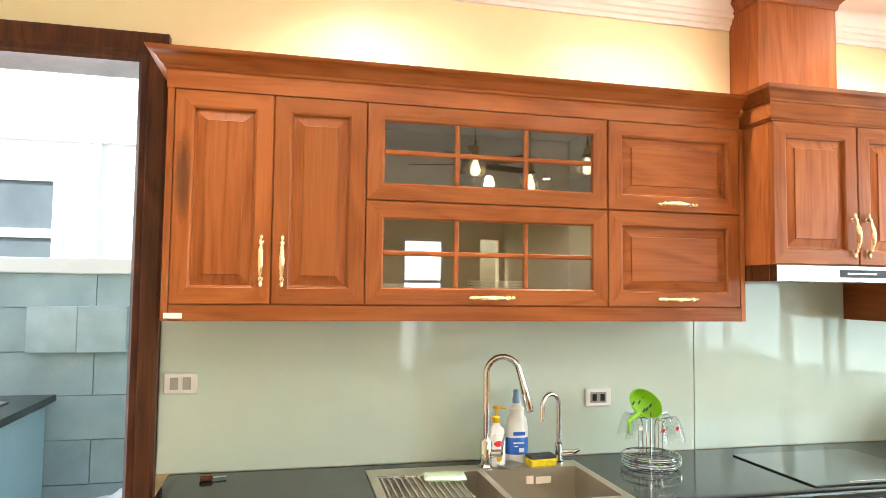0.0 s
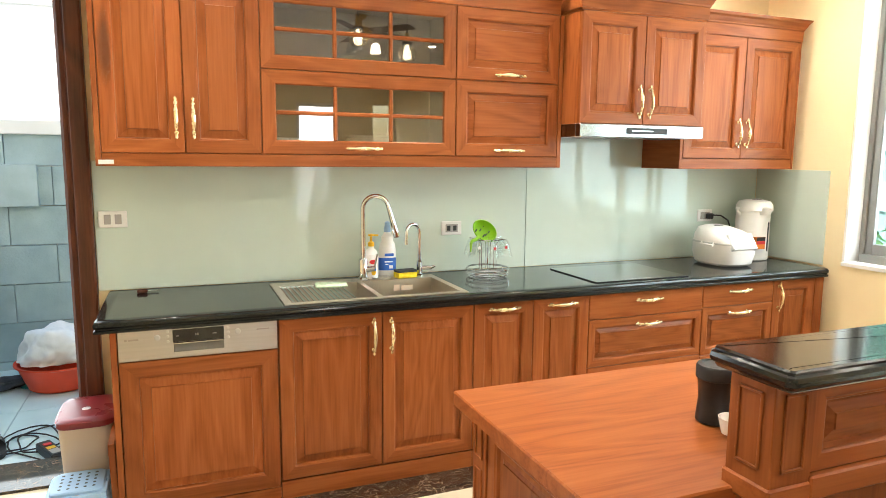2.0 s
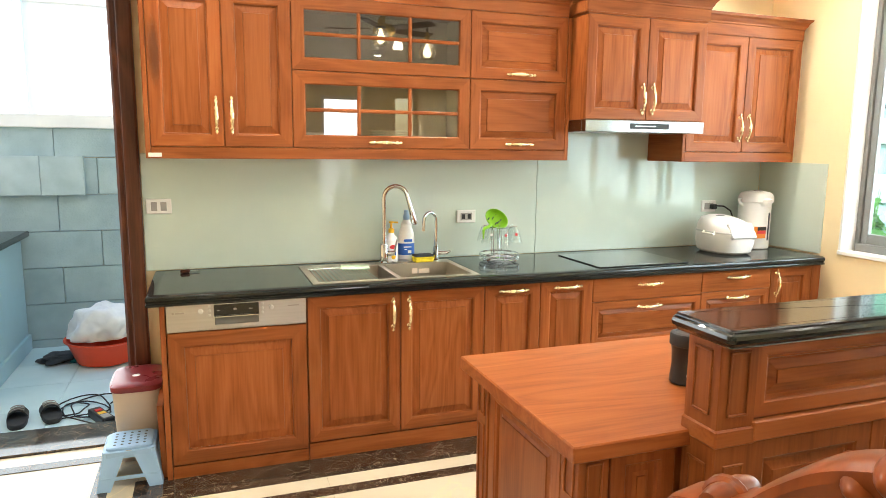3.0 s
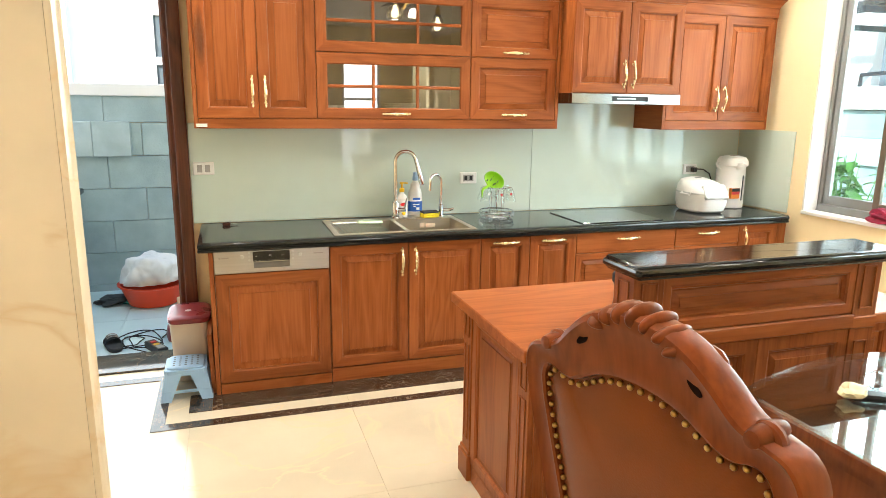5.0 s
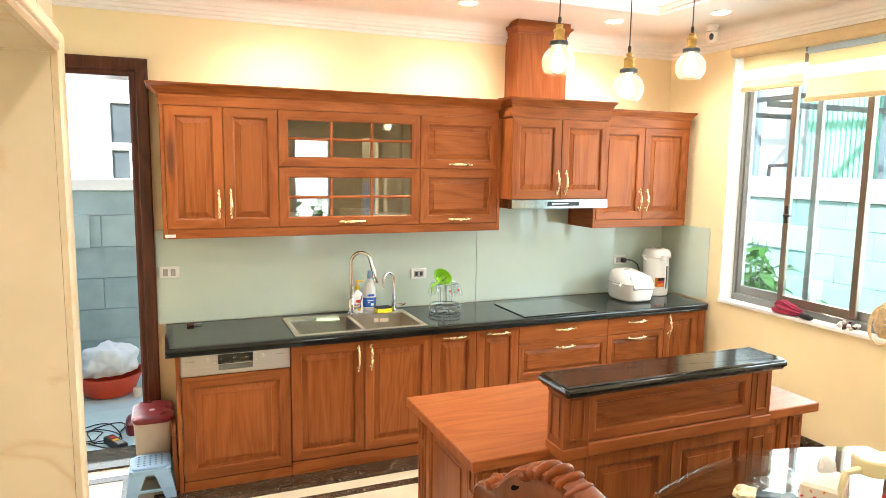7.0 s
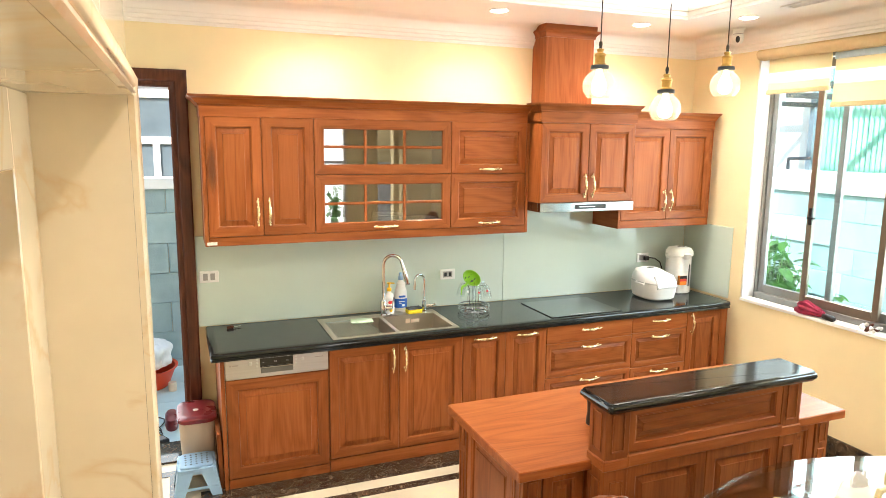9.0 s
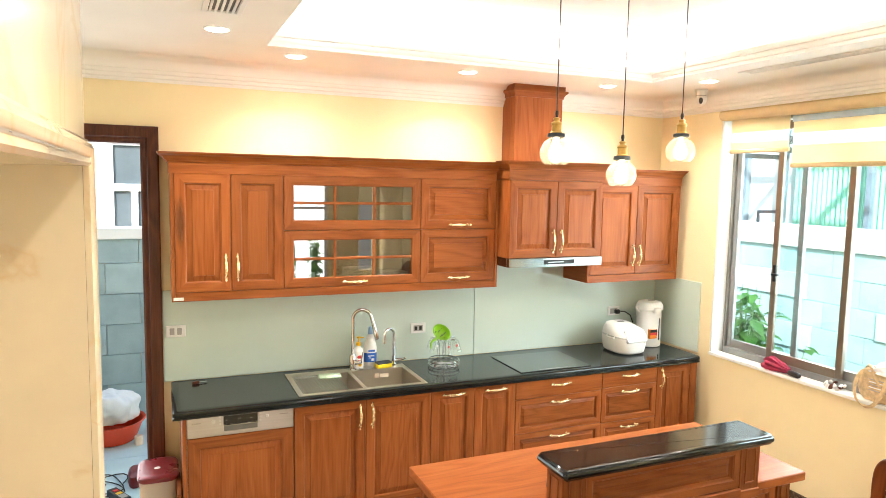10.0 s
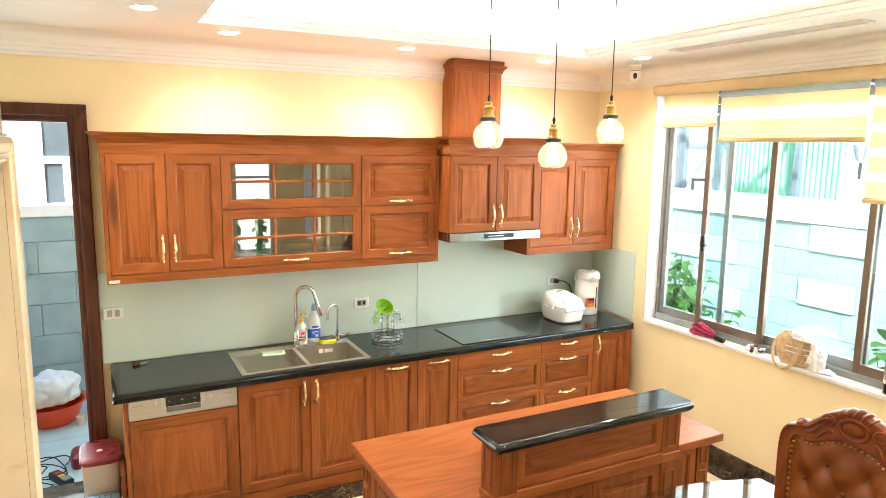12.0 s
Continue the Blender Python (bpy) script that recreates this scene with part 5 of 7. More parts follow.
part("head", lathe(bmesh.new(), [(0.036, 2.830), (0.042, 2.824), (0.043, 2.806), (0.039, 2.785), (0.028, 2.767), (0.014, 2.759), (0.004, 2.757)], (KX, KY, 0), 28), PLASTIC_W, sc)
part("lens", turned(lathe(bmesh.new(), [(0.017, 0.012), (0.017, -0.006), (0.012, -0.010), (0.004, -0.010)], (0, 0, 0), 20, "y"), Matrix.Translation((KX - 0.026, KY - 0.027, 2.793)) @ Matrix.Rotation(-0.76, 4, "Z") @ Matrix.Diagonal((0.85, 1, 1.35, 1))), BLACKP, sc, "black camera lens")

vent = thing("ceiling_vent", "square white air vent in the ceiling", "vent", (-0.25, 1.02, 2.87))
part("frame", mk((-0.335, -0.165, 0.84, 0.865, 2.868, 2.8795), (-0.335, -0.165, 1.165, 1.19, 2.868, 2.8795), (-0.335, -0.31, 0.865, 1.165, 2.868, 2.8795), (-0.19, -0.165, 0.865, 1.165, 2.868, 2.8795), b=0.002), WHITE, vent)
# black sheet painting the shade between the slats
part("backing", mk((-0.31, -0.19, 0.865, 1.165, 2.8775, 2.8793)), BLACKP, vent, "black sheet standing in for the shaded duct")
for k in range(5):
    part("slat", mk((-0.305 + k * 0.024, -0.295 + k * 0.024, 0.866, 1.164, 2.869, 2.877)), WHITE, vent)
slot = thing("slot_vent", "long narrow linear air vent in the ceiling", "vent", (2.88, 0.55, 2.87))
part("frame", mk((2.84, 2.855, 0.01, 1.25, 2.870, 2.8795), (2.925, 2.94, 0.01, 1.25, 2.870, 2.8795), (2.855, 2.925, 1.235, 1.25, 2.870, 2.8795), (2.855, 2.925, 0.01, 0.025, 2.870, 2.8795), (2.887, 2.893, 0.025, 1.235, 2.871, 2.878)), CEIL, slot)
# flush grey sheet; the slot's shadow is put into its colour
part("backing", mk((2.855, 2.925, 0.025, 1.235, 2.8782, 2.8793)), PLASTIC_GREY, slot, "grey sheet standing in for the shaded slot")

# ceiling fan over the dining end
FX, FY = 1.62, -1.5
fan = thing("ceiling_fan", "dark wooden ceiling fan with brass hub and glass lights", "ceiling fan", (FX, FY, 2.6))
part("rod", tube(bmesh.new(), [(FX, FY, 2.74), (FX, FY, 2.879)], 0.012, 10), OLDBRASS, fan)
part("ceiling_cup", lathe(bmesh.new(), [(0.06, 2.879), (0.06, 2.862), (0.035, 2.835), (0.014, 2.825)], (FX, FY, 0), 20), OLDBRASS, fan)
part("hub", lathe(bmesh.new(), [(0.02, 2.74), (0.09, 2.72), (0.12, 2.69), (0.12, 2.64), (0.07, 2.60), (0.05, 2.56), (0.01, 2.55)], (FX, FY, 0.03), 24), OLDBRASS, fan)
for k in range(5):
    bm = mk((0.14, 0.62, -0.065, 0.065, -0.004, 0.004), b=0.003)
    turned(bm, Matrix.Translation((FX, FY, 2.71)) @ Matrix.Rotation(2 * math.pi * k / 5 + 0.92, 4, "Z") @ Matrix.Rotation(0.2, 4, "X"))
    part("blade", bm, FANWOOD, fan, "dark wooden blade")
for k in range(3):
    a = 2 * math.pi * k / 3
    part("lamp_glass", lathe(bmesh.new(), [(0.02, 0.05), (0.04, 0.03), (0.055, -0.03), (0.05, -0.05), (0.01, -0.055)], (FX + 0.15 * math.cos(a), FY + 0.15 * math.sin(a), 2.56), 16), BULB if k == 0 else CHINA, fan, "bell-shaped glass light")


# ---- things on and round the worktop ----
CT = 0.8502
ck = thing("induction_cooktop", "flat black glass induction cooktop set in the granite", "cooktop", (2.06, 2.19, CT))
part("glass", mk((1.765, 2.345, 1.965, 2.42, CT, CT + 0.006), b=0.002), COOKGLASS, ck)
part("control_strip", mk((1.95, 2.16, 1.985, 1.992, CT + 0.0061, CT + 0.0066), (1.93, 1.94, 1.985, 1.992, CT + 0.0061, CT + 0.0066), (2.17, 2.18, 1.985, 1.992, CT + 0.0061, CT + 0.0066)), PLASTIC_GREY, ck, "grey touch marks")

# mixer tap
tp = thing("kitchen_tap", "tall chrome pull-down gooseneck mixer tap", "tap", (0.695, 2.41, 0.856))
tx, ty = 0.686, 2.410
part("base", lathe(bmesh.new(), [(0.03, 0.8565), (0.03, 0.862), (0.024, 0.87), (0.024, 0.955), (0.019, 0.965)], (tx, ty, 0), 20), CHROME, tp)
arc = [(tx, ty, 0.96 + k * 0.0316) for k in range(9)] + [(tx + 0.062 * (1 - math.cos(a)), ty - 0.012 * (1 - math.cos(a)), 1.213 + 0.062 * math.sin(a)) for a in [k * math.pi * 0.917 / 14 for k in range(1, 15)]]
part("spout", tube(bmesh.new(), arc + [(tx + 0.132, ty - 0.028, 1.19)], 0.0125, 14), CHROME, tp)
part("spray_head", tube(bmesh.new(), [(tx + 0.131, ty - 0.028, 1.195), (tx + 0.142, ty - 0.030, 1.155), (tx + 0.162, ty - 0.035, 1.075), (tx + 0.163, ty - 0.035, 1.068)], [0.0135, 0.015, 0.0175, 0.015], 14), CHROME, tp, "chrome pull-out spray head")
part("lever", tube(bmesh.new(), [(tx + 0.02, ty - 0.01, 0.91), (tx + 0.055, ty - 0.03, 0.915)], [0.016, 0.014], 12), CHROME, tp)
part("lever_arm", tube(bmesh.new(), [(tx + 0.05, ty - 0.028, 0.915), (tx + 0.06, ty - 0.045, 0.99)], [0.006, 0.004], 8), CHROME, tp)

ft = thing("filter_tap", "small chrome drinking water tap", "tap", (0.995, 2.415, 0.856))
fx, fy = 0.985, 2.415
part("base", lathe(bmesh.new(), [(0.02, 0.8565), (0.02, 0.865), (0.015, 0.87), (0.015, 0.935), (0.010, 0.94)], (fx, fy, 0), 16), CHROME, ft)
part("spout", tube(bmesh.new(), [(fx, fy, 0.93 + 0.03 * k) for k in range(6)] + [(fx - 0.042 * (1 - math.cos(a)), fy - 0.02 * (1 - math.cos(a)), 1.085 + 0.045 * math.sin(a)) for a in [k * math.pi / 10 for k in range(1, 11)]] + [(fx - 0.086, fy - 0.041, 1.03)], 0.0095, 12), CHROME, ft)
part("lever", tube(bmesh.new(), [(fx + 0.01, fy, 0.90), (fx + 0.06, fy - 0.005, 0.90), (fx + 0.085, fy - 0.006, 0.908)], [0.012, 0.010, 0.006], 12), CHROME, ft)

sb = thing("soap_bottle", "white dish soap bottle with yellow pump and red label", "bottle", (0.745, 2.43, 0.856))
bx, by = 0.731, 2.425
part("body", turned(lathe(bmesh.new(), [(0.030, 0.0), (0.036, 0.006), (0.037, 0.10), (0.030, 0.14), (0.014, 0.155), (0.013, 0.165)], (0, 0, 0), 20), Matrix.Translation((bx, by, 0.857)) @ Matrix.Diagonal((1, 0.65, 1, 1))), PLASTIC_W, sb)
part("label", turned(lathe(bmesh.new(), [(0.0372, 0.012), (0.0375, 0.016), (0.0375, 0.118), (0.0372, 0.122)], (0, 0, 0), 20), Matrix.Translation((bx, by, 0.857)) @ Matrix.Diagonal((1, 0.66, 1, 1))), CHINA, sb, "white printed label")
part("label_mark", turned(lathe(bmesh.new(), [(0.019, -0.001), (0.018, -0.002), (0.004, -0.002)], (0, 0, 0), 18, "y"), Matrix.Translation((bx + 0.003, by - 0.0245, 0.945)) @ Matrix.Diagonal((1, 1, 0.6, 1))), REDLBL, sb, "red oval mark")
part("label_fruit", turned(lathe(bmesh.new(), [(0.012, -0.001), (0.011, -0.002), (0.003, -0.002)], (0, 0, 0), 16, "y"), Matrix.Translation((bx + 0.006, by - 0.0245, 0.892)) @ Matrix.Diagonal((1, 1, 1.25, 1))), YELLOWP, sb, "orange fruit picture")
part("pump", lathe(bmesh.new(), [(0.016, 0.165), (0.016, 0.185), (0.006, 0.19), (0.006, 0.215), (0.014, 0.217), (0.014, 0.226), (0.004, 0.228)], (bx, by, 0.857), 16), YELLOWP, sb, "yellow pump cap")
part("nozzle", tube(bmesh.new(), [(bx, by, 1.079), (bx + 0.035, by - 0.012, 1.077)], 0.005, 8), YELLOWP, sb)

db = thing("detergent_bottle", "white detergent bottle with blue label", "bottle", (0.83, 2.47, 0.856))
bx, by = 0.828, 2.465
ovl = Matrix.Translation((bx, by, 0.857)) @ Matrix.Diagonal((1, 0.7, 0.88, 1))
part("body", turned(lathe(bmesh.new(), [(0.040, 0.0), (0.046, 0.008), (0.046, 0.15), (0.040, 0.19), (0.030, 0.21), (0.032, 0.235), (0.02, 0.25), (0.016, 0.265)], (0, 0, 0), 22), ovl), PLASTIC_W, db)
part("label", turned(lathe(bmesh.new(), [(0.0462, 0.040), (0.0467, 0.045), (0.0467, 0.108), (0.0462, 0.113)], (0, 0, 0), 22), ovl), BLUELBL, db, "blue printed label")
part("label_text", mk((bx - 0.024, bx + 0.020, by - 0.0335, by - 0.0325, 0.934, 0.940), (bx - 0.020, bx - 0.004, by - 0.0335, by - 0.0325, 0.922, 0.926), (bx, bx + 0.020, by - 0.0335, by - 0.0325, 0.902, 0.918)), PLASTIC_W, db, "unreadable white print")
part("brand_bar", mk((bx - 0.024, bx + 0.024, by - 0.0335, by - 0.0325, 0.966, 0.980)), BLUELBL, db, "dark blue lettering bar")
part("cap", lathe(bmesh.new(), [(0.017, 0.230), (0.018, 0.248), (0.014, 0.262), (0.013, 0.280), (0.006, 0.284)], (bx, by, 0.857), 16), BLUEP, db, "light blue cap")

sg = thing("sponge", "yellow kitchen sponge with dark scouring side", "sponge", (0.90, 2.405, 0.857))
part("foam", turned(mk((-0.055, 0.055, -0.03, 0.03, 0, 0.03), b=0.006), pose(0.905, 2.40, 0.857, 0, 0, 6)), SPONGEY, sg, "yellow foam")
part("scourer", turned(mk((-0.054, 0.054, -0.029, 0.029, 0.030, 0.042), b=0.003), pose(0.905, 2.40, 0.857, 0, 0, 6)), CLOTHD, sg, "dark scouring pad")
solo("soap_dish", lathe(bmesh.new(), [(0.03, 0.8565), (0.045, 0.860), (0.05, 0.870), (0.046, 0.870), (0.03, 0.864)], (0.775, 2.395, 0), 20), STEEL, "small round steel plug dish", "dish")
solo("dish_cloth", turned(mk((-0.075, 0.075, -0.045, 0.045, 0, 0.014), b=0.006), pose(0.50, 2.30, 0.855, 0, 0, -8)), material("pale_green_cloth", (0.50, 0.62, 0.45), 0.9, 0, 0.1, 30, 0.5, 120), "folded pale green dish cloth", "cloth")

# glass rack with cups
rk = thing("cup_rack", "round chrome wire rack with upturned drinking glasses", "rack", (1.35, 2.34, CT))
rx, ry = 1.335, 2.33
circ = lambda r, z, n=24: [(rx + r * math.cos(2 * math.pi * k / n), ry + r * math.sin(2 * math.pi * k / n), z) for k in range(n)]
for r, z in ((0.098, 0.855), (0.112, 0.868), (0.108, 0.876), (0.114, 0.893), (0.108, 0.899), (0.060, 1.046)):
    part("ring", tube(bmesh.new(), circ(r, z), 0.0021, 6, True), CHROME, rk)
part("stem", tube(bmesh.new(), [(rx, ry, 0.86), (rx, ry, 1.06)], 0.003, 8), CHROME, rk)
for k in range(6):
    a = 2 * math.pi * k / 6 + 0.35
    ca, sa = math.cos(a), math.sin(a)
    part("arm", tube(bmesh.new(), [(rx, ry, 0.862), (rx + 0.098 * ca, ry + 0.098 * sa, 0.857), (rx + 0.112 * ca, ry + 0.112 * sa, 0.868), (rx + 0.114 * ca, ry + 0.114 * sa, 0.893)], 0.0022, 6), CHROME, rk)
    part("peg", tube(bmesh.new(), [(rx + 0.045 * ca, ry + 0.045 * sa, 0.876), (rx + 0.045 * ca, ry + 0.045 * sa, 1.02), (rx + 0.060 * ca, ry + 0.060 * sa, 1.046), (rx + 0.100 * ca, ry + 0.100 * sa, 1.052)], 0.0018, 6), CHROME, rk)
    gx_, gy_ = rx + 0.082 * ca, ry + 0.082 * sa
    gl = thing("drinking_glass", "clear upturned drinking glass on the rack", "glass", (gx_, gy_, 0.97), group="glasses on the rack")
    bm = bmesh.new()
    rows = [[bm.verts.new((gx_ + r * math.cos(2 * math.pi * j / 16) + (1.045 - z) * 0.22 * ca, gy_ + r * math.sin(2 * math.pi * j / 16) + (1.045 - z) * 0.22 * sa, z)) for j in range(16)] for r, z in ((0.0295, 0.962), (0.031, 0.9615), (0.029, 1.0), (0.025, 1.038), (0.021, 1.045), (0.0, 1.046))]
    for p_, q_ in zip(rows, rows[1:]):
        for j in range(16):
            bm.faces.new((p_[j], p_[(j + 1) % 16], q_[(j + 1) % 16], q_[j]))
    bmesh.ops.remove_doubles(bm, verts=bm.verts, dist=0.0004)
    part("bowl", bm, TUMBLER, gl)
    if k in (3, 4, 5):
        part("print", mk((gx_ - 0.007, gx_ + 0.007, gy_ - 0.0345, gy_ - 0.0325, 1.004, 1.018)), PLASTIC_W if k == 3 else REDLBL, gl, "printed mark")
cl = thing("colander", "lime green plastic sieve resting on the rack", "colander", (1.33, 2.33, 1.06))
bm = bmesh.new()
rows = [[bm.verts.new((r * math.cos(2 * math.pi * j / 24), r * math.sin(2 * math.pi * j / 24) * 0.8, z)) for j in range(24)] for r, z in ((0.070, 0.0), (0.066, 0.003), (0.060, -0.020), (0.042, -0.038), (0.015, -0.046))]
for p_, q_ in zip(rows, rows[1:]):
    for j in range(24):
        bm.faces.new((p_[j], p_[(j + 1) % 24], q_[(j + 1) % 24], q_[j]))
bm.faces.new(rows[-1])
turned(bm, pose(1.318, 2.335, 1.092, 58, 34, -24))
part("bowl", bm, LIME, cl)
# dark bars in the closed bowl imitate the shade of drain slots
bm = bmesh.new()
for j in range(7):
    a = j * 0.9
    box(bm, 0.02 * math.cos(a) * (1 + j % 3) - 0.003, 0.02 * math.cos(a) * (1 + j % 3) + 0.003, 0.014 * math.sin(a) * (1 + j % 3) - 0.009, 0.014 * math.sin(a) * (1 + j % 3) + 0.009, -0.0005, 0.001)
turned(bm, pose(1.318, 2.335, 1.092, 58, 34, -24) @ pose(0, 0, -0.034))
part("slots", bm, DARKIRON, cl, "dark bars standing in for shaded drain slots")
part("handle", tube(bmesh.new(), [(1.275, 2.32, 1.060), (1.250, 2.30, 1.050), (1.225, 2.285, 1.046), (1.216, 2.28, 1.036), (1.214, 2.278, 0.99)], [0.010, 0.009, 0.009, 0.008, 0.003], 8), LIME, cl)

# rice cooker
rc = thing("rice_cooker", "rounded white rice cooker with grey control panel", "rice cooker", (2.90, 2.28, CT))
qx, qy = 2.862, 2.265
def superell(bm, rows, c, ex=2.6, n=32):
    out = []
    for rx_, ry_, z in rows:
        row = []
        for k in range(n):
            a = 2 * math.pi * k / n
            ca, sa = math.cos(a), math.sin(a)
            row.append(bm.verts.new((c[0] + rx_ * math.copysign(abs(ca) ** (2 / ex), ca), c[1] + ry_ * math.copysign(abs(sa) ** (2 / ex), sa), z)))
        out.append(row)
    for a, b in zip(out, out[1:]):
        for k in range(n):
            bm.faces.new((a[k], a[(k + 1) % n], b[(k + 1) % n], b[k]))
    bm.faces.new(out[0])
    bm.faces.new(out[-1])
    bmesh.ops.recalc_face_normals(bm, faces=bm.faces)
    return bm
part("body", superell(bmesh.new(), [(0.108, 0.135, 0.852), (0.126, 0.155, 0.866), (0.136, 0.168, 0.92), (0.136, 0.168, 0.982)], (qx, qy), 3.2), PLASTIC_W, rc)
bm = superell(bmesh.new(), [(0.1365, 0.168, 0.988), (0.132, 0.162, 1.018), (0.117, 0.144, 1.046), (0.086, 0.108, 1.063), (0.03, 0.04, 1.068)], (qx, qy), 3.0)
for v in bm.verts:
    v.co.z += 0.16 * (v.co.y - qy) * min(1, (v.co.z - 0.988) / 0.06)
part("lid", bm, PLASTIC_W, rc, "domed white lid")
part("steam_vent", turned(superell(bmesh.new(), [(0.034, 0.016, 0.0), (0.032, 0.014, 0.004), (0.02, 0.008, 0.0045)], (0, 0), 2.2), pose(qx + 0.005, qy + 0.052, 1.0715, 9, 0, 0)), DARKIRON, rc, "dark steam vent")
part("control_panel", turned(mk((-0.092, 0.092, -0.054, 0.052, -0.016, 0.015), b=0.006), pose(qx, qy - 0.137, 0.996, 56, 0, 0)), SILVER, rc, "grey sloping control panel")
part("screen", turned(mk((-0.065, 0.065, -0.040, 0.004, 0.015, 0.0165)), pose(qx, qy - 0.137, 0.996, 56, 0, 0)), SCREENBLUE, rc)
for kx in (-0.055, 0.055):
    part("key", turned(mk((kx - 0.014, kx + 0.014, 0.016, 0.032, 0.015, 0.0168)), pose(qx, qy - 0.137, 0.996, 56, 0, 0)), PLASTIC_W, rc)
for s in (-1, 1):
    part("trim_band", superell(bmesh.new(), [(0.1375, 0.1695, 0.979), (0.1385, 0.1705, 0.982), (0.1385, 0.1705, 0.986), (0.1375, 0.1695, 0.989)], (qx, qy), 3.2), SILVER, rc, "silver seam band") if s < 0 else None
    part("carry_handle", tube(bmesh.new(), [(qx + s * 0.132, qy - 0.06, 0.985), (qx + s * 0.152, qy - 0.075, 0.975), (qx + s * 0.155, qy + 0.02, 0.975), (qx + s * 0.132, qy + 0.03, 0.985)], 0.007, 8), PLASTIC_W, rc)

# hot water flask
th = thing("thermo_pot", "tall white electric hot water pot with printed label", "thermo pot", (3.17, 2.37, CT))
hx, hy = 3.187, 2.365
part("body", lathe(bmesh.new(), [(0.095, 0.852), (0.10, 0.858), (0.10, 1.12), (0.097, 1.15)], (hx, hy, 0), 32), PLASTIC_W, th)
part("lid", superell(bmesh.new(), [(0.098, 0.098, 1.151), (0.102, 0.108, 1.16), (0.100, 0.106, 1.19), (0.085, 0.09, 1.215), (0.05, 0.05, 1.225)], (hx, hy - 0.006), 2.2), PLASTIC_W, th, "rounded white pump lid")
part("button", lathe(bmesh.new(), [(0.03, 1.222), (0.028, 1.230), (0.01, 1.231)], (hx, hy - 0.02, 0), 18), PLASTIC_GREY, th)
part("spout", superell(bmesh.new(), [(0.03, 0.03, 1.135), (0.033, 0.04, 1.15), (0.033, 0.045, 1.175), (0.02, 0.03, 1.185)], (hx - 0.01, hy - 0.095), 2.2), PLASTIC_W, th)
part("level_strip", mk((hx + 0.022, hx + 0.032, hy - 0.1015, hy - 0.090, 0.91, 1.09), b=0.002), DARKIRON, th, "grey water level window")
lb = part("label", mk((hx - 0.065, hx + 0.005, hy - 0.1035, hy - 0.075, 0.925, 1.0), b=0.001), ORANGEL, th, "orange and red label")
part("print", mk((hx - 0.064, hx + 0.004, hy - 0.1045, hy - 0.103, 0.955, 0.975)), REDLBL, lb)
part("heading", mk((hx - 0.064, hx + 0.004, hy - 0.1045, hy - 0.103, 0.976, 0.999)), BLACKP, lb, "black heading band")
part("carry_handle", tube(bmesh.new(), [(hx - 0.098, hy, 1.13), (hx - 0.118, hy + 0.01, 1.15), (hx - 0.115, hy + 0.02, 1.17), (hx - 0.095, hy + 0.02, 1.175)], 0.008, 8), PLASTIC_W, th)


# sockets and switches on the glass
def wall_plate(name, label, cat, cx, cz, w, h, inner):
    p = thing(name, label, cat, (cx, 2.545, cz))
    part("plate", mk((cx - w / 2, cx + w / 2, 2.538, 2.5478, cz - h / 2, cz + h / 2), b=0.004), PLASTIC_W, p)
    for q in inner:
        part(q[0], mk((cx + q[1], cx + q[2], 2.5355, 2.5385, cz + q[3], cz + q[4]), b=0.0012), q[5], p, q[6])
    return p


wall_plate("light_switch", "white double light switch with grey rockers", "switch", -0.438, 1.177, 0.118, 0.076, [("rocker", -0.036, -0.008, -0.022, 0.022, PLASTIC_GREY, "grey rocker"), ("rocker", 0.008, 0.036, -0.022, 0.022, PLASTIC_GREY, "grey rocker")])
so = wall_plate("wall_socket", "white double wall socket with dark outlets", "socket", 1.215, 1.087, 0.118, 0.076, [("outlet", -0.036, 0.036, -0.022, 0.022, PLASTIC_GREY, "grey outlet block"), ("pin_holes", -0.028, -0.008, -0.014, 0.014, BLACKP, ""), ("pin_holes", 0.008, 0.028, -0.014, 0.014, BLACKP, "")])
for o in so.children:
    if o.name.startswith("pin_holes"):
        o.location.y -= 0.0012
so = wall_plate("wall_socket", "white wall socket with a black plug in it", "socket", 2.965, 1.115, 0.118, 0.076, [("outlet", -0.036, 0.036, -0.022, 0.022, PLASTIC_GREY, "grey outlet block")])
pl = thing("power_plug", "black plug and cord of the rice cooker", "plug", (2.985, 2.52, 1.115))
part("plug", mk((2.965, 3.005, 2.50, 2.535, 1.095, 1.13), b=0.006), BLACKP, pl)
part("cord", tube(bmesh.new(), [(2.985, 2.50, 1.12), (3.02, 2.46, 1.12), (3.06, 2.44, 1.09), (3.08, 2.43, 1.03), (3.05, 2.44, 0.95), (2.98, 2.45, 0.87)], 0.005, 8), BLACKP, pl)

# little knife at the worktop's end
kn = thing("paring_knife", "small knife with a dark wooden handle", "knife", (-0.34, 2.44, CT))
part("handle", turned(mk((-0.005, 0.040, -0.010, 0.010, 0, 0.018), b=0.005), pose(-0.345, 2.44, CT, 0, 0, 12)), FRAME_H, kn, "dark handle")
part("blade", turned(mk((0.041, 0.085, -0.008, 0.008, 0.007, 0.009)), pose(-0.345, 2.44, CT, 0, 0, 12)), CHROME, kn, "steel blade")

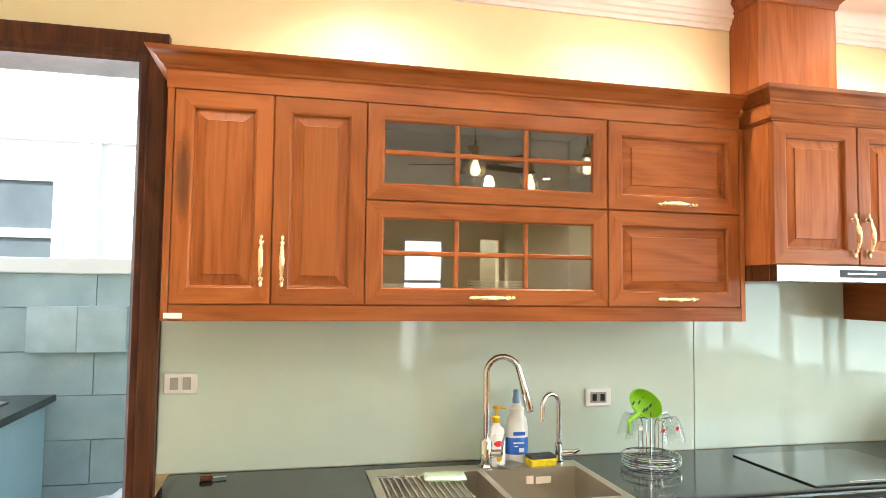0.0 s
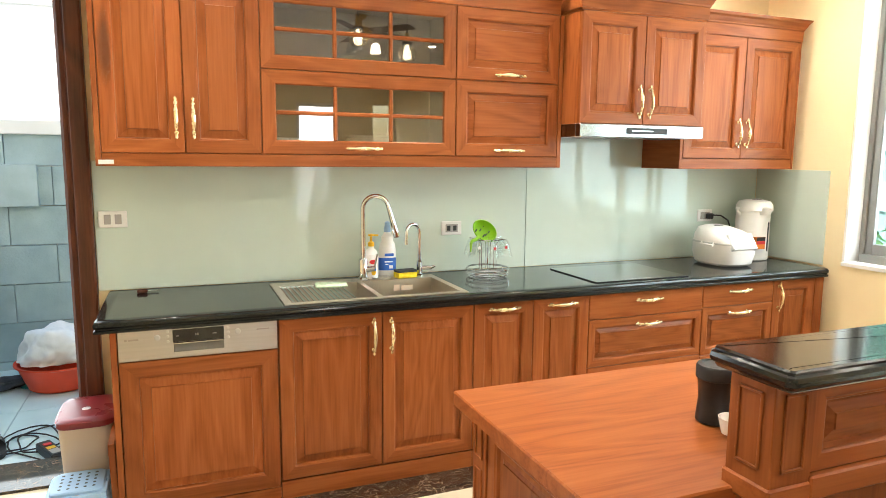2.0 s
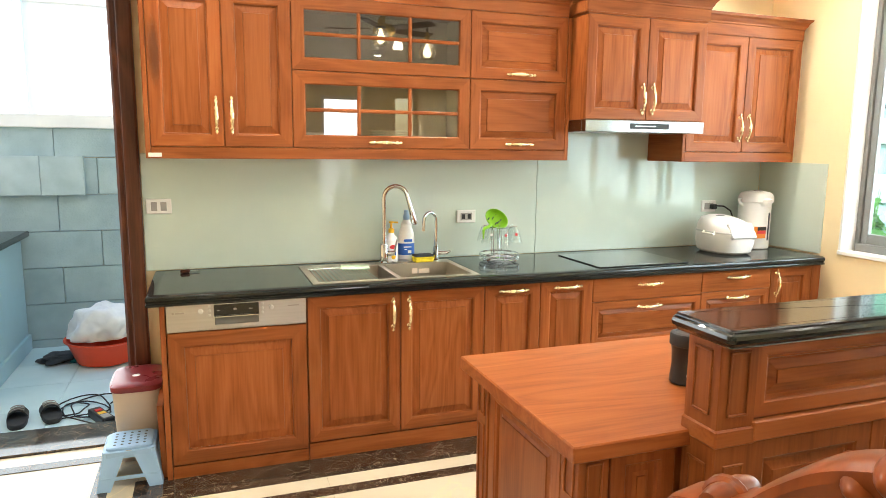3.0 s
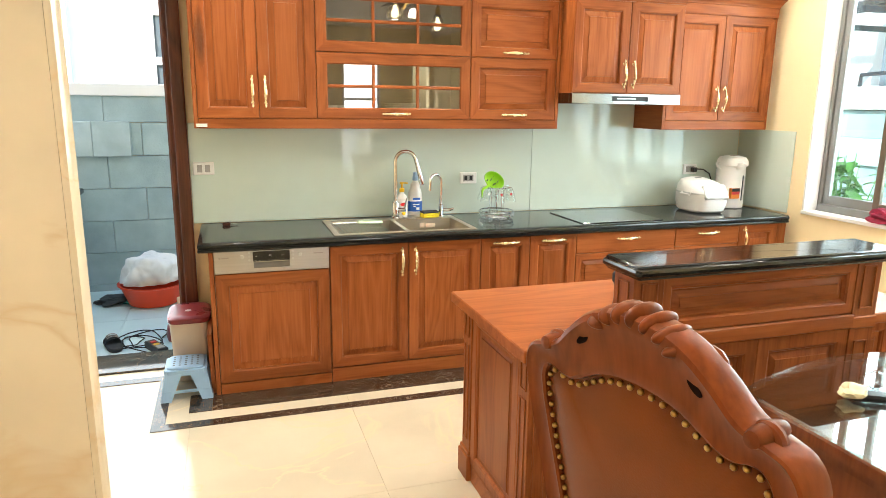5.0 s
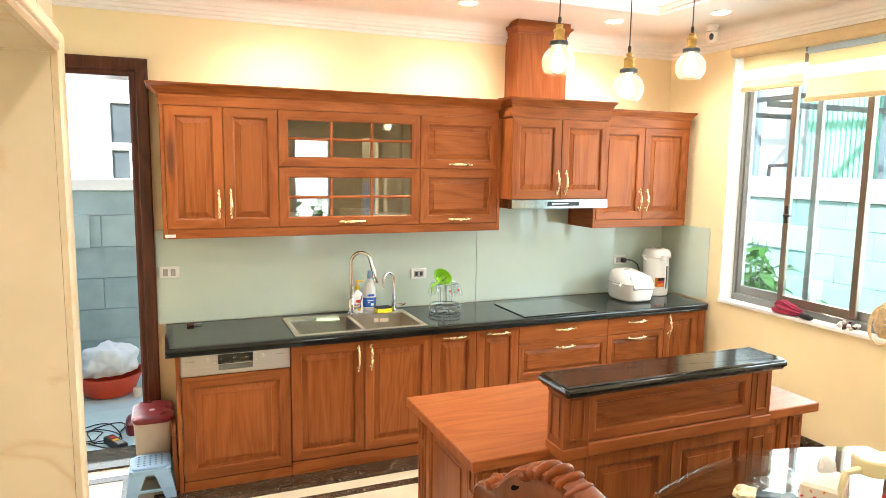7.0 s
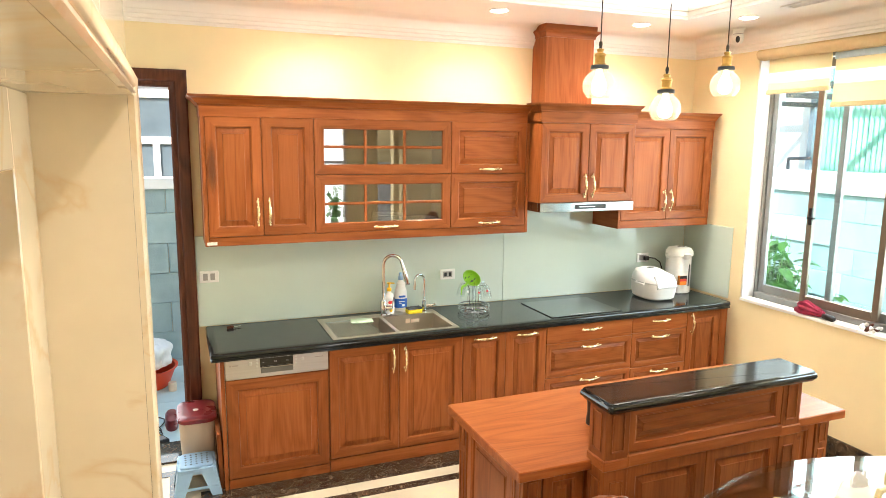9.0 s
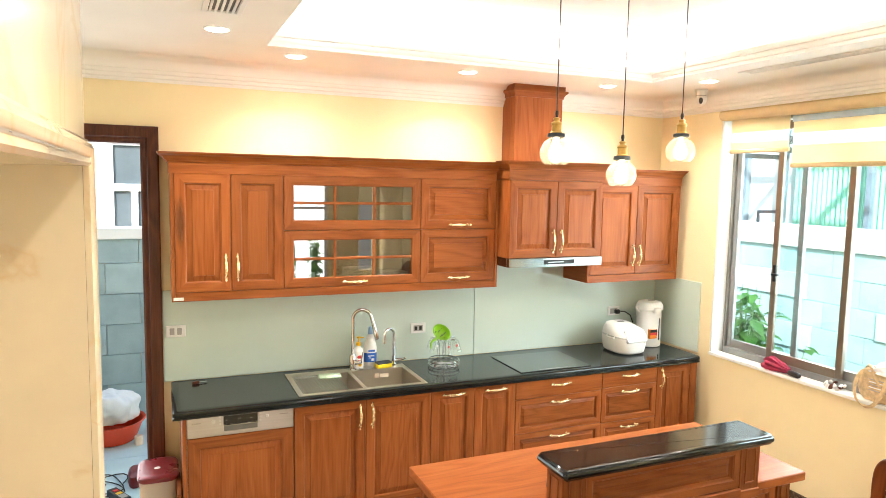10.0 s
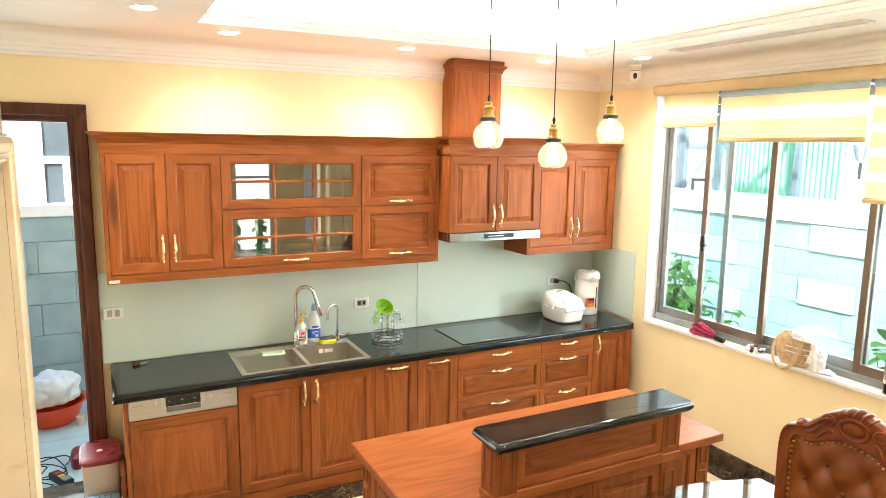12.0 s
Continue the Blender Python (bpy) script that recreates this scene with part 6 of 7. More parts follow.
# crockery behind the cabinet glass
for gx_, gz, nn in ((0.72, 1.494, 6), (0.95, 1.494, 3)):
    st = thing("plate_stack", "stack of white china plates behind the glass", "plates", (gx_, 2.39, gz), group="plates in the wall cabinet")
    for k in range(nn):
        part("plate", lathe(bmesh.new(), [(0.05, 0.001), (0.07, 0.004), (0.115, 0.014), (0.118, 0.017), (0.07, 0.008), (0.03, 0.006)], (gx_, 2.39, gz + k * 0.011), 28), CHINA, st)
for gx_ in (0.28, 0.36):
    solo("bowl", lathe(bmesh.new(), [(0.025, 1.494), (0.04, 1.50), (0.055, 1.53), (0.058, 1.55), (0.053, 1.55), (0.03, 1.51)], (gx_, 2.36, 0), 24), CHINA, "small white china bowl behind the glass", "bowl", group="bowls in the wall cabinet")
for gx_ in (0.30, 0.45):
    solo("bowl", lathe(bmesh.new(), [(0.03, 1.848), (0.05, 1.855), (0.065, 1.875), (0.067, 1.885), (0.06, 1.885), (0.03, 1.86)], (gx_, 2.38, 0), 24), CHINA, "small white china bowl behind the glass", "bowl", group="bowls in the wall cabinet")

# island top
VX, VY = 1.095, 0.470
ts = thing("vacuum_flask", "short black flask with a ribbed lid", "flask", (VX, VY, 0.80))
part("body", lathe(bmesh.new(), [(0.042, 0.802), (0.046, 0.806), (0.044, 0.83), (0.041, 0.86), (0.043, 0.90), (0.046, 0.915)], (VX, VY, 0), 30), BLACKP, ts)
part("lid", lathe(bmesh.new(), [(0.047, 0.9155), (0.050, 0.918), (0.050, 0.946), (0.047, 0.952), (0.036, 0.954), (0.034, 0.951), (0.01, 0.951)], (VX, VY, 0), 30), RUBBER, ts, "matt black lid")
solo("cup", lathe(bmesh.new(), [(0.016, 0.8015), (0.024, 0.806), (0.031, 0.835), (0.033, 0.846), (0.030, 0.846), (0.022, 0.81)], (1.070, 0.385, 0), 22), CHINA, "small white china cup on the island", "cup")

# bin and stool beside the dishwasher
bn = thing("waste_bin", "beige plastic bin with dark red lid", "bin", (-0.565, 2.32, 0))
bm = superell(bmesh.new(), [(0.088, 0.12, 0.004), (0.093, 0.125, 0.02), (0.108, 0.15, 0.355)], (-0.557, 2.325), 5)
part("body", bm, BINBODY, bn)
part("lid", superell(bmesh.new(), [(0.112, 0.156, 0.352), (0.116, 0.16, 0.358), (0.116, 0.16, 0.378), (0.106, 0.148, 0.388), (0.08, 0.12, 0.392)], (-0.557, 2.325), 5), REDLID, bn, "glossy dark red lid")
part("emblem", lathe(bmesh.new(), [(0.018, 0.392), (0.017, 0.3935), (0.01, 0.394)], (-0.562, 2.30, 0), 18), PLASTIC_W, bn, "white round mark")
solo("leaning_board", turned(mk((-0.012, 0.012, -0.16, 0.16, 0, 0.34), b=0.002), pose(-0.437, 2.15, 0.001, 0, -1.5, 0)), WOOD_V, "reddish wooden board beside the bin", "board")

stl = thing("plastic_stool", "low pale blue plastic stool with a perforated seat", "stool", (-0.58, 2.05, 0))
scx, scy = -0.575, 2.06
part("seat", superell(bmesh.new(), [(0.085, 0.085, 0.164), (0.096, 0.096, 0.166), (0.096, 0.096, 0.176), (0.090, 0.090, 0.181)], (scx, scy), 6), BLUEP, stl)
# dark discs on the closed seat paint the shade of its perforations
hole = finish(lathe(bmesh.new(), [(0.0065, 0), (0.006, 0.0012), (0.002, 0.0013)], n=8), "hole", DARKIRON)
for i in range(5):
    for j in range(5):
        piece("hole", hole, stl, (scx - 0.06 + i * 0.03, scy - 0.06 + j * 0.03, 0.1805))
for sx in (-1, 1):
    for sy in (-1, 1):
        bm = bmesh.new()
        a = [bm.verts.new(p) for p in ((scx + sx * 0.102, scy + sy * 0.102, 0.167), (scx + sx * 0.012, scy + sy * 0.104, 0.167), (scx + sx * 0.012, scy + sy * 0.09, 0.167), (scx + sx * 0.09, scy + sy * 0.012, 0.167), (scx + sx * 0.104, scy + sy * 0.012, 0.167))]
        b = [bm.verts.new(p) for p in ((scx + sx * 0.132, scy + sy * 0.132, 0.001), (scx + sx * 0.078, scy + sy * 0.133, 0.001), (scx + sx * 0.078, scy + sy * 0.118, 0.001), (scx + sx * 0.118, scy + sy * 0.078, 0.001), (scx + sx * 0.133, scy + sy * 0.078, 0.001))]
        bm.faces.new(a)
        bm.faces.new(b)
        for k in range(5):
            bm.faces.new((a[k], a[(k + 1) % 5], b[(k + 1) % 5], b[k]))
        bmesh.ops.recalc_face_normals(bm, faces=bm.faces)
        part("leg", bm, BLUEP, stl)
for s in (-1, 1):
    part("apron", mk((scx - 0.09, scx + 0.09, scy + s * 0.103 - 0.004, scy + s * 0.103 + 0.004, 0.135, 0.166), b=0.002), BLUEP, stl)
    part("apron", mk((scx + s * 0.103 - 0.004, scx + s * 0.103 + 0.004, scy - 0.09, scy + 0.09, 0.135, 0.166), b=0.002), BLUEP, stl)
    part("stretcher", mk((scx - 0.115, scx + 0.115, scy + s * 0.120 - 0.003, scy + s * 0.120 + 0.003, 0.045, 0.062), b=0.002), BLUEP, stl)


# ---- things on the window sill ----
SZ = 0.8905
um = thing("folded_umbrella", "folded crimson umbrella lying on the sill", "umbrella", (3.43, 1.28, SZ))
bm = lathe(bmesh.new(), [(0.004, -0.13), (0.030, -0.125), (0.046, -0.10), (0.050, -0.07), (0.046, -0.03), (0.038, 0.01), (0.026, 0.05), (0.018, 0.09)], (0, 0, 0), 60, "y")
for v in bm.verts:
    a = math.atan2(v.co.z, v.co.x)
    s = 1 + 0.20 * math.sin(a * 8 + v.co.y * 16) + 0.10 * math.sin(a * 3 + v.co.y * 40)
    v.co.y += 0.018 * math.sin(a * 5) * (v.co.y < -0.08)
    v.co.x *= s
    v.co.z = max(-0.031, v.co.z * s)
turned(bm, pose(3.425, 1.285, SZ + 0.033, 0, 0, 171))
part("canopy", bm, UMB, um, "bunched crimson cloth")
part("handle", turned(lathe(bmesh.new(), [(0.012, 0.08), (0.019, 0.10), (0.020, 0.17), (0.012, 0.185)], (0, 0, 0), 14, "y"), pose(3.425, 1.285, SZ + 0.021, 0, 0, 171)), BLACKP, um, "black grip")

rng = random.Random(4)
sh = thing("shell_ornament", "cluster of pale shells and dark beads", "ornament", (3.44, 0.89, SZ))
for k in range(14):
    bm = bmesh.new()
    bmesh.ops.create_icosphere(bm, subdivisions=2, radius=1)
    turned(bm, pose(3.435 + rng.uniform(-0.04, 0.04), 0.89 + rng.uniform(-0.07, 0.07), SZ + 0.012 + rng.uniform(0, 0.02), rng.uniform(0, 180), rng.uniform(0, 60), rng.uniform(0, 180)) @ Matrix.Diagonal((0.024, 0.013, 0.010, 1)))
    part("shell", bm, CHINA if k % 3 else FRAME_V, sh)

bg = thing("straw_bag", "woven straw tote with cloth handles and white scarf", "bag", (3.44, 0.56, SZ))
BY = 0.585
bm = bmesh.new()
rows = []
prof = curve([(0.105, 0.045, 0.002), (0.130, 0.060, 0.03), (0.140, 0.066, 0.08), (0.135, 0.060, 0.13), (0.115, 0.042, 0.175), (0.095, 0.024, 0.205)], 3)
for j, (w, dpt, z) in enumerate(prof):
    rows.append([bm.verts.new((3.440 + 0.75 * dpt * math.sin(2 * math.pi * k / 40) * (1 + 0.10 * math.sin(k * 1.1 + j * 0.5)), BY + w * math.cos(2 * math.pi * k / 40), SZ + z + 0.010 * math.sin(k * 0.8) * z / 0.2)) for k in range(40)])
for a, b in zip(rows, rows[1:]):
    for k in range(40):
        bm.faces.new((a[k], a[(k + 1) % 40], b[(k + 1) % 40], b[k]))
bm.faces.new(rows[0])
part("body", bm, STRAW, bg, "woven straw body")
for j in range(5):
    z = 0.075 + j * 0.016
    part("stripe", tube(bmesh.new(), [(3.440 + 0.052 * math.sin(2 * math.pi * k / 40), BY + 0.142 * math.cos(2 * math.pi * k / 40), SZ + z) for k in range(21, 33)], 0.0035, 6), CLOTHW if j % 2 else PLASTIC_GREY, bg, "woven stripe")


def strap(line):
    """Flat cloth band along a line."""
    bm = bmesh.new()
    prev = None
    for j, p in enumerate(curve(line, 5)):
        p = Vector(p)
        row = [bm.verts.new(p + Vector(d)) for d in ((-0.002, -0.011, -0.004), (-0.002, 0.011, 0.004), (0.002, 0.011, 0.004), (0.002, -0.011, -0.004))]
        if prev:
            for q in range(4):
                bm.faces.new((prev[q], prev[(q + 1) % 4], row[(q + 1) % 4], row[q]))
        prev = row
    return bm


part("strap", strap([(3.415, BY + 0.05, SZ + 0.195), (3.392, BY + 0.09, SZ + 0.175), (3.386, BY + 0.125, SZ + 0.10), (3.378, BY + 0.115, SZ + 0.01), (3.374, BY + 0.06, SZ - 0.035), (3.374, BY + 0.00, SZ - 0.010), (3.376, BY - 0.045, SZ + 0.07), (3.384, BY - 0.06, SZ + 0.14), (3.410, BY - 0.065, SZ + 0.185)]), STRAW, bg, "looped handle")
part("strap", strap([(3.42, BY + 0.03, SZ + 0.205), (3.402, BY + 0.05, SZ + 0.215), (3.388, BY + 0.01, SZ + 0.16), (3.386, BY - 0.03, SZ + 0.10), (3.390, BY - 0.07, SZ + 0.09), (3.404, BY - 0.085, SZ + 0.15)]), STRAW, bg, "looped handle")


def blob(c, r, seed, amp=0.3, sub=4, flat=0.0):
    bm = bmesh.new()
    bmesh.ops.create_icosphere(bm, subdivisions=sub, radius=1)
    for v in bm.verts:
        n_ = noise.fractal(v.co * 1.3 + Vector((seed, seed * 2, 0)), 1.1, 2.0, 3)
        v.co *= 1 + amp * n_
        v.co = Vector((v.co.x * r[0], v.co.y * r[1], v.co.z * r[2]))
        v.co.z = max(v.co.z, -flat * r[2])
        v.co += Vector(c)
    return bm
part("scarf", blob((3.440, 0.545, SZ + 0.175), (0.042, 0.105, 0.055), 3.1, 0.55, 5), CLOTHW, bg, "crumpled white scarf")
part("scarf", blob((3.440, 0.455, SZ + 0.075), (0.045, 0.060, 0.095), 4.7, 0.5, 5, 0.78), CLOTHW, bg, "crumpled white scarf")
solo("white_cloth", blob((3.44, 0.385, SZ + 0.012), (0.045, 0.05, 0.012), 8.3, 0.45, 4, 0.9), CLOTHW, "crumpled white cloth on the sill", "cloth")

def bottle(y, x, prof, mat, lbl, label, top):
    b = thing("wine_bottle", label, "bottle", (x, y, SZ), group="bottles on the sill")
    part("body", lathe(bmesh.new(), prof, (x, y, SZ), 24), mat, b)
    part("label", lathe(bmesh.new(), lbl[0], (x, y, SZ), 24), lbl[1], b, lbl[2])
    part("stopper", lathe(bmesh.new(), top[0], (x, y, SZ), 16), top[1], b)
    return b
bottle(0.007, 3.446, [(0.034, 0), (0.038, 0.004), (0.0385, 0.20), (0.034, 0.225), (0.018, 0.25), (0.0145, 0.265), (0.0145, 0.315), (0.016, 0.32)], WINEG, ([(0.0387, 0.085), (0.0391, 0.088), (0.0391, 0.155), (0.0387, 0.158)], PAPERD, "grey-brown printed label"), "dark green wine bottle with brown label and cork", ([(0.012, 0.32), (0.012, 0.35), (0.004, 0.352)], CORK))
bb = bpy.data.objects["wine_bottle"]
part("band", lathe(bmesh.new(), [(0.0387, 0.062), (0.0391, 0.064), (0.0391, 0.082), (0.0387, 0.084)], (3.446, 0.007, SZ), 24), PAPER, bb, "pale lower label")
part("capsule", lathe(bmesh.new(), [(0.0152, 0.268), (0.0158, 0.27), (0.0165, 0.318), (0.015, 0.321)], (3.446, 0.007, SZ), 18), BLACKP, bb, "black foil sleeve")
b2_ = bottle(-0.079, 3.446, [(0.034, 0), (0.040, 0.005), (0.040, 0.085), (0.0395, 0.09)], AMBER, ([(0.0402, 0.045), (0.0406, 0.048), (0.0406, 0.108), (0.0402, 0.111)], REDLBLD, "dark red printed label"), "clear liquor bottle with amber rest and black cap", ([(0.017, 0.235), (0.018, 0.24), (0.018, 0.285), (0.006, 0.288)], BLACKP))
part("upper_glass", lathe(bmesh.new(), [(0.0398, 0.091), (0.040, 0.13), (0.034, 0.16), (0.020, 0.19), (0.015, 0.205), (0.015, 0.24)], (3.446, -0.079, SZ), 24), BOTTLEG, b2_, "clear empty shoulder")
solo("flower_wrap", blob((3.44, -0.185, SZ + 0.03), (0.05, 0.06, 0.035), 5.2, 0.5, 3, 0.8), TISSUE, "crumpled white wrapping on the sill", "wrapping")
solo("tray", mk((3.40, 3.48, -0.52, -0.27, SZ, SZ + 0.02), b=0.004), BLACKP, "flat black tray on the sill", "tray")


# ---- things on the dining table ----
TZ = 0.7665
pt = thing("water_pitcher", "clear water pitcher with cream lid and handle", "pitcher", (1.55, -0.73, TZ))
px, py = 1.525, -0.605
def shell(bm, prof, c, n=28):
    rows = [[bm.verts.new((c[0] + r * math.cos(2 * math.pi * k / n), c[1] + r * math.sin(2 * math.pi * k / n), c[2] + z)) for k in range(n)] for r, z in prof]
    for a, b in zip(rows, rows[1:]):
        for k in range(n):
            bm.faces.new((a[k], a[(k + 1) % n], b[(k + 1) % n], b[k]))
    return bm
part("jar", shell(bmesh.new(), [(0.001, 0.001), (0.055, 0.002), (0.058, 0.01), (0.056, 0.20), (0.052, 0.215)], (px, py, TZ)), CLEAR, pt, "clear jar")
part("water", lathe(bmesh.new(), [(0.052, 0.006), (0.053, 0.11), (0.05, 0.111)], (px, py, TZ), 24), glass("water", (0.97, 0.99, 1.0), thin=True), pt, "water half-way up")
part("mark", turned(mk((-0.006, 0.006, -0.0012, 0.0012, -0.018, 0.018), b=0.001), pose(px - 0.02, py - 0.055, TZ + 0.13, 0, 0, -20)), REDLBL, pt, "red printed mark")
part("lid", lathe(bmesh.new(), [(0.053, 0.19), (0.057, 0.195), (0.058, 0.225), (0.056, 0.235), (0.050, 0.24), (0.01, 0.242)], (px, py, TZ), 28), CREAMP, pt, "cream lid")
part("spout", mk((px + 0.03, px + 0.085, py - 0.02, py + 0.02, TZ + 0.21, TZ + 0.236), b=0.006), CREAMP, pt)
part("handle", tube(bmesh.new(), [(px - 0.055, py, TZ + 0.205), (px - 0.10, py + 0.01, TZ + 0.20), (px - 0.115, py + 0.012, TZ + 0.15), (px - 0.105, py + 0.01, TZ + 0.08)], [0.012, 0.011, 0.009, 0.008], 10), CREAMP, pt, "cream handle")

tx_ = thing("tissue_box", "flowered tissue box with a pulled tissue", "tissue box", (1.50, -0.46, TZ))
mb = pose(1.55, -0.44, TZ, 0, 0, 28)
part("box", turned(mk((-0.085, 0.085, -0.062, 0.062, 0.001, 0.09), b=0.010), mb), PAPER, tx_, "cream flowered carton")
for k in range(9):
    part("flower", turned(mk((-0.005, 0.005, -0.0005, 0.0005, -0.003, 0.003)), mb @ pose(-0.05 + 0.0125 * k, -0.0623, 0.02 + 0.06 * ((k * 37) % 10) / 10, 0, 40 * k, 0)), REDLBL, tx_)
    part("flower", turned(mk((-0.0005, 0.0005, -0.005, 0.005, -0.003, 0.003)), mb @ pose(-0.0853, -0.05 + 0.0125 * k, 0.02 + 0.06 * ((k * 43) % 10) / 10, 40 * k, 0, 0)), REDLBL if k % 3 else ORANGEL, tx_)
part("tissue", blob((1.55, -0.44, TZ + 0.115), (0.035, 0.02, 0.05), 2.2, 0.5, 3), TISSUE, tx_, "pulled white tissue")
solo("remote_control", turned(mk((-0.025, 0.025, -0.09, 0.09, 0, 0.02), b=0.006), pose(1.40, -0.36, TZ, 0, 0, 60)), BLACKP, "black remote control on the glass", "remote control")
solo("plastic_bag", blob((1.46, -0.33, TZ + 0.035), (0.09, 0.07, 0.04), 6.6, 0.6, 4, 0.8), CLEAR, "crumpled clear plastic bag", "bag")
solo("flower_bunch", blob((1.33, -0.32, TZ + 0.02), (0.04, 0.03, 0.02), 1.7, 0.5, 3, 0.8), CREAMP, "small heap of pale dried flowers", "flowers")


# ---- yard beyond the door ----
GZ = -0.06
gr = solo("ground", mk((-60, 60, -60, 2.755, -0.60, -0.13), (-60, 60, 2.755, 60, -0.60, GZ - 0.01)), SOIL, "bare grey-brown earth round the house", "ground", kind="structure")
yd = thing("yard_floor", "pale blue-grey tiled yard floor", "floor", (-1.3, 3.6, GZ), kind="structure")
for i in range(5):
    for j in range(4):
        part("tile", mk((-2.9 + i * 0.6 + 0.002, -2.3 + i * 0.6 - 0.002, 2.765 + j * 0.46 + 0.002, 3.225 + j * 0.46 - 0.002, GZ - 0.009, GZ)), YARD, yd)
gw = thing("wall_yard", "grey stone block wall with proud pale slabs", "wall", (-1.0, 4.65, GZ), kind="structure")
part("core", mk((-3.2, 3.4, 4.63, 4.80, GZ - 0.05, 1.60)), GROUT, gw)
part("coping", mk((-3.2, 3.4, 4.58, 4.85, 1.60, 1.70), b=0.006), RENDER, gw, "white rendered coping")
random.seed(3)
for r in range(7):
    z = GZ + r * 0.2765 - 0.215
    x = -3.1 + (0.28 if r % 2 else 0.0) + 0.17
    while x < 0.4:
        pale = False
        dpt = random.uniform(0.0, 0.006)
        part("block", mk((x + 0.002, x + 0.556, 4.60 - dpt, 4.632, z + 0.002, z + 0.2745), b=0.003), BLOCKL if pale else BLOCK, gw)
        x += 0.558
for x in (-1.64, -1.35):
    part("slab", mk((x, x + 0.287, 4.555, 4.60, 1.105, 1.395), b=0.003), BLOCKL, gw, "proud pale slab")
# house over the wall
nh = thing("neighbour_house", "white rendered neighbouring house with framed windows", "house", (-1.5, 7.2, GZ))
part("wall", mk((-6.0, 3.0, 7.2, 7.6, GZ, 7.0)), RENDER, nh)
part("string_course", mk((-6.0, 3.0, 7.15, 7.199, 2.95, 3.1), b=0.01), RENDER, nh)
part("downpipe", tube(bmesh.new(), [(-1.95, 7.14, 0.5), (-1.95, 7.14, 6.5)], 0.035, 10), material("pale_pipe", (0.55, 0.75, 0.76), 0.4), nh, "pale drain pipe")
for wx in (-1.12, -3.35):
    w = part("window", mk((wx, wx + 1.1, 7.15, 7.199, 1.40, 1.48), (wx, wx + 0.09, 7.15, 7.199, 1.48, 2.62), (wx + 1.01, wx + 1.1, 7.15, 7.199, 1.48, 2.62), (wx + 0.09, wx + 1.01, 7.15, 7.199, 2.54, 2.62), (wx + 0.09, wx + 1.01, 7.15, 7.199, 1.98, 2.07), (wx + 0.28, wx + 0.36, 7.15, 7.199, 1.48, 1.98), b=0.004), WHITE, nh, "white window frame")
    for q in ((wx + 0.09, wx + 1.01, 2.07, 2.54), (wx + 0.09, wx + 0.28, 1.48, 1.98), (wx + 0.36, wx + 1.01, 1.48, 1.98)):
        part("pane", mk((q[0], q[1], 7.185, 7.198, q[2], q[3])), SHADEWIN, w)

oc = thing("outdoor_cabinet", "pale blue outdoor washing counter with dark stone top", "cabinet", (-1.8, 3.9, GZ))
part("body", mk((-2.15, -1.515, 3.2, 4.58, GZ + 0.001, 0.80), b=0.003), PALEBLUE, oc)
part("kickboard", mk((-2.15, -1.495, 3.2, 4.58, GZ + 0.001, GZ + 0.12), b=0.003), PALEBLUE, oc)
part("top", mk((-2.18, -1.455, 3.15, 4.58, 0.80, 0.845), b=0.008), GRANITE, oc, "dark stone top")
part("sink", mk((-2.05, -1.62, 3.5, 4.3, 0.8455, 0.853), b=0.003), STEEL, oc)

bs = thing("wash_basin", "orange-red plastic basin on the yard floor", "basin", (-0.93, 4.12, GZ))
part("bowl", lathe(bmesh.new(), [(0.17, 0.002), (0.19, 0.012), (0.25, 0.165), (0.268, 0.172), (0.268, 0.182), (0.245, 0.176), (0.20, 0.05), (0.05, 0.03)], (-0.93, 4.12, GZ), 36), REDP, bs)
bm = blob((-0.93, 4.12, GZ + 0.23), (0.22, 0.21, 0.20), 1.3, 0.34, 5, 0.2)
solo("laundry_bag", bm, CLOTHW, "white plastic bags and cloth heaped in the basin", "laundry")
solo("rag", blob((-1.26, 4.2, GZ + 0.02), (0.12, 0.10, 0.03), 4.4, 0.6, 4, 0.5), CLOTHD, "dark crumpled rag on the yard floor", "rag")
solo("tin_can", lathe(bmesh.new(), [(0.030, 0.001), (0.033, 0.004), (0.033, 0.074), (0.030, 0.078), (0.026, 0.076), (0.01, 0.076)], (-0.715, 3.94, GZ), 20), PAPER, "small pale printed tin standing on the yard floor", "tin")
solo("teal_rag", blob((-1.10, 4.16, GZ + 0.012), (0.06, 0.09, 0.02), 9.4, 0.6, 3, 0.5), TEALC, "teal crumpled rag on the yard floor", "rag")


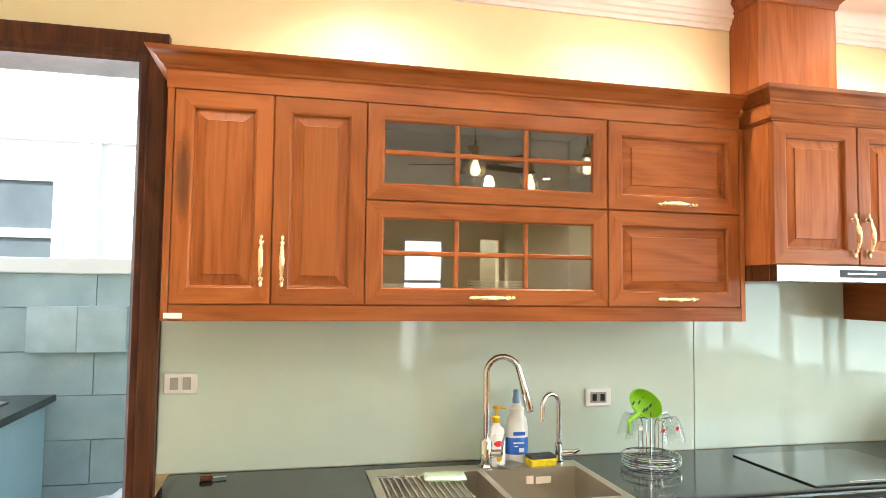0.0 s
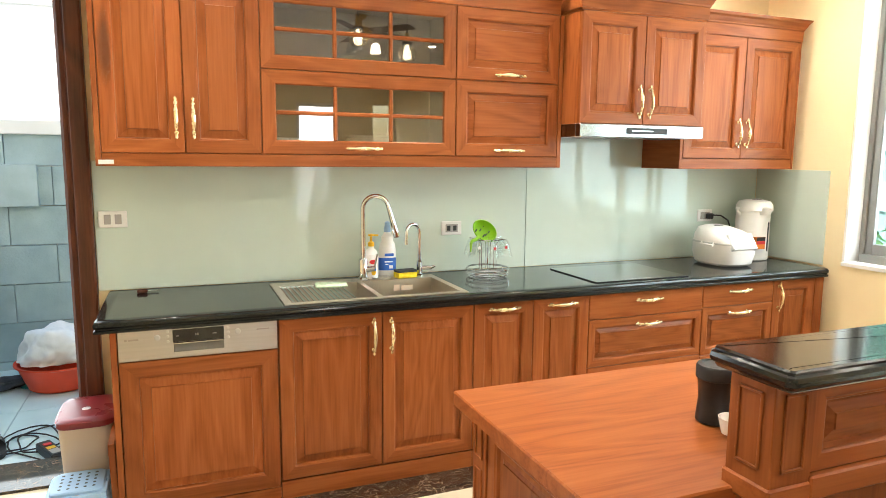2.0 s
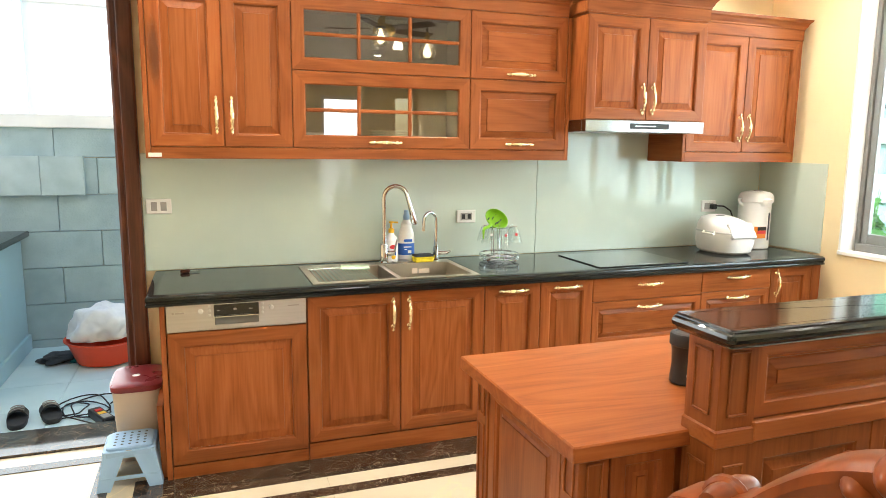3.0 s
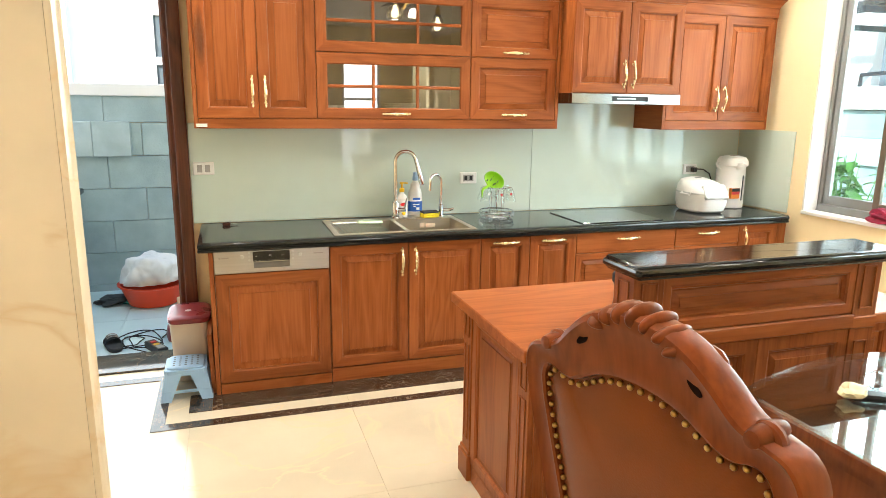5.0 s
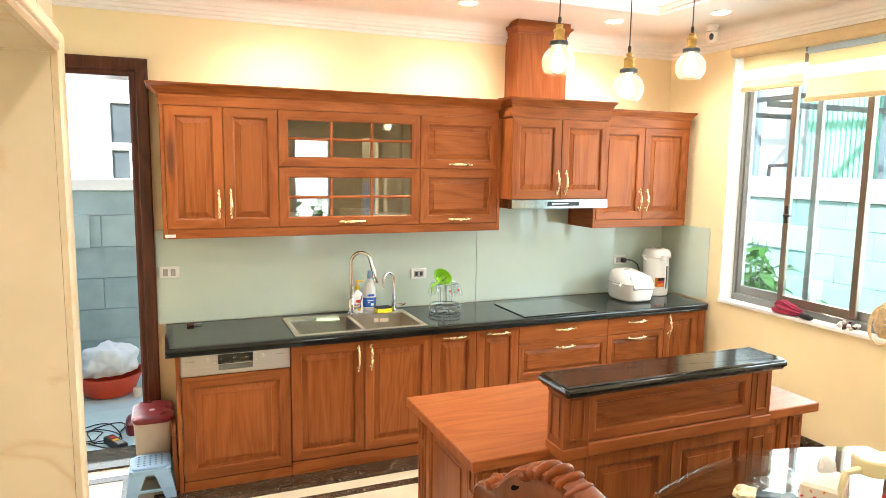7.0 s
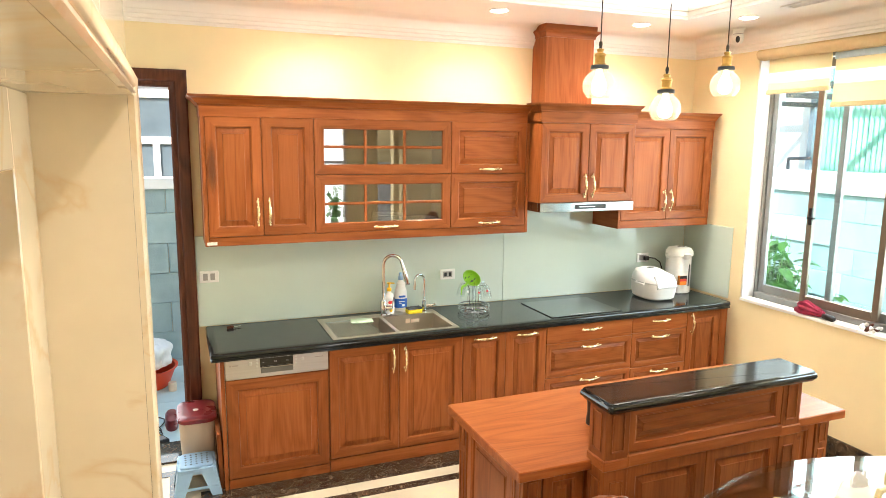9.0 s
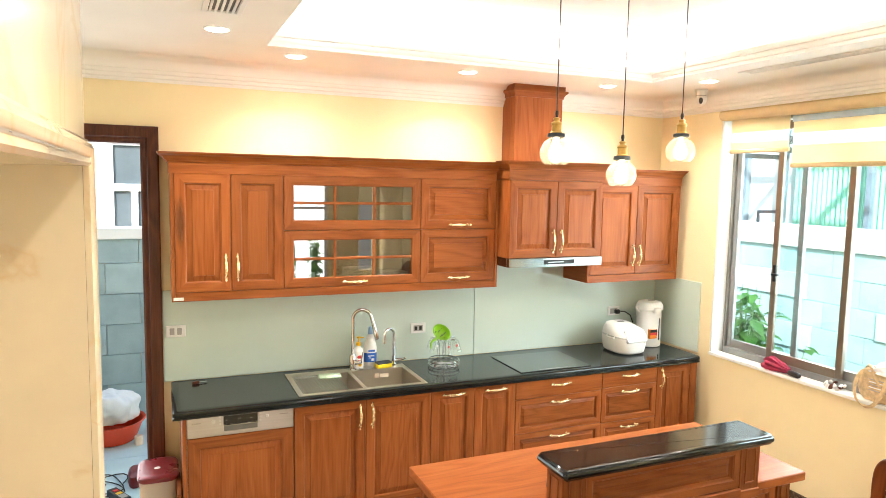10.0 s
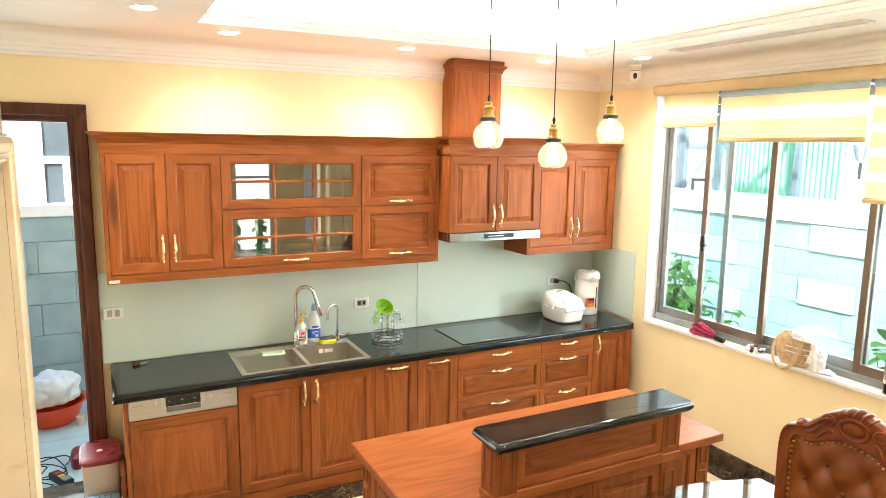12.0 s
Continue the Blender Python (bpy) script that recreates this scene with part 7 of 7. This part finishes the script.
def sandal(x, y, a):
    s = thing("sandal", "black rubber slide sandal with pale stripes", "sandal", group="pair of sandals")
    bm = superell(bmesh.new(), [(0.045, 0.125, 0.0), (0.05, 0.13, 0.006), (0.05, 0.13, 0.024), (0.046, 0.126, 0.028)], (0, 0), 2.8)
    part("sole", bm, RUBBER, s)
    bm = bmesh.new()
    rows = []
    for j in range(5):
        yy = 0.0 + j * 0.025
        rows.append([bm.verts.new((0.053 * math.cos(q), yy, 0.012 + (0.058 - 0.003 * j) * math.sin(q))) for q in [math.pi * k / 12 for k in range(13)]])
    inner = [[bm.verts.new((v.co.x * 0.9, v.co.y, v.co.z * 0.9)) for v in r_] for r_ in rows]
    for grp in (rows, inner):
        for p_, q_ in zip(grp, grp[1:]):
            for k in range(12):
                bm.faces.new((p_[k], p_[k + 1], q_[k + 1], q_[k]))
    for p_, q_ in ((rows[0], inner[0]), (rows[-1], inner[-1])):
        for k in range(12):
            bm.faces.new((p_[k], p_[k + 1], q_[k + 1], q_[k]))
    bmesh.ops.recalc_face_normals(bm, faces=bm.faces)
    st = part("strap", bm, RUBBER, s)
    for j in range(3):
        part("stripe", tube(bmesh.new(), [(0.0545 * math.cos(q), 0.02 + 0.03 * j, 0.013 + 0.058 * math.sin(q)) for q in [math.pi * (0.28 + 0.044 * k) for k in range(11)]], 0.003, 6), PLASTIC_GREY, st, "grey stripe")
    s.matrix_basis = pose(x, y, GZ, 0, 0, a)
    return s


sandal(-1.255, 3.06, 10)
sandal(-1.095, 3.09, 16)
ps = thing("power_strip", "black extension socket with red switch and coiled cable", "power strip", (-0.74, 2.95, GZ))
mp_ = pose(-0.815, 2.93, GZ + 0.001, 0, 0, 28)
part("case", turned(mk((-0.035, 0.035, -0.11, 0.11, 0, 0.05), b=0.006), mp_), BLACKP, ps)
part("switch", turned(mk((-0.018, 0.018, 0.03, 0.06, 0.05, 0.056), b=0.002), mp_), REDLBL, ps, "red switch")
part("sticker", turned(mk((-0.02, 0.02, -0.02, 0.015, 0.05, 0.0512)), mp_), YELLOWP, ps, "yellow sticker")
part("outlet", turned(mk((-0.022, 0.022, -0.09, -0.03, 0.05, 0.0515)), mp_), PLASTIC_GREY, ps)
pts = []
for k in range(70):
    a = k * 0.32
    pts.append((-0.95 + 0.05 * math.sin(k * 0.19) + (0.12 + 0.05 * math.sin(k * 0.41)) * math.cos(a) * (1.25 - k / 160), 3.13 + 0.06 * math.cos(k * 0.13) + (0.15 + 0.06 * math.cos(k * 0.27)) * math.sin(a), GZ + 0.006 + 0.008 * math.sin(k * 0.5) ** 2))
pts += [(-0.86, 2.90, GZ + 0.006), (-0.93, 2.83, GZ + 0.006), (-1.0, 2.80, GZ + 0.006)]
part("cable", tube(bmesh.new(), pts, 0.0042, 6), RUBBER, ps, "tangled black cable")
part("plug", turned(mk((-0.035, 0.035, -0.015, 0.015, 0, 0.026), b=0.006), pose(-1.03, 2.79, GZ + 0.001, 0, 0, 15)), BLACKP, ps)
solo("shoe", superell(bmesh.new(), [(0.045, 0.12, GZ + 0.001), (0.05, 0.13, GZ + 0.03), (0.045, 0.12, GZ + 0.08), (0.03, 0.07, GZ + 0.10)], (-0.72, 3.20), 2.3), REDLID, "dark red shoe by the doorway", "shoe")

# ---- garden beyond the window ----
ge = thing("wall_garden", "grey stone garden wall with proud slabs and white coping", "wall", (5.65, 1.0, -0.3), kind="structure")
part("core", mk((5.65, 5.85, -6.0, 4.58, -0.3, 1.56)), JOINT, ge)
part("coping", mk((5.58, 5.92, -6.0, 4.58, 1.56, 1.78), b=0.008), RENDER, ge, "white rendered coping")
for r in range(7):
    z = -0.3 + r * 0.2655
    y = -5.9 + (0.17, 0.45, 0.02, 0.28, 0.17, 0.36, 0.10)[r]
    k = 0
    while y < 4.0:
        pale = (r, k) in ((4, 13), (5, 15), (5, 16), (3, 15), (2, 10), (4, 9), (3, 8), (1, 12), (6, 13))
        dpt = 0.025 if pale else random.uniform(0.0, 0.006)
        part("block", mk((5.62 - dpt, 5.652, y + 0.002, y + 0.556, z + 0.002, z + 0.2635), b=0.003), GARDENL if pale else GARDENB, ge)
        y += 0.558
        k += 1
eh = thing("green_shed", "neighbouring lean-to clad in green corrugated sheets", "shed", (8.4, 4.4, -0.3))
bm = bmesh.new()
n = 118
top = [bm.verts.new((8.85 + 0.02 * math.sin(k * 1.3), 3.76 + k * 0.0168, 3.7)) for k in range(n)]
bot = [bm.verts.new((8.85 + 0.02 * math.sin(k * 1.3), 3.76 + k * 0.0168, 1.2)) for k in range(n)]
tb_ = [bm.verts.new((8.88 + 0.02 * math.sin(k * 1.3), 3.76 + k * 0.0168, 3.7)) for k in range(n)]
for k in range(n - 1):
    bm.faces.new((top[k], top[k + 1], bot[k + 1], bot[k]))
    bm.faces.new((top[k], top[k + 1], tb_[k + 1], tb_[k]))
part("sheeting", bm, TARP, eh, "bright green corrugated sheets")
for y in (4.33, 5.75):
    part("post", mk((8.66, 8.74, y, y + 0.08, -0.3, 3.2)), SLATE, eh, "blue-grey steel post")
for k in range(4):
    part("beam", mk((6.7 + k * 0.6, 6.76 + k * 0.6, 3.4, 6.4, 2.72 + k * 0.07, 2.78 + k * 0.07)), DARKIRON, eh, "dark steel beam")
part("rafter", mk((6.5, 8.72, 4.33, 4.40, 2.63, 2.70)), DARKIRON, eh)
part("rafter", mk((6.5, 8.72, 5.75, 5.82, 2.63, 2.70)), DARKIRON, eh)
wh = thing("east_house", "bright white rendered house behind the garden wall", "house", (9, 1, -0.3))
part("wall", mk((9.0, 9.4, -8.0, 9.0, -0.3, 6.0)), RENDER, wh)
# solid plate whose grey holds the window's shade
wd_ = part("window", mk((8.96, 8.999, 6.86, 7.30, 1.56, 3.4), b=0.005), PLASTIC_GREY, wh, "grey plate coloured as a shaded window")
part("frame", mk((8.90, 8.999, 6.72, 6.855, 1.50, 3.4), (8.92, 8.955, 6.86, 7.30, 2.10, 2.16), (8.92, 8.955, 6.86, 7.30, 1.56, 1.62), (8.92, 8.955, 7.05, 7.09, 1.62, 3.4), b=0.004), SLATE, wd_, "blue-grey frame")
ol = thing("garden_lantern", "dark iron lantern on the garden wall", "lantern", (5.75, 1.69, 1.78))
part("cage", lathe(bmesh.new(), [(0.02, 2.15), (0.035, 2.17), (0.070, 2.30), (0.074, 2.31), (0.070, 2.315), (0.05, 2.35), (0.012, 2.38), (0.01, 2.40)], (5.75, 1.69, 0), 6), BLOCKL, ol)
for k in range(6):
    a = k * math.pi / 3
    part("bar", tube(bmesh.new(), [(5.75 + 0.036 * math.cos(a), 1.69 + 0.036 * math.sin(a), 2.17), (5.75 + 0.073 * math.cos(a), 1.69 + 0.073 * math.sin(a), 2.305)], 0.006, 6), SLATE, ol)
part("stem", tube(bmesh.new(), [(5.75, 1.69, 2.00), (5.75, 1.69, 2.16)], 0.014, 8), DARKIRON, ol)
part("pillar", mk((5.64, 5.86, 1.59, 1.79, 1.78, 2.00), b=0.01), RENDER, ol, "white rendered pillar")
gt_ = thing("garden_tap", "small dark garden tap on the coping", "tap", (5.75, 3.4, 1.78))
part("stem", tube(bmesh.new(), [(5.75, 3.62, 1.78), (5.75, 3.62, 1.90), (5.75, 3.35, 1.91)], 0.02, 8), DARKIRON, gt_)


def plant(label, x, y, z, n, spread, height, size, seed):
    rg = random.Random(seed)
    p = thing("garden_plant", label, "plant", (x, y, z), group="garden plants")
    stems, leaves = bmesh.new(), bmesh.new()
    for k in range(n):
        a, r = rg.uniform(0, 6.28), rg.uniform(0.1, 1) * spread
        h = height * rg.uniform(0.45, 1.0)
        tip = Vector((x + r * math.cos(a), y + r * math.sin(a), z + h))
        root = Vector((x + 0.2 * r * math.cos(a), y + 0.2 * r * math.sin(a), z))
        tube(stems, [root, (root + tip) / 2 + Vector((0, 0, 0.1 * h)), tip], [0.008, 0.006, 0.003], 5)
        for q in range(7):
            b = rg.uniform(0, 6.28)
            o = root.lerp(tip, rg.uniform(0.45, 1.0))
            d = Vector((math.cos(b), math.sin(b), rg.uniform(-0.5, 0.4))).normalized()
            s = d.cross(Vector((0, 0, 1))).normalized()
            L_ = size * rg.uniform(0.6, 1.2)
            v = [leaves.verts.new(o + d * (L_ * t_) + s * (w_ * L_ * 0.30) + Vector((0, 0, -0.35 * L_ * t_ * t_ + 0.05 * L_ * abs(w_)))) for t_, w_ in ((0, 0), (0.35, 1), (0.7, 0.8), (1, 0), (0.7, -0.8), (0.35, -1))]
            mid = leaves.verts.new(o + d * (L_ * 0.5) + Vector((0, 0, -0.10 * L_)))
            for k2 in range(6):
                leaves.faces.new((v[k2], v[(k2 + 1) % 6], mid))
    part("stem", stems, LEAF, p)
    o = part("leaves", leaves, LEAF, p, "bright green leaves")
    tagged(o, kind="stuff")
    return p


plant("leafy green garden shrub outside the window", 4.85, 2.92, -0.12, 44, 0.34, 1.36, 0.17, 1)
plant("low leafy green plant at the garden wall", 5.0, 2.55, -0.12, 14, 0.22, 0.80, 0.15, 7)
plant("broad-leaved green plant outside the window", 4.85, 0.70, -0.12, 16, 0.32, 1.05, 0.30, 3)
plant("broad-leaved green plant outside the window", 4.8, -0.1, -0.12, 14, 0.35, 1.0, 0.28, 4)
gr = thing("grass_tuft", "tuft of long thin green grass by the garden wall", "grass", (4.9, 2.06, -0.12))
rg = random.Random(12)
bm = bmesh.new()
for k in range(90):
    a, L_, h = rg.uniform(0, 6.28), rg.uniform(0.06, 0.30), rg.uniform(0.45, 1.0)
    prev = None
    for j in range(7):
        u = j / 6
        c_ = Vector((4.9 + math.cos(a) * L_ * u ** 1.8, 2.06 + math.sin(a) * L_ * u ** 1.8, -0.12 + h * (u - 0.25 * u ** 3)))
        sd = Vector((-math.sin(a), math.cos(a), 0)) * 0.006 * (1 - 0.9 * u)
        row = (bm.verts.new(c_ - sd), bm.verts.new(c_ + sd))
        if prev:
            bm.faces.new((prev[0], prev[1], row[1], row[0]))
        prev = row
o = part("blades", bm, LEAF, gr, "long green blades")
tagged(o, kind="stuff")
plant("leafy green shrub beyond the rear window", 1.75, -6.45, -0.13, 26, 0.22, 1.75, 0.15, 21)
plant("leafy green shrub beyond the rear window", 2.25, -6.46, -0.13, 18, 0.2, 1.5, 0.16, 22)


# ---- floor tiles ----
TS = 0.80
tile_me = finish(mk((0.0004, TS - 0.0004, 0.0004, TS - 0.0004, -0.007, 0.0), b=0.0005), "tile", TILE, False)
for i in range(6):
    for j in range(9):
        tx0, ty0 = -1.35 + i * TS, -4.0 + j * TS
        if tx0 < 3.4 and ty0 < 2.2:
            o = piece("tile", tile_me, floor, (tx0, ty0, 0))
